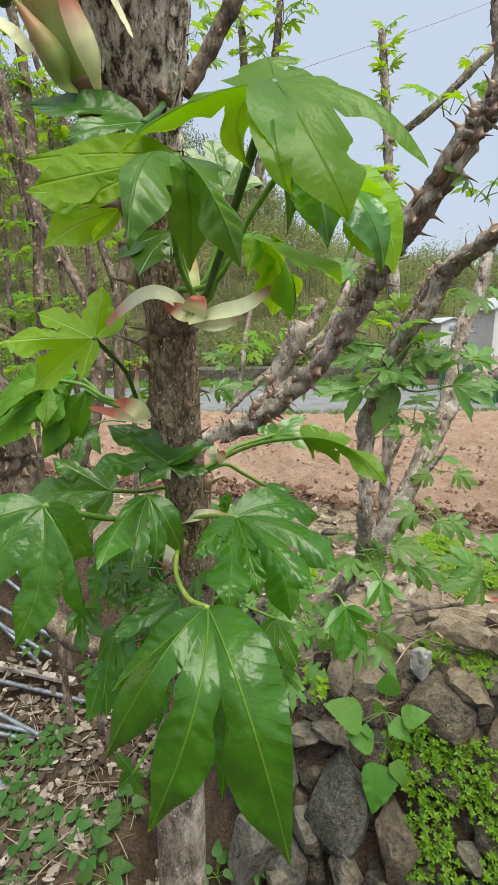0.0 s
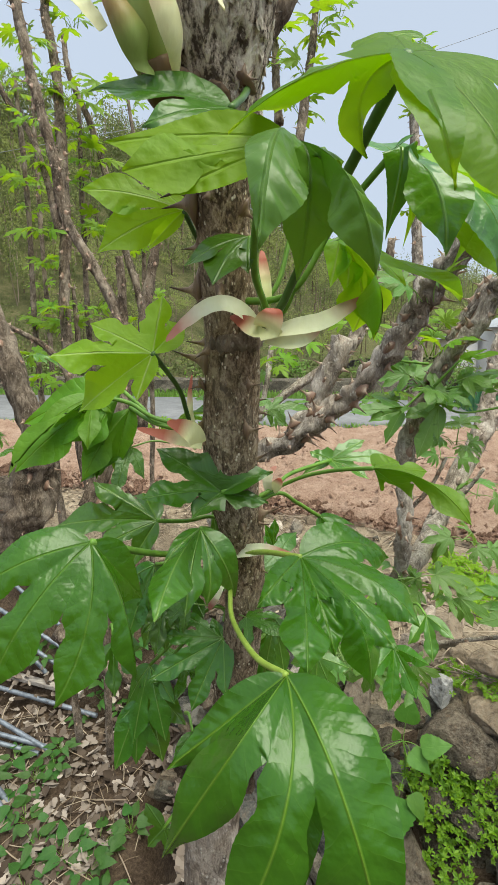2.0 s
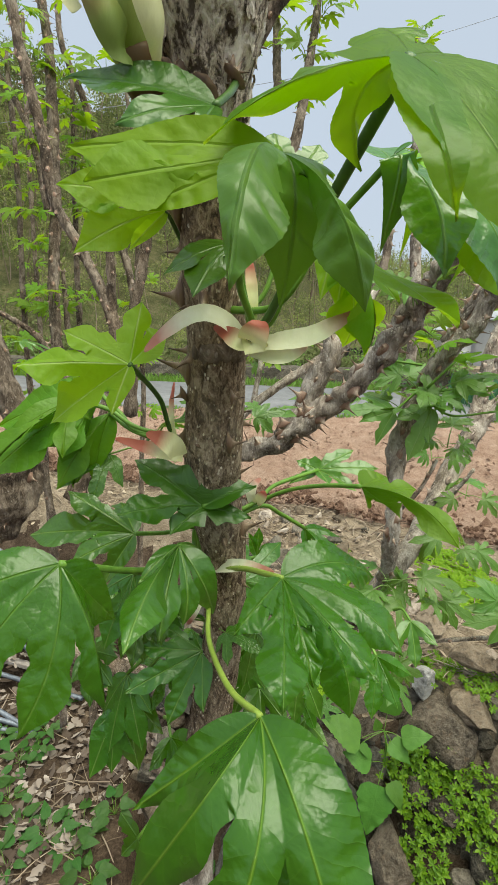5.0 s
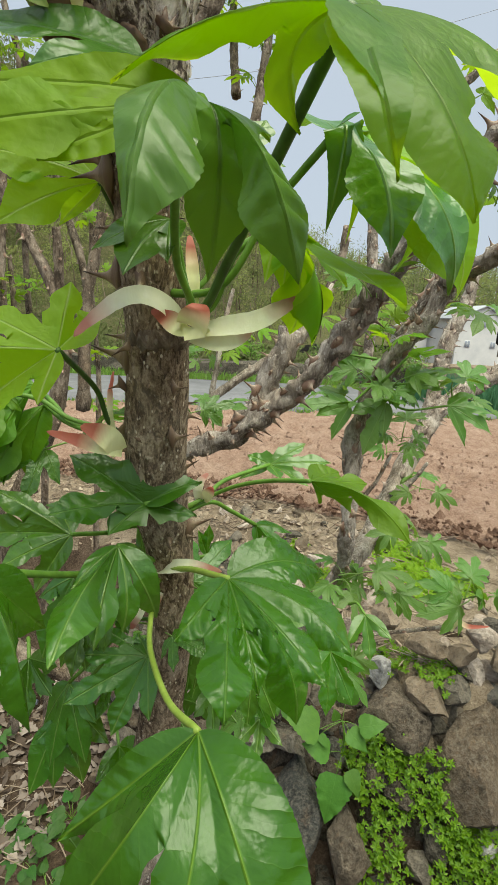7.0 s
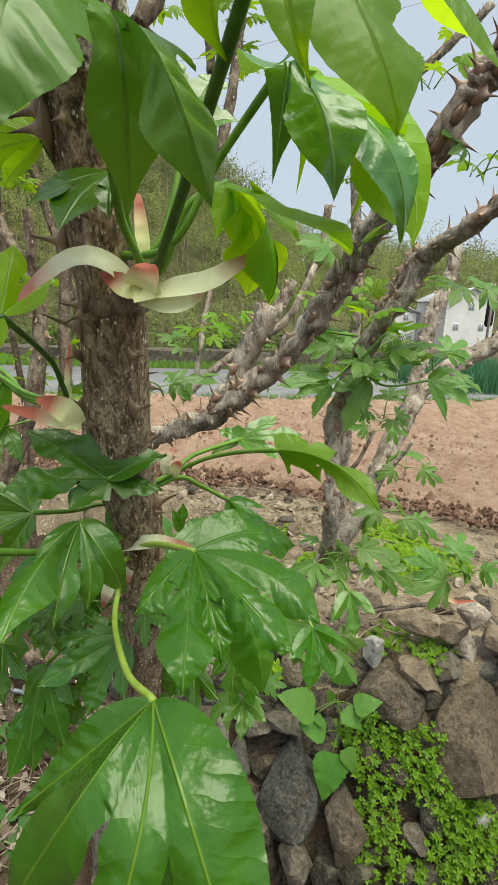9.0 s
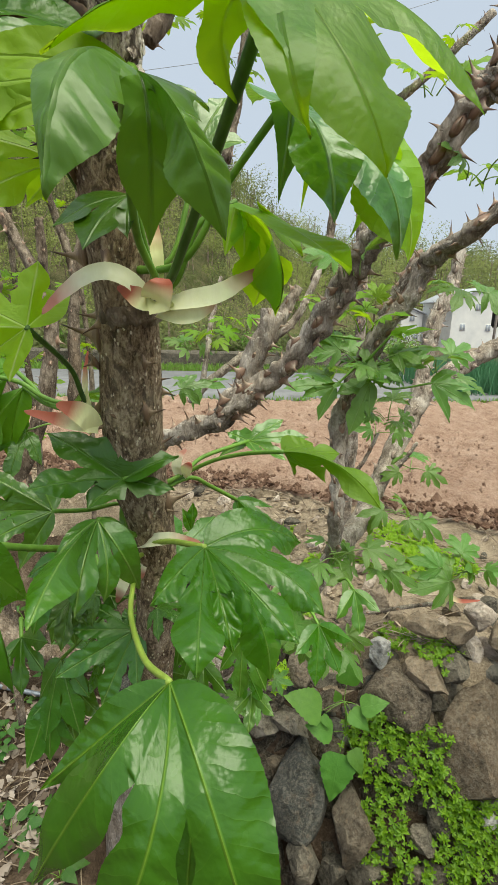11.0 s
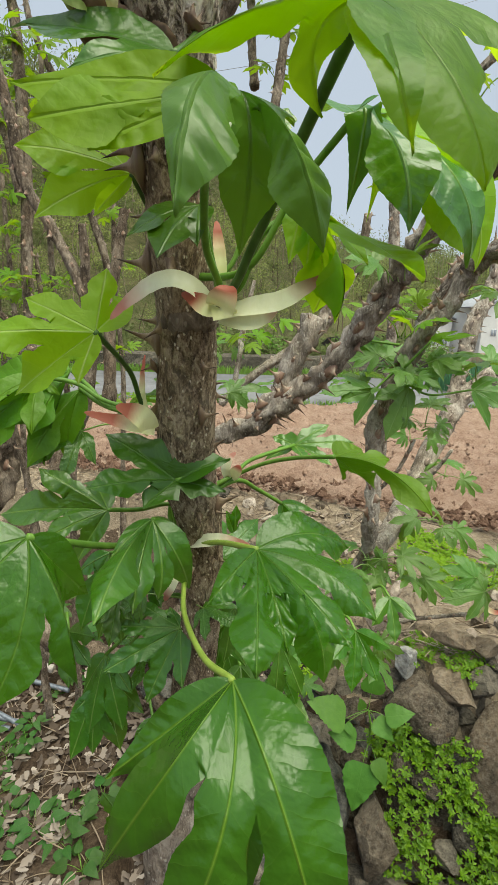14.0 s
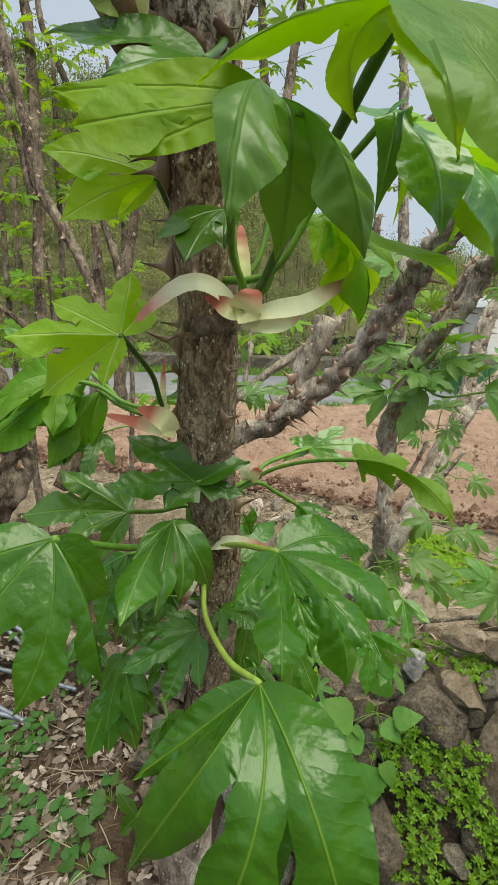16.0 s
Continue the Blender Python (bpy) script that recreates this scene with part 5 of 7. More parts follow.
leaf(main_tree, [(-0.0515, 0.3966, 1.3336), (-0.0531, 0.4485, 1.3475), (-0.0264, 0.4713, 1.2795)], [(-0.0485, 0.4695, 1.2652), (-0.0367, 0.4625, 1.2395), (-0.0123, 0.4596, 1.2356), (-0.0001, 0.4664, 1.2678)], (-0.08, -0.63, 0.77), M_MID, M_STEM, arch=0.1, sinus=0.45)
leaf(main_tree, [(-0.0523, 0.3972, 1.3258), (-0.0536, 0.4561, 1.3363), (0.0279, 0.4882, 1.2818)], [(0.0039, 0.4818, 1.2476), (0.0246, 0.4739, 1.2213), (0.0524, 0.4734, 1.2283), (0.0619, 0.4833, 1.2727)], (-0.08, -0.63, 0.77), M_MID, M_STEM, arch=0.1, sinus=0.45)
leaf(main_tree, [(-0.0559, 0.4, 1.2887), (-0.0436, 0.4669, 1.2986), (0.0342, 0.4968, 1.2341)], [(0.0113, 0.4956, 1.2214), (0.0267, 0.4891, 1.1994), (0.0501, 0.4876, 1.2007), (0.0607, 0.4937, 1.2298)], (-0.08, -0.63, 0.77), M_LEAF, M_STEM, arch=0.1, sinus=0.45)
leaf(main_tree, [(-0.0501, 0.3941, 1.3497), (-0.0881, 0.4045, 1.3607), (-0.1392, 0.4094, 1.2886)], [(-0.1605, 0.3967, 1.2277), (-0.1416, 0.398, 1.2331), (-0.1201, 0.4015, 1.249), (-0.158, 0.4054, 1.27)], (0.01, -0.66, 0.75), M_MID, M_STEM, arch=0.1, sinus=0.45)
leaf(main_tree, [(-0.0608, 0.4038, 1.238), (-0.0689, 0.4003, 1.2445), (-0.1139, 0.3773, 1.1894)], [(-0.1299, 0.3822, 1.2106), (-0.1275, 0.3737, 1.1738), (-0.106, 0.3724, 1.1683), (-0.0977, 0.3773, 1.1893)], (0.01, -0.53, 0.85), M_DARK, M_STEM, arch=0.1, sinus=0.5)
shoot(main_tree, (-0.0606, 0.3843, 1.3975), 4, 0.05, M_MID)
shoot(main_tree, (-0.0843, 0.4609, 1.3032), 4, 0.045, M_LEAF)
shoot(main_tree, (-0.1997, 0.5314, 1.3012), 3, 0.05, M_LEAF)
shoot(main_tree, (-0.1062, 0.4154, 1.5323), 3, 0.04, M_MID)
shoot(main_tree, (-0.048, 0.4286, 1.545), 2, 0.035, M_MID)
right_tree = thing("thorny_tree", (0.0302, 0.8751, -0.1), "thorny pale grey castor aralia with pruned stubs and spring leaves", "tree")
branch(right_tree, [(-0.0535, 0.8793, 0.8744, 0.0251), (0.0656, 0.8803, 0.9676, 0.0235), (0.1702, 0.8922, 1.0636, 0.0221), (0.3051, 0.9820, 1.1860, 0.0228), (0.3789, 1.0710, 1.2603, 0.0230), (0.4714, 1.1360, 1.4082, 0.0229), (0.5195, 1.1580, 1.4592, 0.0231), (0.6316, 1.1832, 1.5240, 0.0233), (0.7562, 1.1779, 1.5898, 0.0216)], M_BARK_PALE, 80, 0.014, kinds=THORNS_PALE)
branch(right_tree, [(0.4645, 1.1324, 1.3925, 0.0182), (0.4982, 1.1703, 1.5124, 0.0184), (0.5225, 1.2020, 1.6051, 0.0199), (0.5574, 1.2173, 1.6717, 0.0165), (0.5858, 1.2420, 1.7784, 0.0130)], M_BARK_PALE, 44, 0.013, kinds=THORNS_PALE)
branch(right_tree, [(0.1751, 0.8877, 1.0662, 0.0118), (0.199, 0.7931, 1.2122, 0.0118), (0.189, 0.7452, 1.3159, 0.0118), (0.1917, 0.766, 1.4062, 0.0118), (0.2012, 0.7884, 1.4585, 0.0144), (0.2299, 0.7972, 1.5413, 0.0144), (0.2547, 0.7799, 1.5997, 0.0144), (0.2804, 0.7681, 1.6375, 0.0144), (0.2986, 0.7583, 1.684, 0.0144), (0.3141, 0.6922, 1.7089, 0.0118), (0.3467, 0.6495, 1.746, 0.0118), (0.3963, 0.6179, 1.7868, 0.0118)], M_BARK_PALE, 70, 0.0165, ridge=0.35, rough=0.6)
branch(right_tree, [(0.2946, 0.7765, 1.6959, 0.0103), (0.2720, 0.7773, 1.6549, 0.0105), (0.2475, 0.7871, 1.6085, 0.0085)], M_BARK_LIMB, 22, 0.015)
branch(right_tree, [(-0.1056, 0.7425, 1.26, 0.0094), (-0.0945, 0.733, 1.4078, 0.0124), (-0.051, 0.713, 1.4443, 0.0137), (-0.0048, 0.6972, 1.4638, 0.0145), (0.0399, 0.6804, 1.5019, 0.0145), (0.0916, 0.6561, 1.5525, 0.0145), (0.133, 0.6302, 1.6178, 0.0145), (0.1485, 0.612, 1.6503, 0.0145), (0.166, 0.5763, 1.6956, 0.0131), (0.1922, 0.5447, 1.7367, 0.0131), (0.217, 0.525, 1.7846, 0.0131), (0.2345, 0.5109, 1.8125, 0.0112), (0.2738, 0.4945, 1.8747, 0.0112)], M_BARK_PALE, 70, 0.0165, ridge=0.35, rough=0.6, per=18)
branch(right_tree, [(0.0309, 0.6953, 1.4999, 0.0149), (0.047, 0.6948, 1.5422, 0.0149), (0.0658, 0.6946, 1.5856, 0.0149), (0.0748, 0.6999, 1.6088, 0.0149)], M_BARK_PALE, 14, 0.017, ridge=0.35, rough=0.6)
branch(right_tree, [(0.0527, 0.6966, 1.5500, 0.0085), (0.0815, 0.7075, 1.5971, 0.0085), (0.0946, 0.7129, 1.6206, 0.0085), (0.1078, 0.7180, 1.6426, 0.0073)], M_BARK_PALE, 8, 0.009)
branch(right_tree, [(0.2355, 0.5120, 1.8083, 0.0093), (0.2402, 0.5204, 1.8536, 0.0077), (0.2352, 0.5287, 1.8897, 0.0063), (0.2462, 0.5406, 1.9410, 0.0055)], M_BARK_LIMB, 8, 0.009)
branch(right_tree, [(0.2826, 1.0590, 1.9637, 0.0061), (0.3331, 1.0669, 1.9980, 0.0078), (0.3907, 1.0674, 2.0448, 0.0077), (0.4525, 1.0707, 2.1033, 0.0082), (0.5021, 1.0712, 2.1500, 0.0086)], M_BARK_LIMB, 16, 0.009)
branch(right_tree, [(-0.0665, 1.3842, 1.3720, 0.0115), (-0.0003, 1.3988, 1.4354, 0.0131), (0.1319, 1.4207, 1.5303, 0.0131), (0.2228, 1.4353, 1.5936, 0.0115), (0.3022, 1.4894, 1.7389, 0.0092)], M_BARK_PALE, 24, 0.010, kinds=THORNS_PALE)
branch(right_tree, [(-0.0368, 1.3878, 1.3878, 0.0082), (-0.0160, 1.4173, 1.5156, 0.0082), (-0.0089, 1.4423, 1.5794, 0.0083), (0.0188, 1.4825, 1.7088, 0.0058)], M_BARK_PALE, 14, 0.009, kinds=THORNS_PALE)
branch(right_tree, [(0.2002, 0.7631, 1.3488, 0.0033), (0.2333, 0.7714, 1.3851, 0.0033), (0.2572, 0.7819, 1.4306, 0.0028)], M_BARK_LIMB, 8, 0.008)
branch(right_tree, [(0.3786, 1.0519, 1.2663, 0.0135), (0.4163, 1.0412, 1.3091, 0.0051), (0.4363, 1.0303, 1.3506, 0.0037)], M_BARK_PALE, 5, 0.008, kinds=THORNS_PALE)
branch(right_tree, [(0.2861, 0.8852, 1.0332, 0.0041), (0.3424, 0.8821, 1.0423, 0.0040), (0.4056, 0.8706, 1.0591, 0.0040), (0.4474, 0.8541, 1.0763, 0.0045), (0.4980, 0.8375, 1.0932, 0.0055)], M_BARK_LIMB, 10, 0.008)
branch(right_tree, [(0.0061, 0.6947, 1.4752, 0.0116), (0.0224, 0.6880, 1.4903, 0.0179), (0.0384, 0.6834, 1.5015, 0.0186), (0.0541, 0.6784, 1.5157, 0.0128)], M_BARK_PALE, 14, 0.016, seg=20, per=12, ridge=0.25, rough=0.5, name='knob')
leaf(right_tree, [(0.2172, 0.7749, 1.5423), (0.2223, 0.7612, 1.5312), (0.2255, 0.7467, 1.5165)], [(0.223, 0.7334, 1.4648), (0.1943, 0.7296, 1.4404), (0.1756, 0.7463, 1.498), (0.2104, 0.7754, 1.5422), (0.2246, 0.7909, 1.5665)], (-0.05, -0.41, 0.91), M_CLUSTER, M_STEM, arch=0.05, sinus=0.5)
leaf(right_tree, [(0.2172, 0.7749, 1.5423), (0.1793, 0.7687, 1.5056)], [(0.1539, 0.7578, 1.4552), (0.1288, 0.7684, 1.4874), (0.0993, 0.7741, 1.4991), (0.137, 0.7986, 1.5263)], (-0.04, -0.3, 0.95), M_CLUSTER, M_STEM, arch=0.08, sinus=0.5)
leaf(right_tree, [(0.2256, 0.7699, 1.5262), (0.2571, 0.7516, 1.5062), (0.3155, 0.7388, 1.5167)], [(0.3416, 0.7225, 1.4632), (0.3784, 0.7236, 1.4799), (0.3825, 0.7305, 1.5078), (0.3602, 0.7598, 1.533)], (-0.04, -0.3, 0.95), M_CLUSTER, M_STEM, arch=0.08, sinus=0.5)
leaf(right_tree, [(0.2256, 0.7721, 1.5343), (0.2558, 0.7514, 1.5449)], [(0.2598, 0.7428, 1.5132), (0.309, 0.7449, 1.538), (0.3266, 0.7711, 1.565), (0.2761, 0.7774, 1.5721)], (-0.04, -0.3, 0.95), M_CLUSTER, M_STEM, arch=0.1, sinus=0.5)
leaf(right_tree, [(0.2223, 0.7643, 1.5433), (0.2482, 0.7414, 1.5836)], [(0.268, 0.7377, 1.5763), (0.3094, 0.728, 1.5928), (0.2927, 0.7618, 1.5973)], (-0.03, -0.11, 0.99), M_YOUNG, M_STEM, arch=0.06, sinus=0.4)
leaf(right_tree, [(0.2172, 0.7834, 1.575), (0.1499, 0.7911, 1.5818)], [(0.1835, 0.7819, 1.558), (0.1752, 0.7954, 1.6069), (0.15, 0.7996, 1.6145)], (-0.04, -0.3, 0.95), M_CLUSTER, M_STEM, arch=0.1)
shoot(right_tree, (0.2235, 0.779, 1.5956), 5, 0.05, M_YOUNG, lift=0.6)
shoot(right_tree, (0.223, 0.766, 1.5392), 6, 0.055, M_CLUSTER)
shoot(right_tree, (0.2063, 0.7989, 1.5042), 4, 0.05, M_CLUSTER)
shoot(right_tree, (0.2715, 0.7882, 1.4579), 5, 0.045, M_CLUSTER)
shoot(right_tree, (0.1422, 0.5873, 1.6546), 4, 0.035, M_CLUSTER, lift=0.5)
shoot(right_tree, (0.2207, 0.7747, 1.6214), 4, 0.04, M_YOUNG, lift=0.9)
shoot(right_tree, (0.1946, 0.7398, 1.2483), 6, 0.055, M_CLUSTER, lift=-0.2)
shoot(right_tree, (0.2474, 0.755, 1.2251), 5, 0.055, M_CLUSTER, lift=-0.3)
shoot(right_tree, (0.2117, 0.8169, 1.0485), 6, 0.055, M_CLUSTER, lift=-0.4)
shoot(right_tree, (0.1545, 0.804, 1.0815), 5, 0.05, M_CLUSTER, lift=-0.3)
shoot(right_tree, (0.0847, 0.6681, 1.1597), 6, 0.055, M_CLUSTER, lift=-0.2)
shoot(right_tree, (0.0709, 0.6958, 1.0574), 5, 0.05, M_CLUSTER, lift=-0.2)
shoot(right_tree, (0.03, 0.631, 1.2215), 4, 0.05, M_CLUSTER)
shoot(right_tree, (0.421, 1.0191, 1.3022), 4, 0.055, M_CLUSTER, lift=-0.2)
shoot(right_tree, (0.3788, 0.9417, 1.2335), 5, 0.06, M_CLUSTER, lift=-0.2)
shoot(right_tree, (0.3274, 0.9774, 1.3882), 3, 0.045, M_CLUSTER)
shoot(right_tree, (0.3472, 0.805, 1.5304), 4, 0.06, M_CLUSTER)
shoot(right_tree, (0.3377, 0.7302, 1.6509), 5, 0.045, M_CLUSTER)
shoot(right_tree, (0.2421, 0.5453, 1.7392), 4, 0.035, M_CLUSTER)
shoot(right_tree, (0.2392, 0.546, 1.7421), 2, 0.03, M_YOUNG)
shoot(right_tree, (0.4719, 0.8223, 1.1611), 6, 0.07, M_CLUSTER, lift=0.3)
shoot(right_tree, (0.4447, 0.8182, 1.1602), 4, 0.05, M_CLUSTER, lift=0.4)
bract(right_tree, [(0.4169, 0.8059, 1.0998), (0.4231, 0.8002, 1.1209), (0.4462, 0.797, 1.1154), (0.481, 0.7947, 1.1173)], 0.009, (-0.08, -0.81, 0.58), M_BRACT_PINK)
shoot(right_tree, (0.4058, 1.0738, 2.0277), 4, 0.06, M_YOUNG)
shoot(right_tree, (0.4309, 1.0756, 2.1247), 2, 0.035, M_YOUNG)
shoot(right_tree, (-0.0075, 1.4247, 1.5475), 6, 0.07, M_YOUNG)
shoot(right_tree, (-0.0662, 1.4377, 1.5148), 4, 0.06, M_CLUSTER)
shoot(right_tree, (0.0504, 1.4357, 1.595), 3, 0.06, M_YOUNG)
shoot(right_tree, (0.2314, 1.4464, 1.6415), 3, 0.05, M_YOUNG)
shoot(right_tree, (0.1795, 0.8557, 1.5277), 4, 0.06, M_CLUSTER)
shoot(right_tree, (0.1423, 0.899, 1.493), 4, 0.055, M_CLUSTER)
shoot(right_tree, (-0.0324, 0.4983, 1.5358), 3, 0.035, M_CLUSTER)
left_tree = thing("thorny_tree", (-0.4616, 0.8948, -0.8), "tall thorny castor aralia with slender grey stems and small leaves", "tree")
branch(left_tree, [(-0.5672, 1.1420, 2.4475, 0.0089), (-0.5400, 1.1200, 2.3384, 0.0095), (-0.5240, 1.1050, 2.2642, 0.0106), (-0.4877, 1.0736, 2.1093, 0.0106), (-0.4651, 1.0578, 2.0307, 0.0106), (-0.4345, 1.0369, 1.9271, 0.0111), (-0.4174, 1.0186, 1.8365, 0.0106), (-0.3636, 1.0014, 1.7493, 0.0100), (-0.3100, 0.9727, 1.6561, 0.0110), (-0.2876, 0.9564, 1.5752, 0.0132), (-0.3065, 0.9394, 1.4438, 0.0162), (-0.3615, 0.9073, 1.2909, 0.0184)], M_BARK_DARK, 85, 0.013)
branch(left_tree, [(-0.3041, 0.9833, 1.7571, 0.0076), (-0.2995, 0.9724, 1.7037, 0.0087), (-0.2977, 0.9673, 1.6291, 0.0105)], M_BARK_DARK, 5, 0.009)
branch(left_tree, [(-0.6565, 1.6017, 2.6534, 0.0112), (-0.6510, 1.5697, 2.4972, 0.0128), (-0.6184, 1.5384, 2.3425, 0.0136), (-0.5983, 1.4941, 2.1254, 0.0152), (-0.5830, 1.4488, 1.9035, 0.0160), (-0.5821, 1.4039, 1.6847, 0.0160), (-0.5556, 1.3593, 1.4660, 0.0175), (-0.4904, 1.2961, 1.1536, 0.0207)], M_BARK_DARK, 90, 0.015)
branch(left_tree, [(-0.7770, 1.5183, 2.3043, 0.0079), (-0.7451, 1.5067, 2.2454, 0.0087), (-0.6814, 1.4897, 2.1586, 0.0095), (-0.6317, 1.4639, 2.0300, 0.0095), (-0.6011, 1.4379, 1.9013, 0.0103)], M_BARK_DARK, 18, 0.010)
branch(left_tree, [(-0.7009, 1.8312, 2.5805, 0.0084), (-0.6779, 1.8051, 2.4518, 0.0094), (-0.6097, 1.7758, 2.3049, 0.0113), (-0.5583, 1.7452, 2.1524, 0.0113), (-0.5201, 1.7129, 1.9925, 0.0122), (-0.4441, 1.6686, 1.7720, 0.0131), (-0.4153, 1.6388, 1.6250, 0.0150)], M_BARK_DARK, 34, 0.012, kinds=THORNS_PALE)
branch(left_tree, [(-0.3398, 1.4880, 1.8804, 0.0140), (-0.3590, 1.4613, 1.7517, 0.0156), (-0.3748, 1.4347, 1.6230, 0.0164), (-0.3737, 1.3819, 1.3656, 0.0189)], M_BARK_DARK, 16, 0.012)
branch(left_tree, [(-0.5757, 1.4585, 1.7513, 0.0057), (-0.5655, 1.4421, 1.6709, 0.0074), (-0.5552, 1.4224, 1.5744, 0.0082)], M_BARK_DARK, 2, 0.009, kinds=THORNS_PALE)
branch(left_tree, [(-0.7051, 1.2328, 1.6548, 0.0063), (-0.6205, 1.2269, 1.6205, 0.0070), (-0.5500, 1.2190, 1.5779, 0.0077), (-0.5004, 1.2058, 1.5104, 0.0077), (-0.4508, 1.1895, 1.4278, 0.0084)], M_BARK_DARK, 16, 0.012)
branch(left_tree, [(-0.0778, 0.6828, 1.8901, 0.0106), (-0.0635, 0.6883, 1.9140, 0.0106), (-0.0453, 0.6888, 1.9385, 0.0108), (-0.0273, 0.6908, 1.9692, 0.0111), (-0.0131, 0.6911, 1.9927, 0.0110), (0.0044, 0.6974, 2.0422, 0.0102)], M_BARK_DARK, 8, 0.009)
branch(left_tree, [(-0.0164, 1.7640, 2.5724, 0.0114), (-0.0084, 1.7442, 2.4866, 0.0123), (-0.0040, 1.7204, 2.3837, 0.0132), (0.0072, 1.6927, 2.2636, 0.0141)], M_BARK_DARK, 14, 0.011)
branch(left_tree, [(0.0983, 1.5779, 2.5220, 0.0094), (0.0894, 1.5498, 2.4005, 0.0109), (0.0760, 1.5253, 2.2942, 0.0125), (0.0592, 1.4937, 2.1576, 0.0140), (0.0280, 1.4552, 1.9906, 0.0156)], M_BARK_DARK, 24, 0.011, kinds=THORNS_PALE)
branch(left_tree, [(0.3560, 1.6128, 1.9178, 0.0123), (0.3410, 1.5891, 1.8151, 0.0141), (0.3014, 1.5655, 1.7126, 0.0158)], M_BARK_DARK, 12, 0.011, kinds=THORNS_PALE)
shoot(left_tree, (-0.6734, 1.4848, 2.3832), 7, 0.051, M_YOUNG, lift=0.3)
shoot(left_tree, (-0.5921, 1.6101, 2.4912), 7, 0.060, M_YOUNG, lift=0.3)
shoot(left_tree, (-0.612, 1.4626, 2.2713), 7, 0.060, M_YOUNG, lift=0.3)
shoot(left_tree, (-0.5912, 1.5672, 2.2821), 8, 0.060, M_YOUNG, lift=0.3)
shoot(left_tree, (-0.6016, 1.3304, 2.1238), 7, 0.051, M_YOUNG, lift=0.3)
shoot(left_tree, (-0.5939, 1.6026, 2.2062), 8, 0.060, M_YOUNG, lift=0.3)
shoot(left_tree, (-0.5603, 1.6407, 2.1408), 7, 0.060, M_YOUNG, lift=0.3)
shoot(left_tree, (-0.6263, 1.4211, 2.0696), 6, 0.051, M_YOUNG, lift=0.3)
shoot(left_tree, (-0.6486, 1.4373, 1.9012), 7, 0.051, M_YOUNG, lift=0.3)
shoot(left_tree, (-0.6289, 1.4289, 1.8097), 6, 0.051, M_YOUNG, lift=0.3)
shoot(left_tree, (-0.6001, 1.3933, 1.6841), 6, 0.051, M_YOUNG, lift=0.3)
shoot(left_tree, (-0.5952, 1.6261, 2.0718), 7, 0.051, M_YOUNG, lift=0.3)
shoot(left_tree, (-0.5242, 1.5987, 1.934), 7, 0.051, M_YOUNG, lift=0.3)
shoot(left_tree, (-0.7379, 1.5158, 2.0406), 6, 0.051, M_YOUNG, lift=0.3)
shoot(left_tree, (-0.5065, 1.4462, 1.6871), 6, 0.043, M_YOUNG, lift=0.3)
shoot(left_tree, (-0.5883, 1.4352, 1.6387), 6, 0.043, M_YOUNG, lift=0.3)
shoot(left_tree, (-0.7193, 1.417, 1.5581), 7, 0.051, M_YOUNG, lift=0.3)
shoot(left_tree, (-0.5778, 1.202, 1.4965), 7, 0.051, M_YOUNG, lift=0.3)
shoot(left_tree, (-0.5406, 1.7956, 2.3969), 7, 0.060, M_YOUNG, lift=0.3)
shoot(left_tree, (-0.8078, 1.6905, 2.3989), 7, 0.060, M_YOUNG, lift=0.3)
shoot(left_tree, (-0.0247, 1.6975, 2.5069), 7, 0.060, M_YOUNG, lift=0.4)
shoot(left_tree, (-0.0089, 1.7323, 2.4352), 6, 0.051, M_YOUNG, lift=0.4)
shoot(left_tree, (0.1023, 1.5603, 2.446), 8, 0.064, M_YOUNG, lift=0.4)
shoot(left_tree, (0.0778, 1.5323, 2.3246), 7, 0.060, M_YOUNG, lift=0.4)
shoot(left_tree, (0.0646, 1.5908, 2.2669), 6, 0.060, M_YOUNG, lift=0.4)
shoot(left_tree, (0.1651, 1.5707, 2.4911), 6, 0.051, M_YOUNG, lift=0.4)
shoot(left_tree, (-0.0765, 1.4113, 2.3785), 6, 0.051, M_YOUNG, lift=0.4)
shoot(left_tree, (-0.1198, 1.3829, 2.2554), 6, 0.051, M_YOUNG, lift=0.4)
shoot(left_tree, (-0.1444, 1.5153, 2.3844), 6, 0.051, M_YOUNG, lift=0.4)
slender_tree = thing("thorny_tree", (-0.75, 1.75, -0.8), "cluster of slender thorny grey stems with small spring leaves", "tree")
stem_rng = random.Random(31)
for x0, y0, x1, y1, top in ((-0.55, 1.55, -0.62, 1.75, 2.35), (-0.70, 1.60, -0.86, 1.80, 2.45), (-0.82, 1.90, -0.98, 2.20, 2.75), (-0.48, 2.05, -0.60, 2.30, 2.60)):
    rows = []
    for q in range(7):
        f = q / 6
        rows.append((x0 + (x1 - x0) * f + stem_rng.uniform(-0.025, 0.025), y0 + (y1 - y0) * f, 0.1 + (top - 0.1) * f, 0.0150 - 0.0075 * f))
    branch(slender_tree, rows, M_BARK_DARK, 42, 0.013)
    for q in range(7):
        f = 0.42 + 0.58 * (q + stem_rng.random()) / 7
        shoot(slender_tree, (x0 + (x1 - x0) * f + stem_rng.uniform(-0.04, 0.04), y0 + (y1 - y0) * f, 0.1 + (top - 0.1) * f), 5, 0.05, M_YOUNG, lift=0.3)
left_stump = thing("thorny_stump", (-0.73, 0.9029, -0.9), "dark pruned thorny trunk with a rough swollen head", "tree trunk")
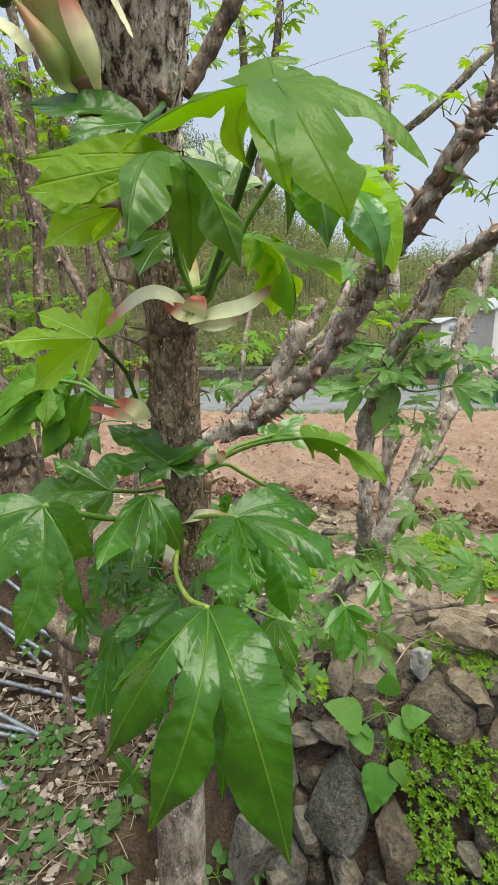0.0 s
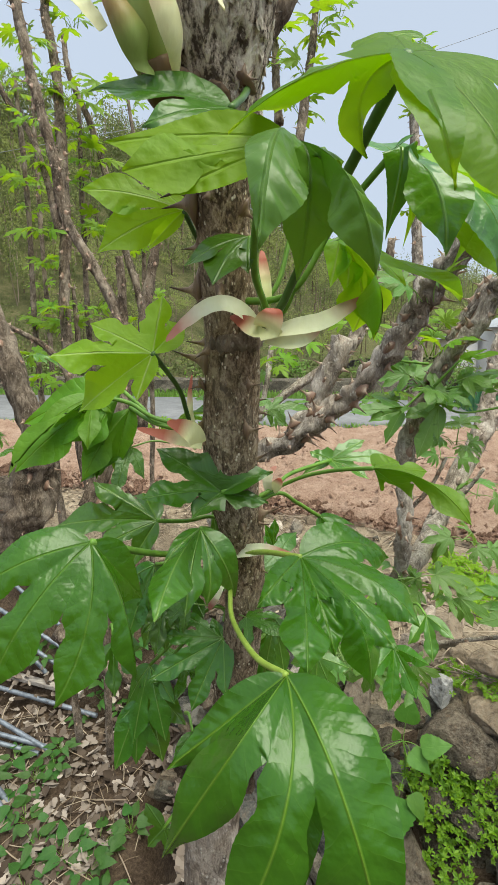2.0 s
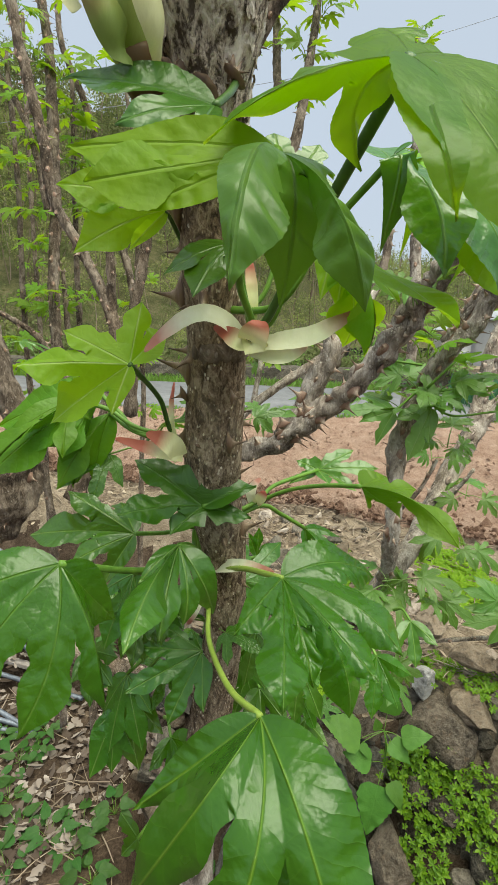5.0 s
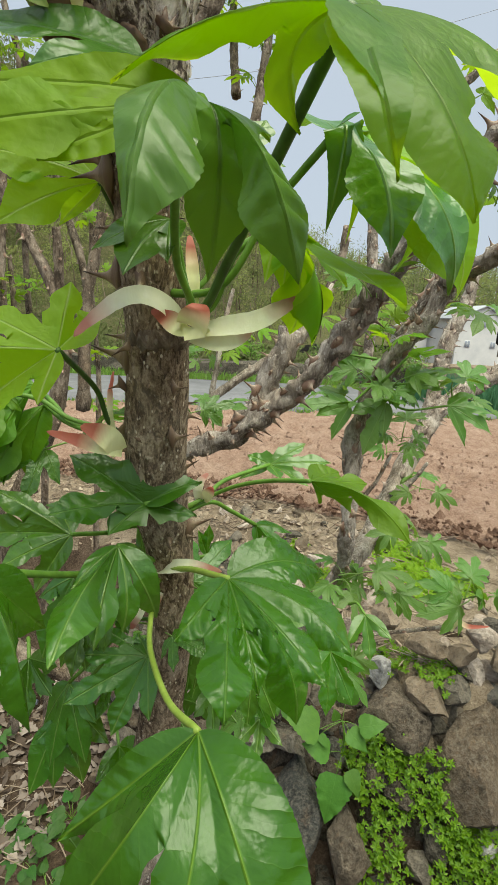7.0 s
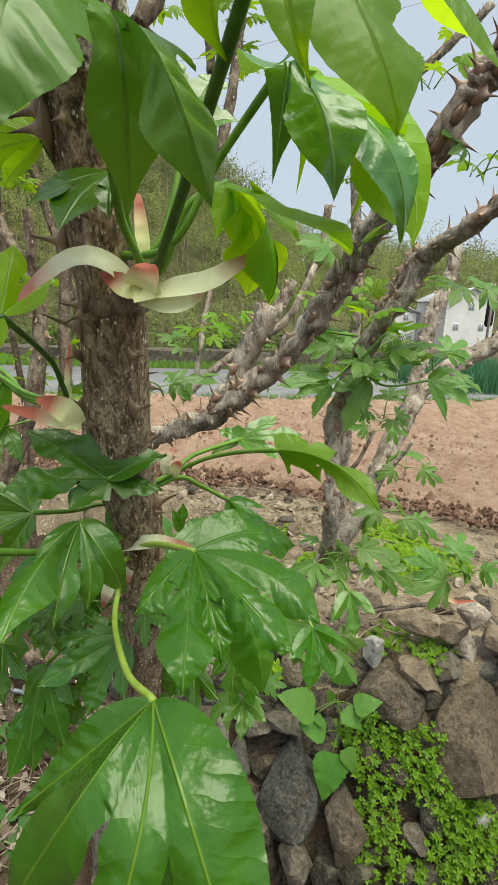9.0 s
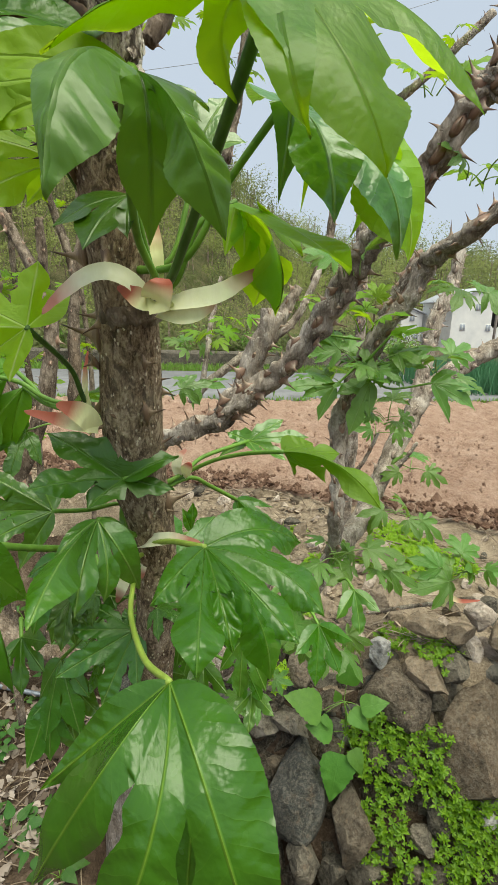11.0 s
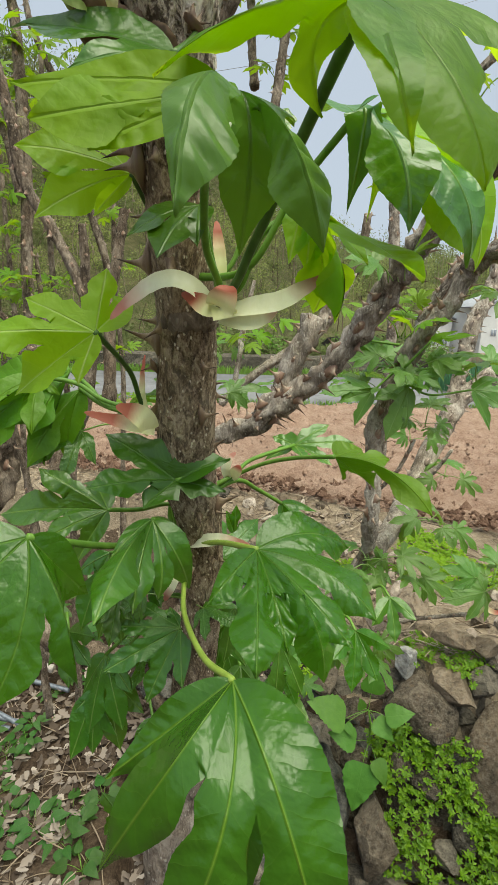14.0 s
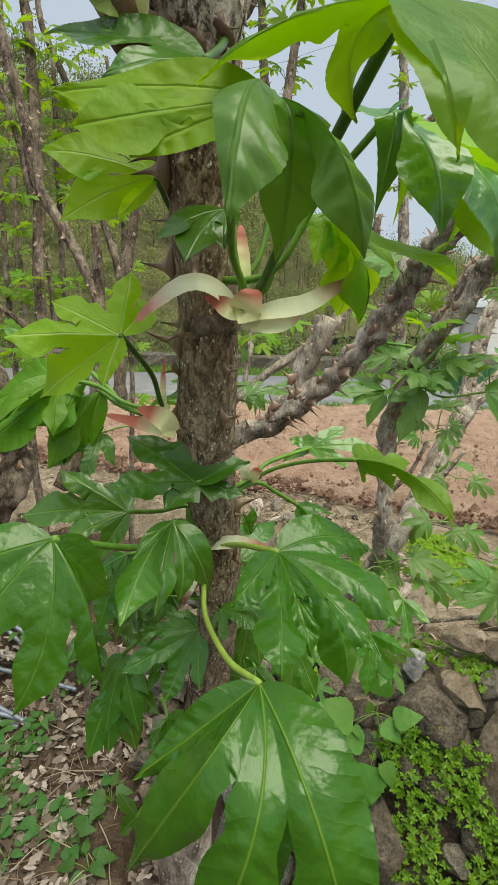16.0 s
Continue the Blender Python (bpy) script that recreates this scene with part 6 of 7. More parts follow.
branch(left_stump, [(-0.4190, 0.8432, 1.4296, 0.0202), (-0.4351, 0.8521, 1.3748, 0.0341), (-0.4448, 0.8512, 1.3210, 0.0418), (-0.4809, 0.8496, 1.2660, 0.0391), (-0.5722, 0.8658, 1.2010, 0.0382), (-0.6750, 0.8857, 1.1053, 0.0375), (-0.730, 0.903, 0.2, 0.045), (-0.730, 0.933, -0.95, 0.055)], M_BARK_DARK, 34, 0.018, seg=28, per=16, ridge=0.3, rough=0.6, name='trunk')
branch(left_stump, [(-0.5056, 0.8616, 1.6741, 0.0214), (-0.4712, 0.8483, 1.6074, 0.0214), (-0.4467, 0.8430, 1.5302, 0.0227), (-0.4215, 0.8383, 1.4560, 0.0229), (-0.4254, 0.8446, 1.3875, 0.0306)], M_BARK_DARK, 16, 0.011)
branch(left_stump, [(-0.5339, 0.8596, 1.3176, 0.0317), (-0.4866, 0.8527, 1.3312, 0.0365), (-0.4344, 0.8534, 1.3313, 0.0365)], M_BARK_DARK, 8, 0.009)
branch(left_stump, [(-0.4264, 0.8971, 1.0404, 0.0258), (-0.3683, 0.8838, 0.9827, 0.0235), (-0.2981, 0.8784, 0.9593, 0.0211), (-0.2205, 0.8917, 0.9283, 0.0203)], M_BARK_DARK, 14, 0.009, kinds=THORNS_PALE)
shoot(left_stump, (-0.533, 1.014, 1.5726), 3, 0.05, M_MID)
shoot(left_stump, (-0.4613, 0.8328, 1.4316), 4, 0.045, M_LEAF)
far_shoot = thing("thorny_sapling", (0.6751, 2.3271, 0.3), "slender thorny sapling with tufts of new leaves", "sapling")
branch(far_shoot, [(0.6511, 2.6822, 2.9933, 0.0175), (0.6603, 2.6427, 2.8223, 0.0202), (0.6719, 2.5942, 2.6120, 0.0229), (0.6777, 2.5335, 2.3490, 0.0243), (0.6910, 2.4606, 2.0335, 0.0256), (0.7039, 2.3756, 1.6654, 0.0283)], M_BARK_LIMB, 44, 0.02)
branch(far_shoot, [(0.704, 2.376, 1.665, 0.028), (0.704, 2.376, 0.9, 0.032), (0.704, 2.376, 0.2, 0.04)], M_BARK_LIMB, 12, 0.02)
shoot(far_shoot, (0.6728, 2.6852, 3.0062), 4, 0.075, M_YOUNG, lift=0.4, spread=0.6)
shoot(far_shoot, (0.6718, 2.6609, 2.9011), 4, 0.075, M_YOUNG, lift=0.4, spread=0.6)
shoot(far_shoot, (0.6709, 2.6366, 2.796), 4, 0.075, M_YOUNG, lift=0.4, spread=0.6)
shoot(far_shoot, (0.6697, 2.6063, 2.6645), 4, 0.075, M_YOUNG, lift=0.4, spread=0.6)
shoot(far_shoot, (0.6678, 2.5578, 2.4543), 4, 0.075, M_YOUNG, lift=0.4, spread=0.6)
shoot(far_shoot, (0.6667, 2.5274, 2.3229), 4, 0.075, M_YOUNG, lift=0.4, spread=0.6)
shoot(far_shoot, (0.6657, 2.5031, 2.2177), 4, 0.075, M_YOUNG, lift=0.4, spread=0.6)


# ---- stone bank ----


def rock_mesh(seed, sub, mat, name="stone"):
    """An angular field stone of radius 1: a ball cut by planes, with a rough skin."""
    r = random.Random(seed)
    bm = bmesh.new()
    bmesh.ops.create_icosphere(bm, subdivisions=sub, radius=1.0)
    cuts = []
    for _ in range(12):
        n = Vector((r.gauss(0, 1), r.gauss(0, 1), r.gauss(0, 1))).normalized()
        cuts.append((n, r.uniform(0.44, 0.78)))
    for v in bm.verts:
        p = v.co.copy()
        for n, o in cuts:
            d = p.dot(n) - o
            if d > 0:
                p -= n * d
        p *= 1 + 0.09 * noise.noise(p * 2.1 + Vector((seed, 0, 0))) + 0.055 * noise.noise(p * 5 + Vector((0, seed, 0))) + 0.03 * noise.noise(p * 12 + Vector((0, 0, seed)))
        v.co = p * 1.3
    me = bpy.data.meshes.new(name)
    bm.to_mesh(me)
    bm.free()
    me.materials.append(mat)
    me.polygons.foreach_set("use_smooth", [True] * len(me.polygons))
    me.set_sharp_from_angle(angle=radians(24))
    return me


ROCKS = {m.name: [rock_mesh(11 * i + 3, 4, m) for i in range(7)] for m in (M_STONE, M_STONE_BROWN, M_STONE_DARK, M_STONE_TAN, M_STONE_PALE, M_STONE_WHITE)}
SMALL_ROCKS = {m.name: [rock_mesh(7 * i + 5, 2, m) for i in range(6)] for m in (M_STONE, M_STONE_TAN, M_STONE_PALE)}
bank = thing("retaining_wall", (0.9, 1.6, -0.9), "rough dry stone bank of grey and brown field stones", "stone wall", kind="structure")


def stone(at, w, h, turn=0.0, mat=M_STONE, deep=1.0, meshes=ROCKS, parent=None):
    """A stone w wide and h high on the face of the bank, turned in its face."""
    u = Vector((0.94, -0.34, 0))
    up = Vector((0.34 * FACE, 0.94 * FACE, 1)).normalized()
    n = u.cross(up)
    c, s = math.cos(radians(turn)), math.sin(radians(turn))
    a, b = u * c + up * s, up * c - u * s
    d = deep * min(w, h) / 2
    ob = new("stone", RNG.choice(meshes[mat.name]))
    attach(ob, parent or bank)
    m = Matrix((a * w / 2, b * h / 2, n * d)).transposed().to_4x4()
    m.translation = Vector(at)
    ob.matrix_basis = m
    return ob


def face_place(x, z):
    """The place on the bank's face at a given x and height."""
    return Vector((x, (1.688 + FACE * (z + 0.17) - 0.34 * x) / 0.94, z))


stone((0.326, 1.595, -0.283), 0.240, 0.349, -8, M_STONE_DARK, 0.9)
stone((0.149, 1.691, -0.240), 0.117, 0.219, 0, M_STONE_DARK, 0.9)
stone((0.346, 1.730, -0.089), 0.159, 0.097, 0, M_STONE, 0.9)
stone((0.233, 1.556, -0.382), 0.128, 0.193, 30, M_STONE, 0.9)
stone((0.359, 1.460, -0.450), 0.143, 0.194, 10, M_STONE, 0.9)
stone((0.554, 1.484, -0.322), 0.185, 0.235, 0, M_STONE_BROWN, 0.9)
stone((0.466, 1.407, -0.470), 0.117, 0.119, 0, M_STONE, 0.9)
stone((0.584, 1.381, -0.447), 0.151, 0.118, 0, M_STONE, 0.9)
stone((0.747, 1.707, 0.077), 0.274, 0.229, -12, M_STONE_BROWN, 0.9)
stone((0.383, 1.867, 0.115), 0.117, 0.217, 0, M_STONE_BROWN, 0.9)
stone((0.905, 1.706, 0.154), 0.156, 0.178, 5, M_STONE_TAN, 0.9)
stone((1.012, 1.694, 0.190), 0.109, 0.119, 0, M_STONE, 0.9)
stone((0.729, 1.809, 0.208), 0.103, 0.118, 15, M_STONE_WHITE, 0.9)
stone((0.776, 1.928, 0.393), 0.122, 0.153, 0, M_STONE_TAN, 0.9)
stone((0.906, 1.828, 0.321), 0.181, 0.095, -4, M_STONE_TAN, 0.9)
stone((1.144, 1.795, 0.394), 0.139, 0.120, 5, M_STONE_PALE, 0.9)
stone((1.204, 1.719, 0.319), 0.101, 0.122, 0, M_STONE_TAN, 0.9)
stone((1.040, 1.515, -0.040), 0.277, 0.446, -4, M_STONE_TAN, 0.9)
stone((1.036, 1.394, -0.207), 0.099, 0.083, 10, M_STONE_WHITE, 0.9)
stone((0.861, 1.425, -0.251), 0.084, 0.144, 15, M_STONE, 0.9)
stone((0.815, 1.391, -0.320), 0.099, 0.118, 0, M_STONE, 0.9)
stone((0.769, 1.535, -0.147), 0.116, 0.138, 20, M_STONE_BROWN, 0.9)
stone((0.858, 1.319, -0.396), 0.176, 0.089, 0, M_STONE, 0.9)
stone((1.036, 1.292, -0.345), 0.101, 0.115, 0, M_STONE_BROWN, 0.9)
stone((0.756, 1.340, -0.418), 0.091, 0.090, 0, M_STONE, 0.9)
stone((1.053, 1.772, 0.317), 0.140, 0.082, 8, M_STONE_TAN, 0.9)
stone((0.509, 1.747, 0.015), 0.111, 0.102, 20, M_STONE_BROWN, 0.9)
stone((0.223, 1.753, -0.118), 0.134, 0.101, 10, M_STONE, 0.9)
stone((0.265, 1.805, -0.028), 0.116, 0.087, 0, M_STONE_BROWN, 0.9)
stone((0.677, 1.582, -0.127), 0.119, 0.126, 0, M_STONE_BROWN, 0.9)
stone((0.106, 1.606, -0.376), 0.110, 0.169, 5, M_STONE, 0.9)
stone((0.473, 1.927, 0.242), 0.138, 0.113, 0, M_STONE_TAN, 0.9)
stone((0.633, 1.932, 0.328), 0.116, 0.095, 0, M_STONE_PALE, 0.9)
stone((1.269, 1.647, 0.253), 0.146, 0.169, 0, M_STONE, 0.9)
stone((1.267, 1.523, 0.083), 0.170, 0.266, 6, M_STONE_BROWN, 0.9)
stone((1.231, 1.381, -0.128), 0.161, 0.200, 0, M_STONE, 0.9)
stone((1.161, 1.283, -0.297), 0.155, 0.147, 0, M_STONE_BROWN, 0.9)
stone((0.012, 1.702, -0.292), 0.135, 0.194, 0, M_STONE_DARK, 0.9)
stone((-0.004, 1.575, -0.473), 0.166, 0.181, 0, M_STONE_BROWN, 0.9)
stone((0.105, 1.500, -0.521), 0.141, 0.130, 0, M_STONE, 0.9)
stone((0.08, 1.643, -0.34), 0.167, 0.237, 10, M_STONE_DARK)
stone((-0.005, 1.569, -0.484), 0.211, 0.309, 0, M_STONE_DARK)
stone((0.12, 1.514, -0.5), 0.160, 0.201, 0, M_STONE_DARK)
stone((-0.04, 1.692, -0.336), 0.122, 0.161, 0, M_STONE_DARK)
stone((0.035, 1.762, -0.202), 0.149, 0.164, 0, M_STONE_DARK)
for i in range(20):
    for j in range(13):
        x = 0.0 + i * 0.105 + RNG.uniform(-0.05, 0.05) + (j % 2) * 0.06
        z = -0.88 + j * 0.088 + RNG.uniform(-0.03, 0.03)
        p = face_place(x, z) + Vector((0.3, 0.8, -0.45)) * 0.10
        stone(p, RNG.uniform(0.11, 0.18), RNG.uniform(0.09, 0.15), RNG.uniform(-35, 35), RNG.choice((M_STONE, M_STONE_BROWN, M_STONE_BROWN, M_STONE_DARK)), 0.8)
for i in range(60):
    t = RNG.random()
    z = RNG.uniform(-0.85, 0.2)
    x, y = -0.02 - 0.28 * t, 1.85 + 1.35 * t
    p = Vector((x + FACE * (z + 0.17), y, z))
    stone(p, RNG.uniform(0.1, 0.2), RNG.uniform(0.08, 0.15), RNG.uniform(-35, 35), RNG.choice((M_STONE, M_STONE_DARK, M_STONE_TAN)), 0.9)
for i in range(420):
    x, y = RNG.uniform(-0.4, 2.0), RNG.uniform(1.5, 3.6)
    s = face_distance(x, y)
    if s < 0.28 or y > near_edge(x) - 0.1:
        continue
    w = RNG.uniform(0.03, 0.13) * (1.0 if s < 0.8 else 0.6)
    stone((x, y, terrain(x, y) + 0.2 * w), w, w * RNG.uniform(0.5, 0.9), RNG.uniform(0, 180), RNG.choice((M_STONE_TAN, M_STONE_PALE, M_STONE_PALE, M_STONE)), 0.9, SMALL_ROCKS)

# ---- plants on the bank ----


def sprigs(name, patches, mat, size, label, per=1.0):
    """Tufts of tiny leaf rosettes over round patches (x, y, z, radius, count); hung on the ground below."""
    verts, faces = [], []
    for x, y, z, rad, n in patches:
        for _ in range(int(n * per)):
            a, r = RNG.uniform(0, 6.28), rad * math.sqrt(RNG.random()) * RNG.uniform(0.7, 1.15)
            dx, dy = r * math.cos(a), r * math.sin(a)
            dz = 0.0
            if face_distance(x, y) < 0.27:
                q = Vector((0.94, -0.34, 0)) * dx + Vector((0.34 * FACE, 0.94 * FACE, 1)).normalized() * dy
                px, py, pz = x + q.x, y + q.y, z + q.z
            else:
                px, py = x + dx, y + dy
                pz = terrain(px, py)
            h = 0.055 * RNG.random() ** 1.5
            axis_v = Vector((RNG.uniform(-0.5, 0.3), RNG.uniform(-0.9, 0.1), 1)).normalized()
            c = Vector((px, py, pz)) + Vector((-0.3, -0.7, 0.5)) * (h + 0.012)
            u = axis_v.orthogonal().normalized()
            v = axis_v.cross(u)
            k = RNG.randint(5, 8)
            s = size * RNG.uniform(0.7, 1.55)
            b0 = RNG.uniform(0, 6.28)
            for q in range(k):
                b = b0 + q * 2.4
                d = (u * math.cos(b) + v * math.sin(b))
                side = axis_v.cross(d)
                lf = s * (1 - 0.05 * q)
                rise = 0.25 + 0.1 * q
                i0 = len(verts)
                verts += [c, c + d * lf * 0.55 + side * lf * 0.24 + axis_v * lf * rise * 0.5, c + d * lf + axis_v * lf * rise * 0.6, c + d * lf * 0.55 - side * lf * 0.24 + axis_v * lf * rise * 0.5]
                faces += [(i0, i0 + 1, i0 + 2, i0 + 3)]
    ob = link_mesh(name, verts, faces, mat, None, None, False)
    return tagged(ob, label, "groundcover", kind="stuff")


sprigs("groundcover", [(0.644, 1.635, -0.078, 0.117, 92), (0.758, 1.633, -0.026, 0.128, 111), (0.831, 1.566, -0.075, 0.137, 126), (0.707, 1.516, -0.207, 0.081, 44), (0.674, 1.468, -0.287, 0.089, 53), (0.678, 1.393, -0.385, 0.104, 72), (0.914, 1.471, -0.169, 0.097, 64), (0.983, 1.421, -0.198, 0.119, 96), (0.964, 1.364, -0.287, 0.117, 92), (0.885, 1.310, -0.397, 0.125, 106), (1.061, 1.344, -0.269, 0.126, 108), (0.633, 1.588, -0.142, 0.069, 32), (0.832, 1.885, 0.214, 0.097, 63), (1.011, 1.818, 0.213, 0.080, 43), (0.966, 1.775, 0.205, 0.073, 36)], M_SEDUM, 0.017, "bright yellow-green creeping groundcover over the stones")
sprigs("groundcover", [(1.112, 2.635, 0.313, 0.153, 159), (1.178, 2.538, 0.305, 0.148, 149), (1.240, 2.448, 0.297, 0.144, 141), (1.122, 2.758, 0.329, 0.106, 76), (1.135, 2.356, 0.281, 0.124, 104), (0.599, 2.485, 0.258, 0.080, 43), (0.546, 2.925, 0.262, 0.092, 57), (1.341, 2.385, 0.294, 0.126, 107), (0.292, 1.860, 0.061, 0.066, 29), (0.384, 1.980, 0.205, 0.068, 31), (0.378, 2.515, 0.232, 0.078, 41), (0.330, 2.658, 0.230, 0.082, 45), (0.457, 2.089, 0.222, 0.069, 32)], M_SEDUM_BRIGHT, 0.015, "low bright green weeds on the terrace edge", 2.0)


def heart_leaf(parent, foot, tip, up, mat, width=0.8, stalk_from=None):
    foot, tip = Vector(foot), Vector(tip)
    tip = foot + (tip - foot) * 1.2
    v, f, uv = leaf_data(foot, [tip], up, arch=0.1, fold=0.12, na=18, nc=4, teeth=0.05, outer=width * 0.86, wave=0.06, puff=0.0004, seed=RNG.random() * 40)
    ob = link_mesh("leaf", v, f, mat, parent, uv)
    if stalk_from is not None:
        a, b = Vector(stalk_from), Vector(foot)
        tube("petiole", [(*a, 0.0016), (*((a + b) / 2 + Vector((0, 0, 0.006))), 0.0014), (*b, 0.0012)], M_STEM, ob, 6, 4)
    return ob


wall_weed = thing("weed", (0.534, 1.67, -0.078), "heart-leaved green weed growing from the stones", "weed")
tube('stem', [(0.551, 1.636, -0.045, 0.004), (0.544, 1.621, 0.055, 0.0035), (0.532, 1.628, 0.117, 0.003)], M_STEM, wall_weed, 8, 6)
heart_leaf(wall_weed, (0.44, 1.618, 0.086), (0.309, 1.629, 0.143), (-0.05, -0.41, 0.91), M_WEED, 0.95, (0.532, 1.628, 0.117))
heart_leaf(wall_weed, (0.538, 1.636, 0.19), (0.552, 1.643, 0.282), (-0.07, -0.72, 0.69), M_WEED, 1.0, (0.532, 1.628, 0.117))
heart_leaf(wall_weed, (0.596, 1.609, 0.105), (0.687, 1.593, 0.133), (-0.06, -0.5, 0.86), M_WEED, 0.9, (0.532, 1.628, 0.117))
heart_leaf(wall_weed, (0.556, 1.608, 0.089), (0.614, 1.574, 0.037), (-0.07, -0.62, 0.78), M_WEED, 0.9, (0.532, 1.628, 0.117))
heart_leaf(wall_weed, (0.484, 1.593, 0.004), (0.387, 1.594, 0.037), (-0.07, -0.7, 0.71), M_WEED, 0.9, (0.551, 1.636, -0.045))
heart_leaf(wall_weed, (0.513, 1.569, -0.078), (0.476, 1.519, -0.221), (-0.08, -0.87, 0.48), M_WEED, 0.9, (0.551, 1.636, -0.045))
heart_leaf(wall_weed, (0.563, 1.569, -0.059), (0.591, 1.532, -0.132), (0.12, -0.78, 0.61), M_WEED, 0.8, (0.551, 1.636, -0.045))
heart_leaf(wall_weed, (0.444, 1.613, 0.069), (0.469, 1.586, 0.034), (-0.08, -0.78, 0.62), M_WEED, 0.7, (0.532, 1.628, 0.117))
heart_leaf(wall_weed, (0.507, 1.622, 0.125), (0.492, 1.62, 0.173), (-0.07, -0.68, 0.73), M_WEED, 0.8, (0.532, 1.628, 0.117))


def ground_weed(at, n, size, group="weeds in the litter"):
    e = thing("weed", at, "low broad-leaved green weed in dry leaf litter", "weed", group)
    for i in range(n):
        a = i * 2.4 + RNG.uniform(-0.4, 0.4)
        r = size * RNG.uniform(0.4, 1.3)
        o = Vector(at)
        foot = o + Vector((math.cos(a) * r * 0.7, math.sin(a) * r * 0.7, size * RNG.uniform(0.3, 1.0)))
        tip = foot + Vector((math.cos(a + RNG.uniform(-0.5, 0.5)), math.sin(a), RNG.uniform(-0.5, 0.1))) * size * RNG.uniform(0.7, 1.1)
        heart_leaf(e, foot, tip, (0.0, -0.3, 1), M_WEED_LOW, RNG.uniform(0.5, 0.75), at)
    return e


ground_weed((-0.962, 1.919, -0.901), 10, 0.088)
ground_weed((-1.244, 2.1, -0.903), 10, 0.080)
ground_weed((-0.808, 1.974, -0.902), 11, 0.080)
ground_weed((-0.83, 1.864, -0.902), 9, 0.080)
ground_weed((-1.232, 2.542, -0.9), 9, 0.072)
ground_weed((-1.086, 2.928, -0.715), 10, 0.080)
ground_weed((-1.305, 2.343, -0.902), 9, 0.080)
ground_weed((-1.235, 2.8, -0.901), 8, 0.056)
ground_weed((-1.479, 2.461, -0.901), 8, 0.080)
ground_weed((-1.097, 1.777, -0.903), 8, 0.080)
ground_weed((-0.669, 2.063, -0.903), 8, 0.080)
ground_weed((-1.015, 2.98, -0.619), 8, 0.080)
ground_weed((-1.123, 1.962, -0.902), 8, 0.080)
ground_weed((-0.947, 2.822, -0.833), 7, 0.064)
ground_weed((-1.368, 2.165, -0.901), 8, 0.080)
ground_weed((-1.219, 2.419, -0.902), 8, 0.064)
ground_weed((-1.074, 2.864, -0.8), 8, 0.064)
ground_weed((-0.147, 1.535, -0.601), 8, 0.064)
ground_weed((0.017, 1.516, -0.546), 7, 0.048)
ground_weed((-0.682, 1.736, -0.901), 8, 0.080)
ground_weed((-1.583, 2.272, -0.902), 9, 0.096)
ground_weed((-1.434, 1.896, -0.903), 9, 0.096)
ground_weed((-0.861, 3.029, -0.52), 8, 0.096)
ground_weed((-1.286, 3.096, -0.516), 8, 0.096)
ground_weed((-1.569, 3.059, -0.626), 7, 0.080)

# ---- litter ----


def dead_leaves(name, count, region, size, mat, label):
    """Curled lobed dry leaves scattered on the ground."""
    verts, faces = [], []
    done = 0
    while done < count:
        x, y = region()
        if x is None:
            continue
        done += 1
        z = terrain(x, y) + RNG.uniform(0.006, 0.03)
        s = size * RNG.uniform(0.5, 1.25)
        a = RNG.uniform(0, 6.28)
        n = Vector((RNG.gauss(0, 0.5), RNG.gauss(0, 0.5), 1)).normalized()
        u = Vector((math.cos(a), math.sin(a), 0))
        u = (u - u.dot(n) * n).normalized()
        v = n.cross(u)
        curl = RNG.uniform(-0.6, 1.0)
        i0 = len(verts)
        prof = [0.04, 0.15, 0.17, 0.26, 0.20, 0.28, 0.19, 0.14, 0.02]
        for i, w in enumerate(prof):
            q = i / (len(prof) - 1)
            bend = 0.35 * curl * (q - 0.5) ** 2 * s
            for c in (-1, 0, 1):
                off = c * w * s * RNG.uniform(0.7, 1.25)
                verts.append(Vector((x, y, z)) + u * (q - 0.5) * s + v * off + n * (bend + (0.55 * abs(off) * curl if c else 0)))
        for i in range(len(prof) - 1):
            for c in range(2):
                p = i0 + i * 3 + c
                faces.append((p, p + 1, p + 4, p + 3))
    ob = link_mesh(name, verts, faces, mat, None, None, True)
    return tagged(ob, label, "litter", kind="stuff")


def low_ground():
    x, y = RNG.uniform(-2.4, 0.3), 1.5 + 2.2 * RNG.random() ** 1.5
    s = face_distance(x, y)
    return (x, y) if s < -0.35 and noise.noise((x * 2.5, y * 2.5, 9)) > -0.32 else (None, None)


def bank_top():
    x, y = RNG.uniform(-3.0, 1.5), RNG.uniform(1.9, 5.0)
    s = face_distance(x, y)
    return (x, y) if s > 0.1 and y < near_edge(x) + 0.15 and x < 0.9 else (None, None)


def stubble():
    x, y = RNG.uniform(-3.2, 2.0), RNG.uniform(1.4, 5.0)
    s = face_distance(x, y)
    return (x, y) if y < near_edge(x) + 0.1 and not -0.55 < s < 0.3 else (None, None)


dead_leaves("leaf_litter", 1900, low_ground, 0.078, M_DEAD, "dry curled grey-brown oak leaves on dark soil")
dead_leaves("leaf_litter", 2600, bank_top, 0.034, M_STRAW, "bleached straw and dry leaves along the field edge")


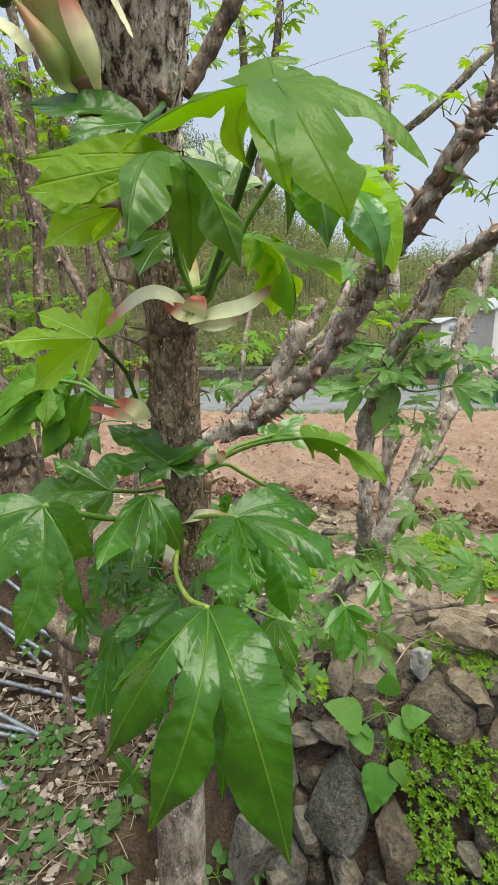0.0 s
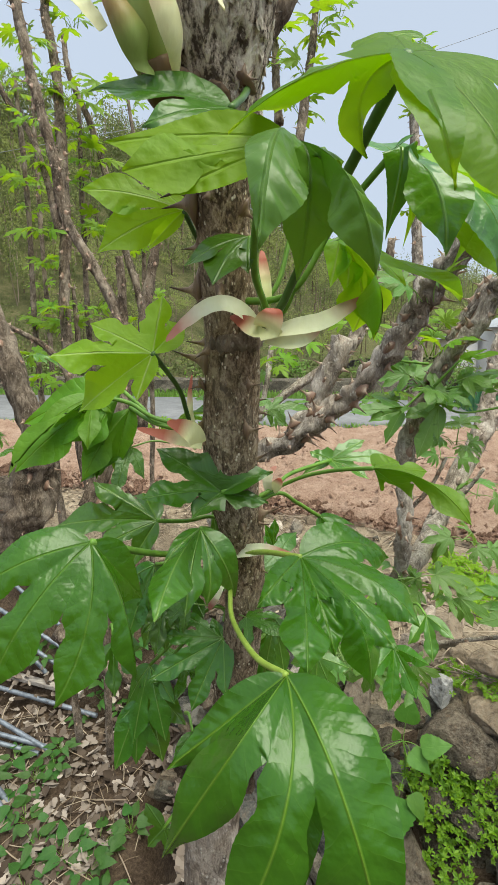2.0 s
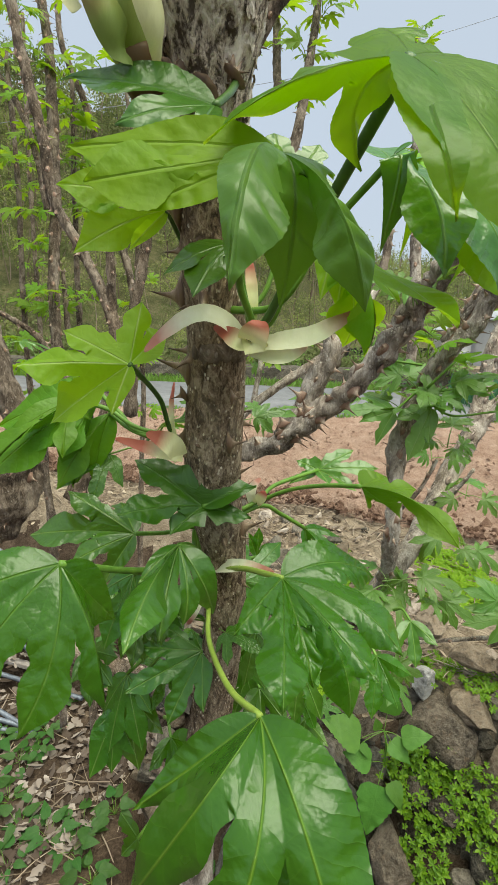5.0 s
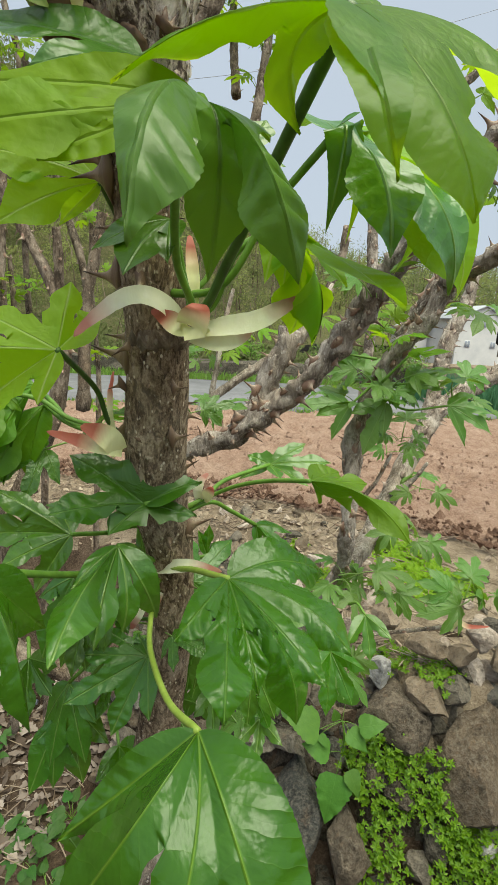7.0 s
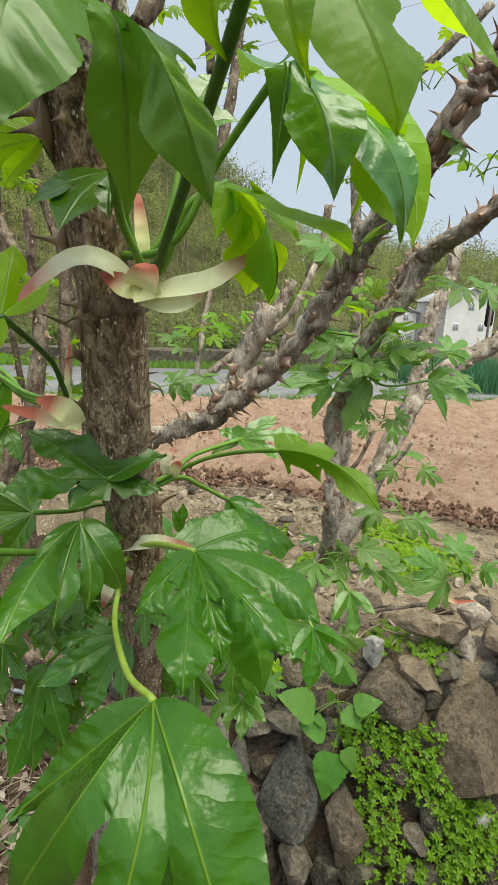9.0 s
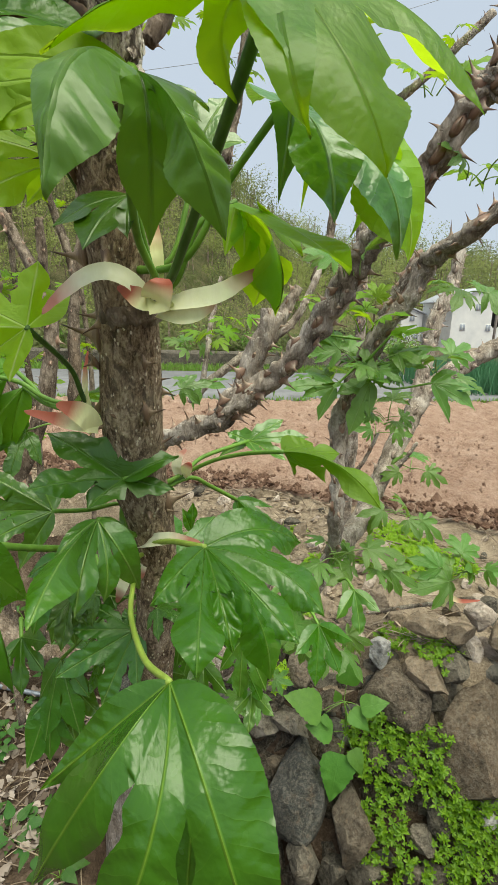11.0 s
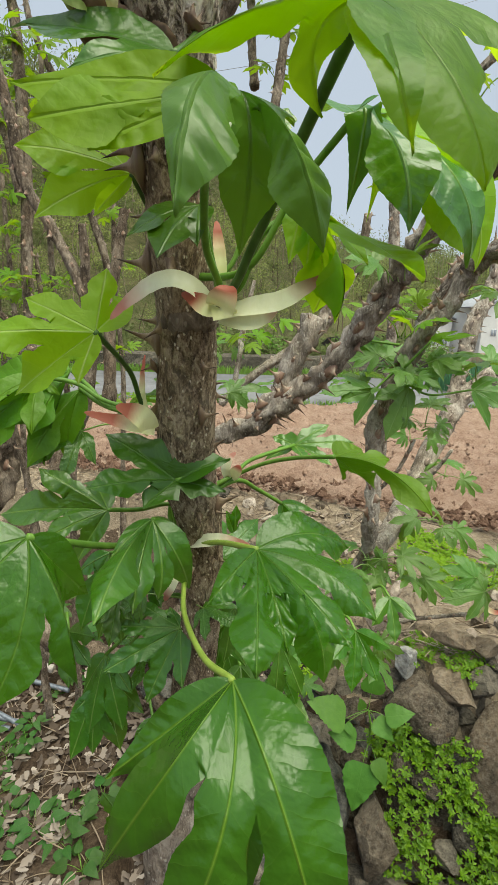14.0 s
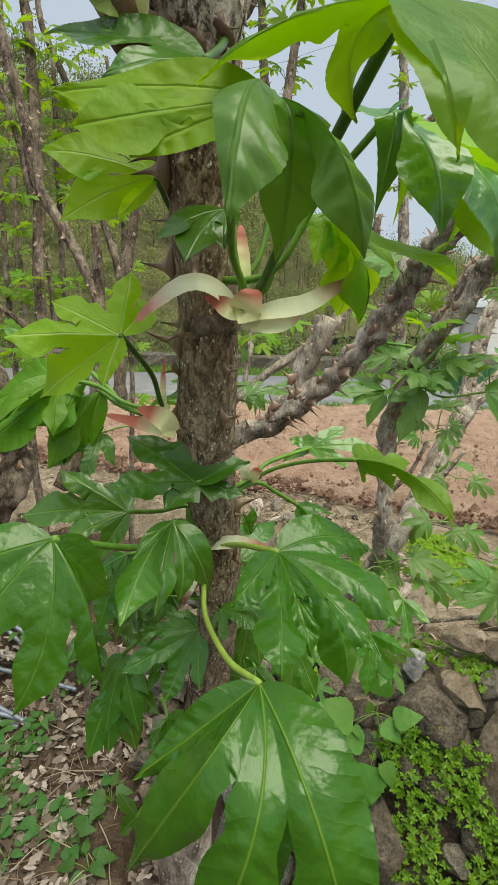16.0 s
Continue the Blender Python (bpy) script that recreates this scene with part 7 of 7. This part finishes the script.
def sticks(name, count, region, mat, label, long=0.22, rad=0.0022):
    verts, faces = [], []
    done = 0
    while done < count:
        x, y = region()
        if x is None:
            continue
        done += 1
        a, ln, r = RNG.uniform(0, 6.28), long * RNG.uniform(0.4, 1.4), rad * RNG.uniform(0.6, 1.6)
        tilt = RNG.uniform(-0.15, 0.3)
        c = Vector((x, y, terrain(x, y) + 0.015 + r))
        d = Vector((math.cos(a), math.sin(a), tilt)).normalized()
        bow = Vector((RNG.uniform(-1, 1), RNG.uniform(-1, 1), 0.6)) * ln * 0.08
        t, f, _ = tube_data([(*(c - d * ln / 2), r), (*(c + bow), r * 0.9), (*(c + d * ln / 2), r * 0.6)], 5, 3)
        k0 = len(verts)
        verts += t
        faces += [tuple(q + k0 for q in face) for face in f]
    ob = link_mesh(name, verts, faces, mat)
    return tagged(ob, label, "litter", kind="stuff")


sticks("dry_stems", 900, stubble, M_STRAW, "thin pale dry stems lying about")
sticks("twigs", 260, stubble, M_TWIG, "dark fallen twigs on the ground", 0.26, 0.0032)

# ---- pipes ----


def pipe(a, b, r=0.016):
    """A hollow steel tube with an open end."""
    a, b = Vector(a), Vector(b)
    d = (b - a).normalized()
    u = d.orthogonal().normalized()
    v = d.cross(u)
    verts, faces, seg = [], [], 18
    rings = [(a, r), (a.lerp(b, 0.5), r), (b - d * 0.002, r), (b, r * 0.96), (b, r * 0.86), (b - d * 0.06, r * 0.86)]
    for p, q in rings:
        verts += [p + (u * math.cos(2 * math.pi * j / seg) + v * math.sin(2 * math.pi * j / seg)) * q for j in range(seg)]
    for i in range(len(rings) - 1):
        for j in range(seg):
            faces.append((i * seg + j, i * seg + (j + 1) % seg, (i + 1) * seg + (j + 1) % seg, (i + 1) * seg + j))
    ob = link_mesh("steel_pipe", verts, faces, M_PIPE)
    return tagged(ob, "long bluish galvanised steel tube lying on the ground", "pipe", "pipes in the heap")


def board(a, b, w=0.05, h=0.03):
    a, b = Vector(a), Vector(b)
    d = (b - a).normalized()
    side = d.cross(Vector((0, 0, 1))).normalized()
    up = side.cross(d)
    bm = bmesh.new()
    m = Matrix((d * (b - a).length, side * w, up * h)).transposed().to_4x4()
    m.translation = (a + b) / 2
    bmesh.ops.create_cube(bm, size=1.0, matrix=m)
    bmesh.ops.bevel(bm, geom=bm.edges[:], offset=0.003, segments=2, affect="EDGES")
    me = bpy.data.meshes.new("wooden_batten")
    bm.to_mesh(me)
    bm.free()
    me.materials.append(M_BOARD)
    ob = new("wooden_batten", me)
    return tagged(ob, "grey weathered square batten lying on the pipes", "board")


pipe((-2.763, 3.164, -0.715), (-1.102, 2.811, -0.865), 0.016)
pipe((-2.911, 3.98, 0.238), (-1.405, 3.207, -0.369), 0.014)
pipe((-2.956, 3.938, 0.232), (-1.449, 3.161, -0.442), 0.014)
pipe((-2.996, 3.655, -0.062), (-1.407, 3.077, -0.556), 0.015)
pipe((-2.991, 3.607, -0.129), (-1.423, 3.013, -0.648), 0.015)
pipe((-3.001, 3.793, 0.135), (-1.51, 2.995, -0.694), 0.015)
pipe((-2.853, 3.152, -0.627), (-1.293, 2.534, -0.886), 0.015)
pipe((-2.978, 2.83, -0.708), (-1.311, 2.561, -0.886), 0.015)
pipe((-3.027, 2.656, -0.572), (-1.365, 2.519, -0.888), 0.014)
pipe((-2.684, 2.967, -0.366), (-1.324, 2.1, -0.887), 0.015)
pipe((-2.572, 2.678, 0.194), (-1.37, 2.183, -0.887), 0.015)
board((-2.586, 3.22, -0.703), (-1.228, 2.894, -0.765), 0.05, 0.032)

# ---- clods ----
def clods(name, count, reach, power, small, large, mat, label, seed):
    """Loose lumps of soil behind the near edge of the plot."""
    verts, faces = [], []
    cr = random.Random(seed)
    for _ in range(count):
        x = cr.uniform(-2.6, 4.2)
        y = near_edge(x) - 0.04 + reach * cr.random() ** power
        s = cr.uniform(small, large) * (1.5 if cr.random() < 0.12 else 1)
        c = Vector((x, y, terrain(x, y) + 0.045 + 0.4 * s))
        i0 = len(verts)
        for d in ((1, 0, 0), (-1, 0, 0), (0, 1, 0), (0, -1, 0), (0, 0, 1), (0, 0, -1)):
            verts.append(c + Vector(d) * s * cr.uniform(0.55, 1.2) + Vector((cr.uniform(-1, 1), cr.uniform(-1, 1), cr.uniform(-1, 1))) * s * 0.35)
        for a, b, e in ((0, 2, 4), (2, 1, 4), (1, 3, 4), (3, 0, 4), (2, 0, 5), (1, 2, 5), (3, 1, 5), (0, 3, 5)):
            faces.append((i0 + a, i0 + b, i0 + e))
    tagged(link_mesh(name, verts, faces, mat, None, None, False), label, "soil", kind="stuff")


clods("soil_clods", 1800, 3.4, 1.5, 0.008, 0.022, M_SOIL, "loose reddish brown soil clods on the plot", 5)
clods("damp_soil_clods", 1900, 0.34, 1.0, 0.010, 0.030, M_SOIL_DAMP, "darker damp soil crumbs along the edge of the plot", 6)

# ---- far side of the plot ----


def rough_strip(name, rows, height, thick, mat, label, category, amp=0.08):
    """A low uneven wall along a line of x, y, z."""
    s = spline(rows, 14)
    tan, _, _ = frames(s)
    verts, faces = [], []
    prof = [(-0.5, 0), (-0.46, 0.5), (-0.38, 0.92), (-0.2, 1.0), (0.2, 1.0), (0.38, 0.92), (0.5, 0)]
    for p, t in zip(s, tan):
        side = np.array([-t[1], t[0], 0])
        for w, h in prof:
            q = p + side * w * thick + np.array([0, 0, h * height])
            g = noise.noise((q[0] * 2.0, q[1] * 2.0, q[2] * 3.0)) + 0.6 * noise.noise((q[0] * 6.0, q[1] * 6.0, q[2] * 6.0))
            verts.append(q + np.array([0, -amp * g, amp * 0.6 * g if h > 0.4 else 0]))
    k = len(prof)
    for i in range(len(s) - 1):
        for j in range(k - 1):
            faces.append((i * k + j, (i + 1) * k + j, (i + 1) * k + j + 1, i * k + j + 1))
    ob = link_mesh(name, verts, faces, mat, None, None, False)
    return tagged(ob, label, category, kind="structure")


rough_strip("wall_far", [(-14, 12.0, 0.1), (-6, 12.2, 0.1), (0, 12.4, 0.1), (4, 12.8, 0.1), (6, 13.2, 0.1)], 0.62, 0.6, M_STONE, "low grey stone wall beyond the road", "stone wall")
rough_strip("wall_far_tan", [(5.6, 17.0, -0.4), (9, 17.5, -0.4), (14, 18, -0.4), (24, 19, -0.4)], 1.05, 0.8, M_STONE_TAN, "tan masonry wall below the house", "stone wall", 0.05)


def blades(name, count, box, height, mat, label, category, lean=0.25, wide=0.012, base=None):
    verts, faces = [], []
    x0, x1, y0, y1 = box
    for _ in range(count):
        x, y = RNG.uniform(x0, x1), RNG.uniform(y0, y1)
        z = terrain(x, y) if base is None else base
        h = height * RNG.uniform(0.5, 1.15)
        a = RNG.uniform(0, 6.28)
        w = Vector((math.cos(a), math.sin(a), 0)) * wide
        l = Vector((RNG.uniform(-1, 1), RNG.uniform(-1, 1), 0)) * lean * h
        p = Vector((x, y, z))
        i0 = len(verts)
        verts += [p - w, p + w, p + l * 0.4 + Vector((0, 0, h * 0.6)) + w * 0.7, p + l * 0.4 + Vector((0, 0, h * 0.6)) - w * 0.7, p + l + Vector((0, 0, h))]
        faces += [(i0, i0 + 1, i0 + 2, i0 + 3), (i0 + 3, i0 + 2, i0 + 4)]
    ob = link_mesh(name, verts, faces, mat, None, None, False)
    return tagged(ob, label, category, kind="stuff")


blades("onion_bed", 5200, (3.75, 9.5, 7.78, 9.6), 0.58, M_ONION, "dense bed of blue-green onion leaves", "crop", 0.22, 0.011, 0.40)
blades("grass_verge", 5000, (-9.0, 3.4, 10.6, 12.0), 0.16, M_GRASS, "rough green grass verge beside the road", "grass", 0.5, 0.012, 0.34)
blades("grass_verge", 2600, (-8.0, 9.0, 7.25, 7.6), 0.07, M_GRASS, "thin grass along the edge of the plot", "grass", 0.6, 0.010, 0.34)


def crown(verts, faces, c, rx, rz, count, leaf_size, r):
    """A loose crown: leaf clumps over several uneven lobes, with gaps."""
    lobes = [(Vector((r.gauss(0, 0.45) * rx, r.gauss(0, 0.45) * rx, r.gauss(0, 0.38) * rz)), r.uniform(0.35, 0.7)) for _ in range(7)]
    for _ in range(count):
        o, k = r.choice(lobes)
        d = Vector((r.gauss(0, 1), r.gauss(0, 1), r.gauss(0, 1))).normalized() * (r.random() ** 0.4)
        p = c + o + Vector((d.x * rx * k, d.y * rx * k, d.z * rz * k))
        a = Vector((r.gauss(0, 1), r.gauss(0, 1), r.gauss(0, 1))).normalized() * leaf_size * r.uniform(0.5, 1.2)
        b = a.orthogonal() * r.uniform(0.5, 1.0)
        i0 = len(verts)
        verts += [p - a, p - b * 0.5, p + a, p + b * 0.6]
        faces.append((i0, i0 + 1, i0 + 2, i0 + 3))


HILL = [(-75, 24), (-45, 25.5), (-27, 24), (-15, 22.5), (-5, 19.5), (1, 15.0), (6, 9.5), (12, 6.0), (18, 4.6), (28, 4.2), (45, 5.5), (75, 8)]


def skyline(az):
    return float(np.interp(az, [h[0] for h in HILL], [h[1] for h in HILL]))


def hill_base(az):
    return float(np.interp(az, [-75, -8, 4, 14, 75], [15.5, 15.5, 24, 95, 120]))


def hill_place(az, u):
    """A place on the hillside: u from 0 at its foot to 1 at the skyline."""
    r0 = hill_base(az)
    r = r0 * (1 + 2.6 * u)
    top = math.tan(radians(skyline(az) * 0.86)) * r0 * 3.6 + 1.6
    z = -0.6 + (top + 0.6) * (u ** 1.25)
    return Vector((r * math.sin(radians(az)), r * math.cos(radians(az)), z))


hv, hf = [], []
azs, us = np.linspace(-75, 75, 151), np.linspace(0, 1, 30)
for u in us:
    for az in azs:
        p = hill_place(az, u)
        p.z += 0.02 * p.length * noise.noise((p.x * 0.15, p.y * 0.15, 3.3)) * u
        hv.append(p)
for j in range(len(us) - 1):
    for i in range(len(azs) - 1):
        a = j * len(azs) + i
        hf.append((a, a + 1, a + 1 + len(azs), a + len(azs)))
hillside = link_mesh("backdrop_hillside", hv, hf, M_HILL)
tagged(hillside, "steep brushy hillside behind the fields", "hill", kind="structure")

wr = random.Random(21)
for mat, share, label in ((M_WOOD_FAR, 0.52, "dark green spring woods on the hillside"), (M_WOOD_FAR_Y, 0.48, "yellow-green budding trees on the hillside")):
    verts, faces = [], []
    tv, tf = [], []
    for _ in range(int(1350 * share)):
        az = wr.uniform(-48, 42)
        u = wr.random() ** 0.75
        if az < -14 and u < 0.2 and wr.random() < 0.2:
            continue
        p = hill_place(az, u)
        k = p.length / 30
        h = wr.uniform(1.6, 3.2) * max(0.6, k * 0.75)
        crown(verts, faces, p + Vector((0, 0, h * 0.75)), h * 0.42, h * 0.5, 300, 0.078 * max(0.6, k * 0.8), wr)
        t, f, _ = tube_data([(*p, 0.035 * k), (*(p + Vector((wr.uniform(-0.2, 0.2), 0, h * 0.6))), 0.022 * k), (*(p + Vector((wr.uniform(-0.4, 0.4), 0, h * 1.1))), 0.015 * k)], 4, 2, 0, 0, False)
        k0 = len(tv)
        tv += t
        tf += [tuple(q + k0 for q in face) for face in f]
    tagged(link_mesh("hill_woods", verts, faces, mat, None, None, False), label, "woods", kind="stuff")
    tagged(link_mesh("hill_tree_stems", tv, tf, M_TWIG), "thin dark stems of the hillside trees", "woods", kind="stuff")

verts, faces = [], []
for _ in range(90):
    x = wr.uniform(-11, 5.5)
    y = 12.9 + wr.uniform(0, 2.2)
    crown(verts, faces, Vector((x, y, 0.55 + wr.uniform(0, 0.5))), wr.uniform(0.4, 0.8), wr.uniform(0.35, 0.7), 220, 0.06, wr)
tagged(link_mesh("hedge_brush", verts, faces, M_WOOD_FAR, None, None, False), "tangled green brush behind the low wall", "shrub", kind="stuff")
verts, faces = [], []
for _ in range(40):
    x = wr.uniform(-11, 5.5)
    y = 12.7 + wr.uniform(0, 1.6)
    crown(verts, faces, Vector((x, y, 0.5 + wr.uniform(0, 0.4))), wr.uniform(0.3, 0.6), wr.uniform(0.3, 0.5), 200, 0.05, wr)
tagged(link_mesh("hedge_brush", verts, faces, M_GRASS, None, None, False), "fresh light green brush behind the low wall", "shrub", kind="stuff")

# ---- house ----


def box_part(name, lo, hi, mat, parent, m, bevel=0.02):
    bm = bmesh.new()
    lo, hi = Vector(lo), Vector(hi)
    s = Matrix.Diagonal((*(hi - lo), 1))
    bmesh.ops.create_cube(bm, size=1.0, matrix=m @ Matrix.Translation((lo + hi) / 2) @ s)
    bmesh.ops.bevel(bm, geom=bm.edges[:], offset=bevel, segments=1, affect="EDGES")
    return part(name, bm, mat, parent)


def gable_part(name, w, d, h, rise, mat, parent, m):
    bm = bmesh.new()
    pts = [(-w / 2, -3.0), (w / 2, -3.0), (w / 2, h), (0, h + rise), (-w / 2, h)]
    a = [bm.verts.new(m @ Vector((x, 0, z))) for x, z in pts]
    b = [bm.verts.new(m @ Vector((x, d, z))) for x, z in pts]
    bm.faces.new(a)
    bm.faces.new(b[::-1])
    for i in range(5):
        j = (i + 1) % 5
        bm.faces.new((a[i], b[i], b[j], a[j]))
    bmesh.ops.recalc_face_normals(bm, faces=bm.faces[:])
    ob = part(name, bm, mat, parent)
    ob.data.polygons.foreach_set("use_smooth", [False] * len(ob.data.polygons))
    return ob


def house(at, yaw, w, d, h, rise, label):
    e = thing("house", at, label, "house")
    m = pose(*at, 0, 0, yaw)
    gable_part("wall", w, d, h, rise, M_HOUSE, e, m)
    for s in (-1, 1):
        ln = math.hypot(w / 2, rise) + 0.4
        a = math.degrees(math.atan2(rise, w / 2))
        r = m @ pose(0, -0.3, h + rise + 0.05, 0, s * a, 0)
        box_part("roof", (0 if s > 0 else -ln, 0, 0), (ln if s > 0 else 0, d + 0.6, 0.18), M_ROOF, e, r)
    for x, z in ((0.0, h - 0.9), (-w * 0.27, h - 3.4), (w * 0.25, h - 3.4)):
        win = box_part("window", (x - 0.4, -0.05, z - 0.06), (x + 0.4, 0.05, z + 0.82), M_HOUSE, e, m)
        for s in (-1, 1):
            box_part("pane", (x + s * 0.19 - 0.15, -0.08, z), (x + s * 0.19 + 0.15, -0.02, z + 0.75), M_GLASS, win, m, 0.005)
    return e


house((33.4, 60.6, -0.702), 7.0, 7.0, 7.0, 4.6, 1.6, 'white two-storey house with a grey gable roof')
house((27.103, 65.726, 0.201), 10.0, 3.2, 4.0, 2.2, 0.6, 'small white outbuilding with a low grey roof')
shed = thing('shade_shed', (17.433, 29.43, 0.967), 'black netted shelter on pale posts', 'shed')
sm = pose(17.43, 29.43, 0.97, 0, 0, 18)
box_part('net', (0.05, 0, 0.3), (0.5, 0.5, 2.3), M_NET, shed, sm, 0.15)
for px in (-0.1, 0.8):
    box_part('post', (px, -0.12, -0.4), (px + 0.14, 0.0, 2.9), M_BOARD, shed, sm)
cable = tube('overhead_cable', [(-13.212, 23.391, 9.564, 0.011), (-0.142, 25.088, 12.467, 0.011), (3.295, 25.901, 13.765, 0.011), (13.115, 28.375, 17.813, 0.011), (33.824, 33.68, 27.453, 0.011)], M_CABLE, None, 6, 8)[0]
tagged(cable, 'thin dark overhead cable against the pale sky', 'cable')
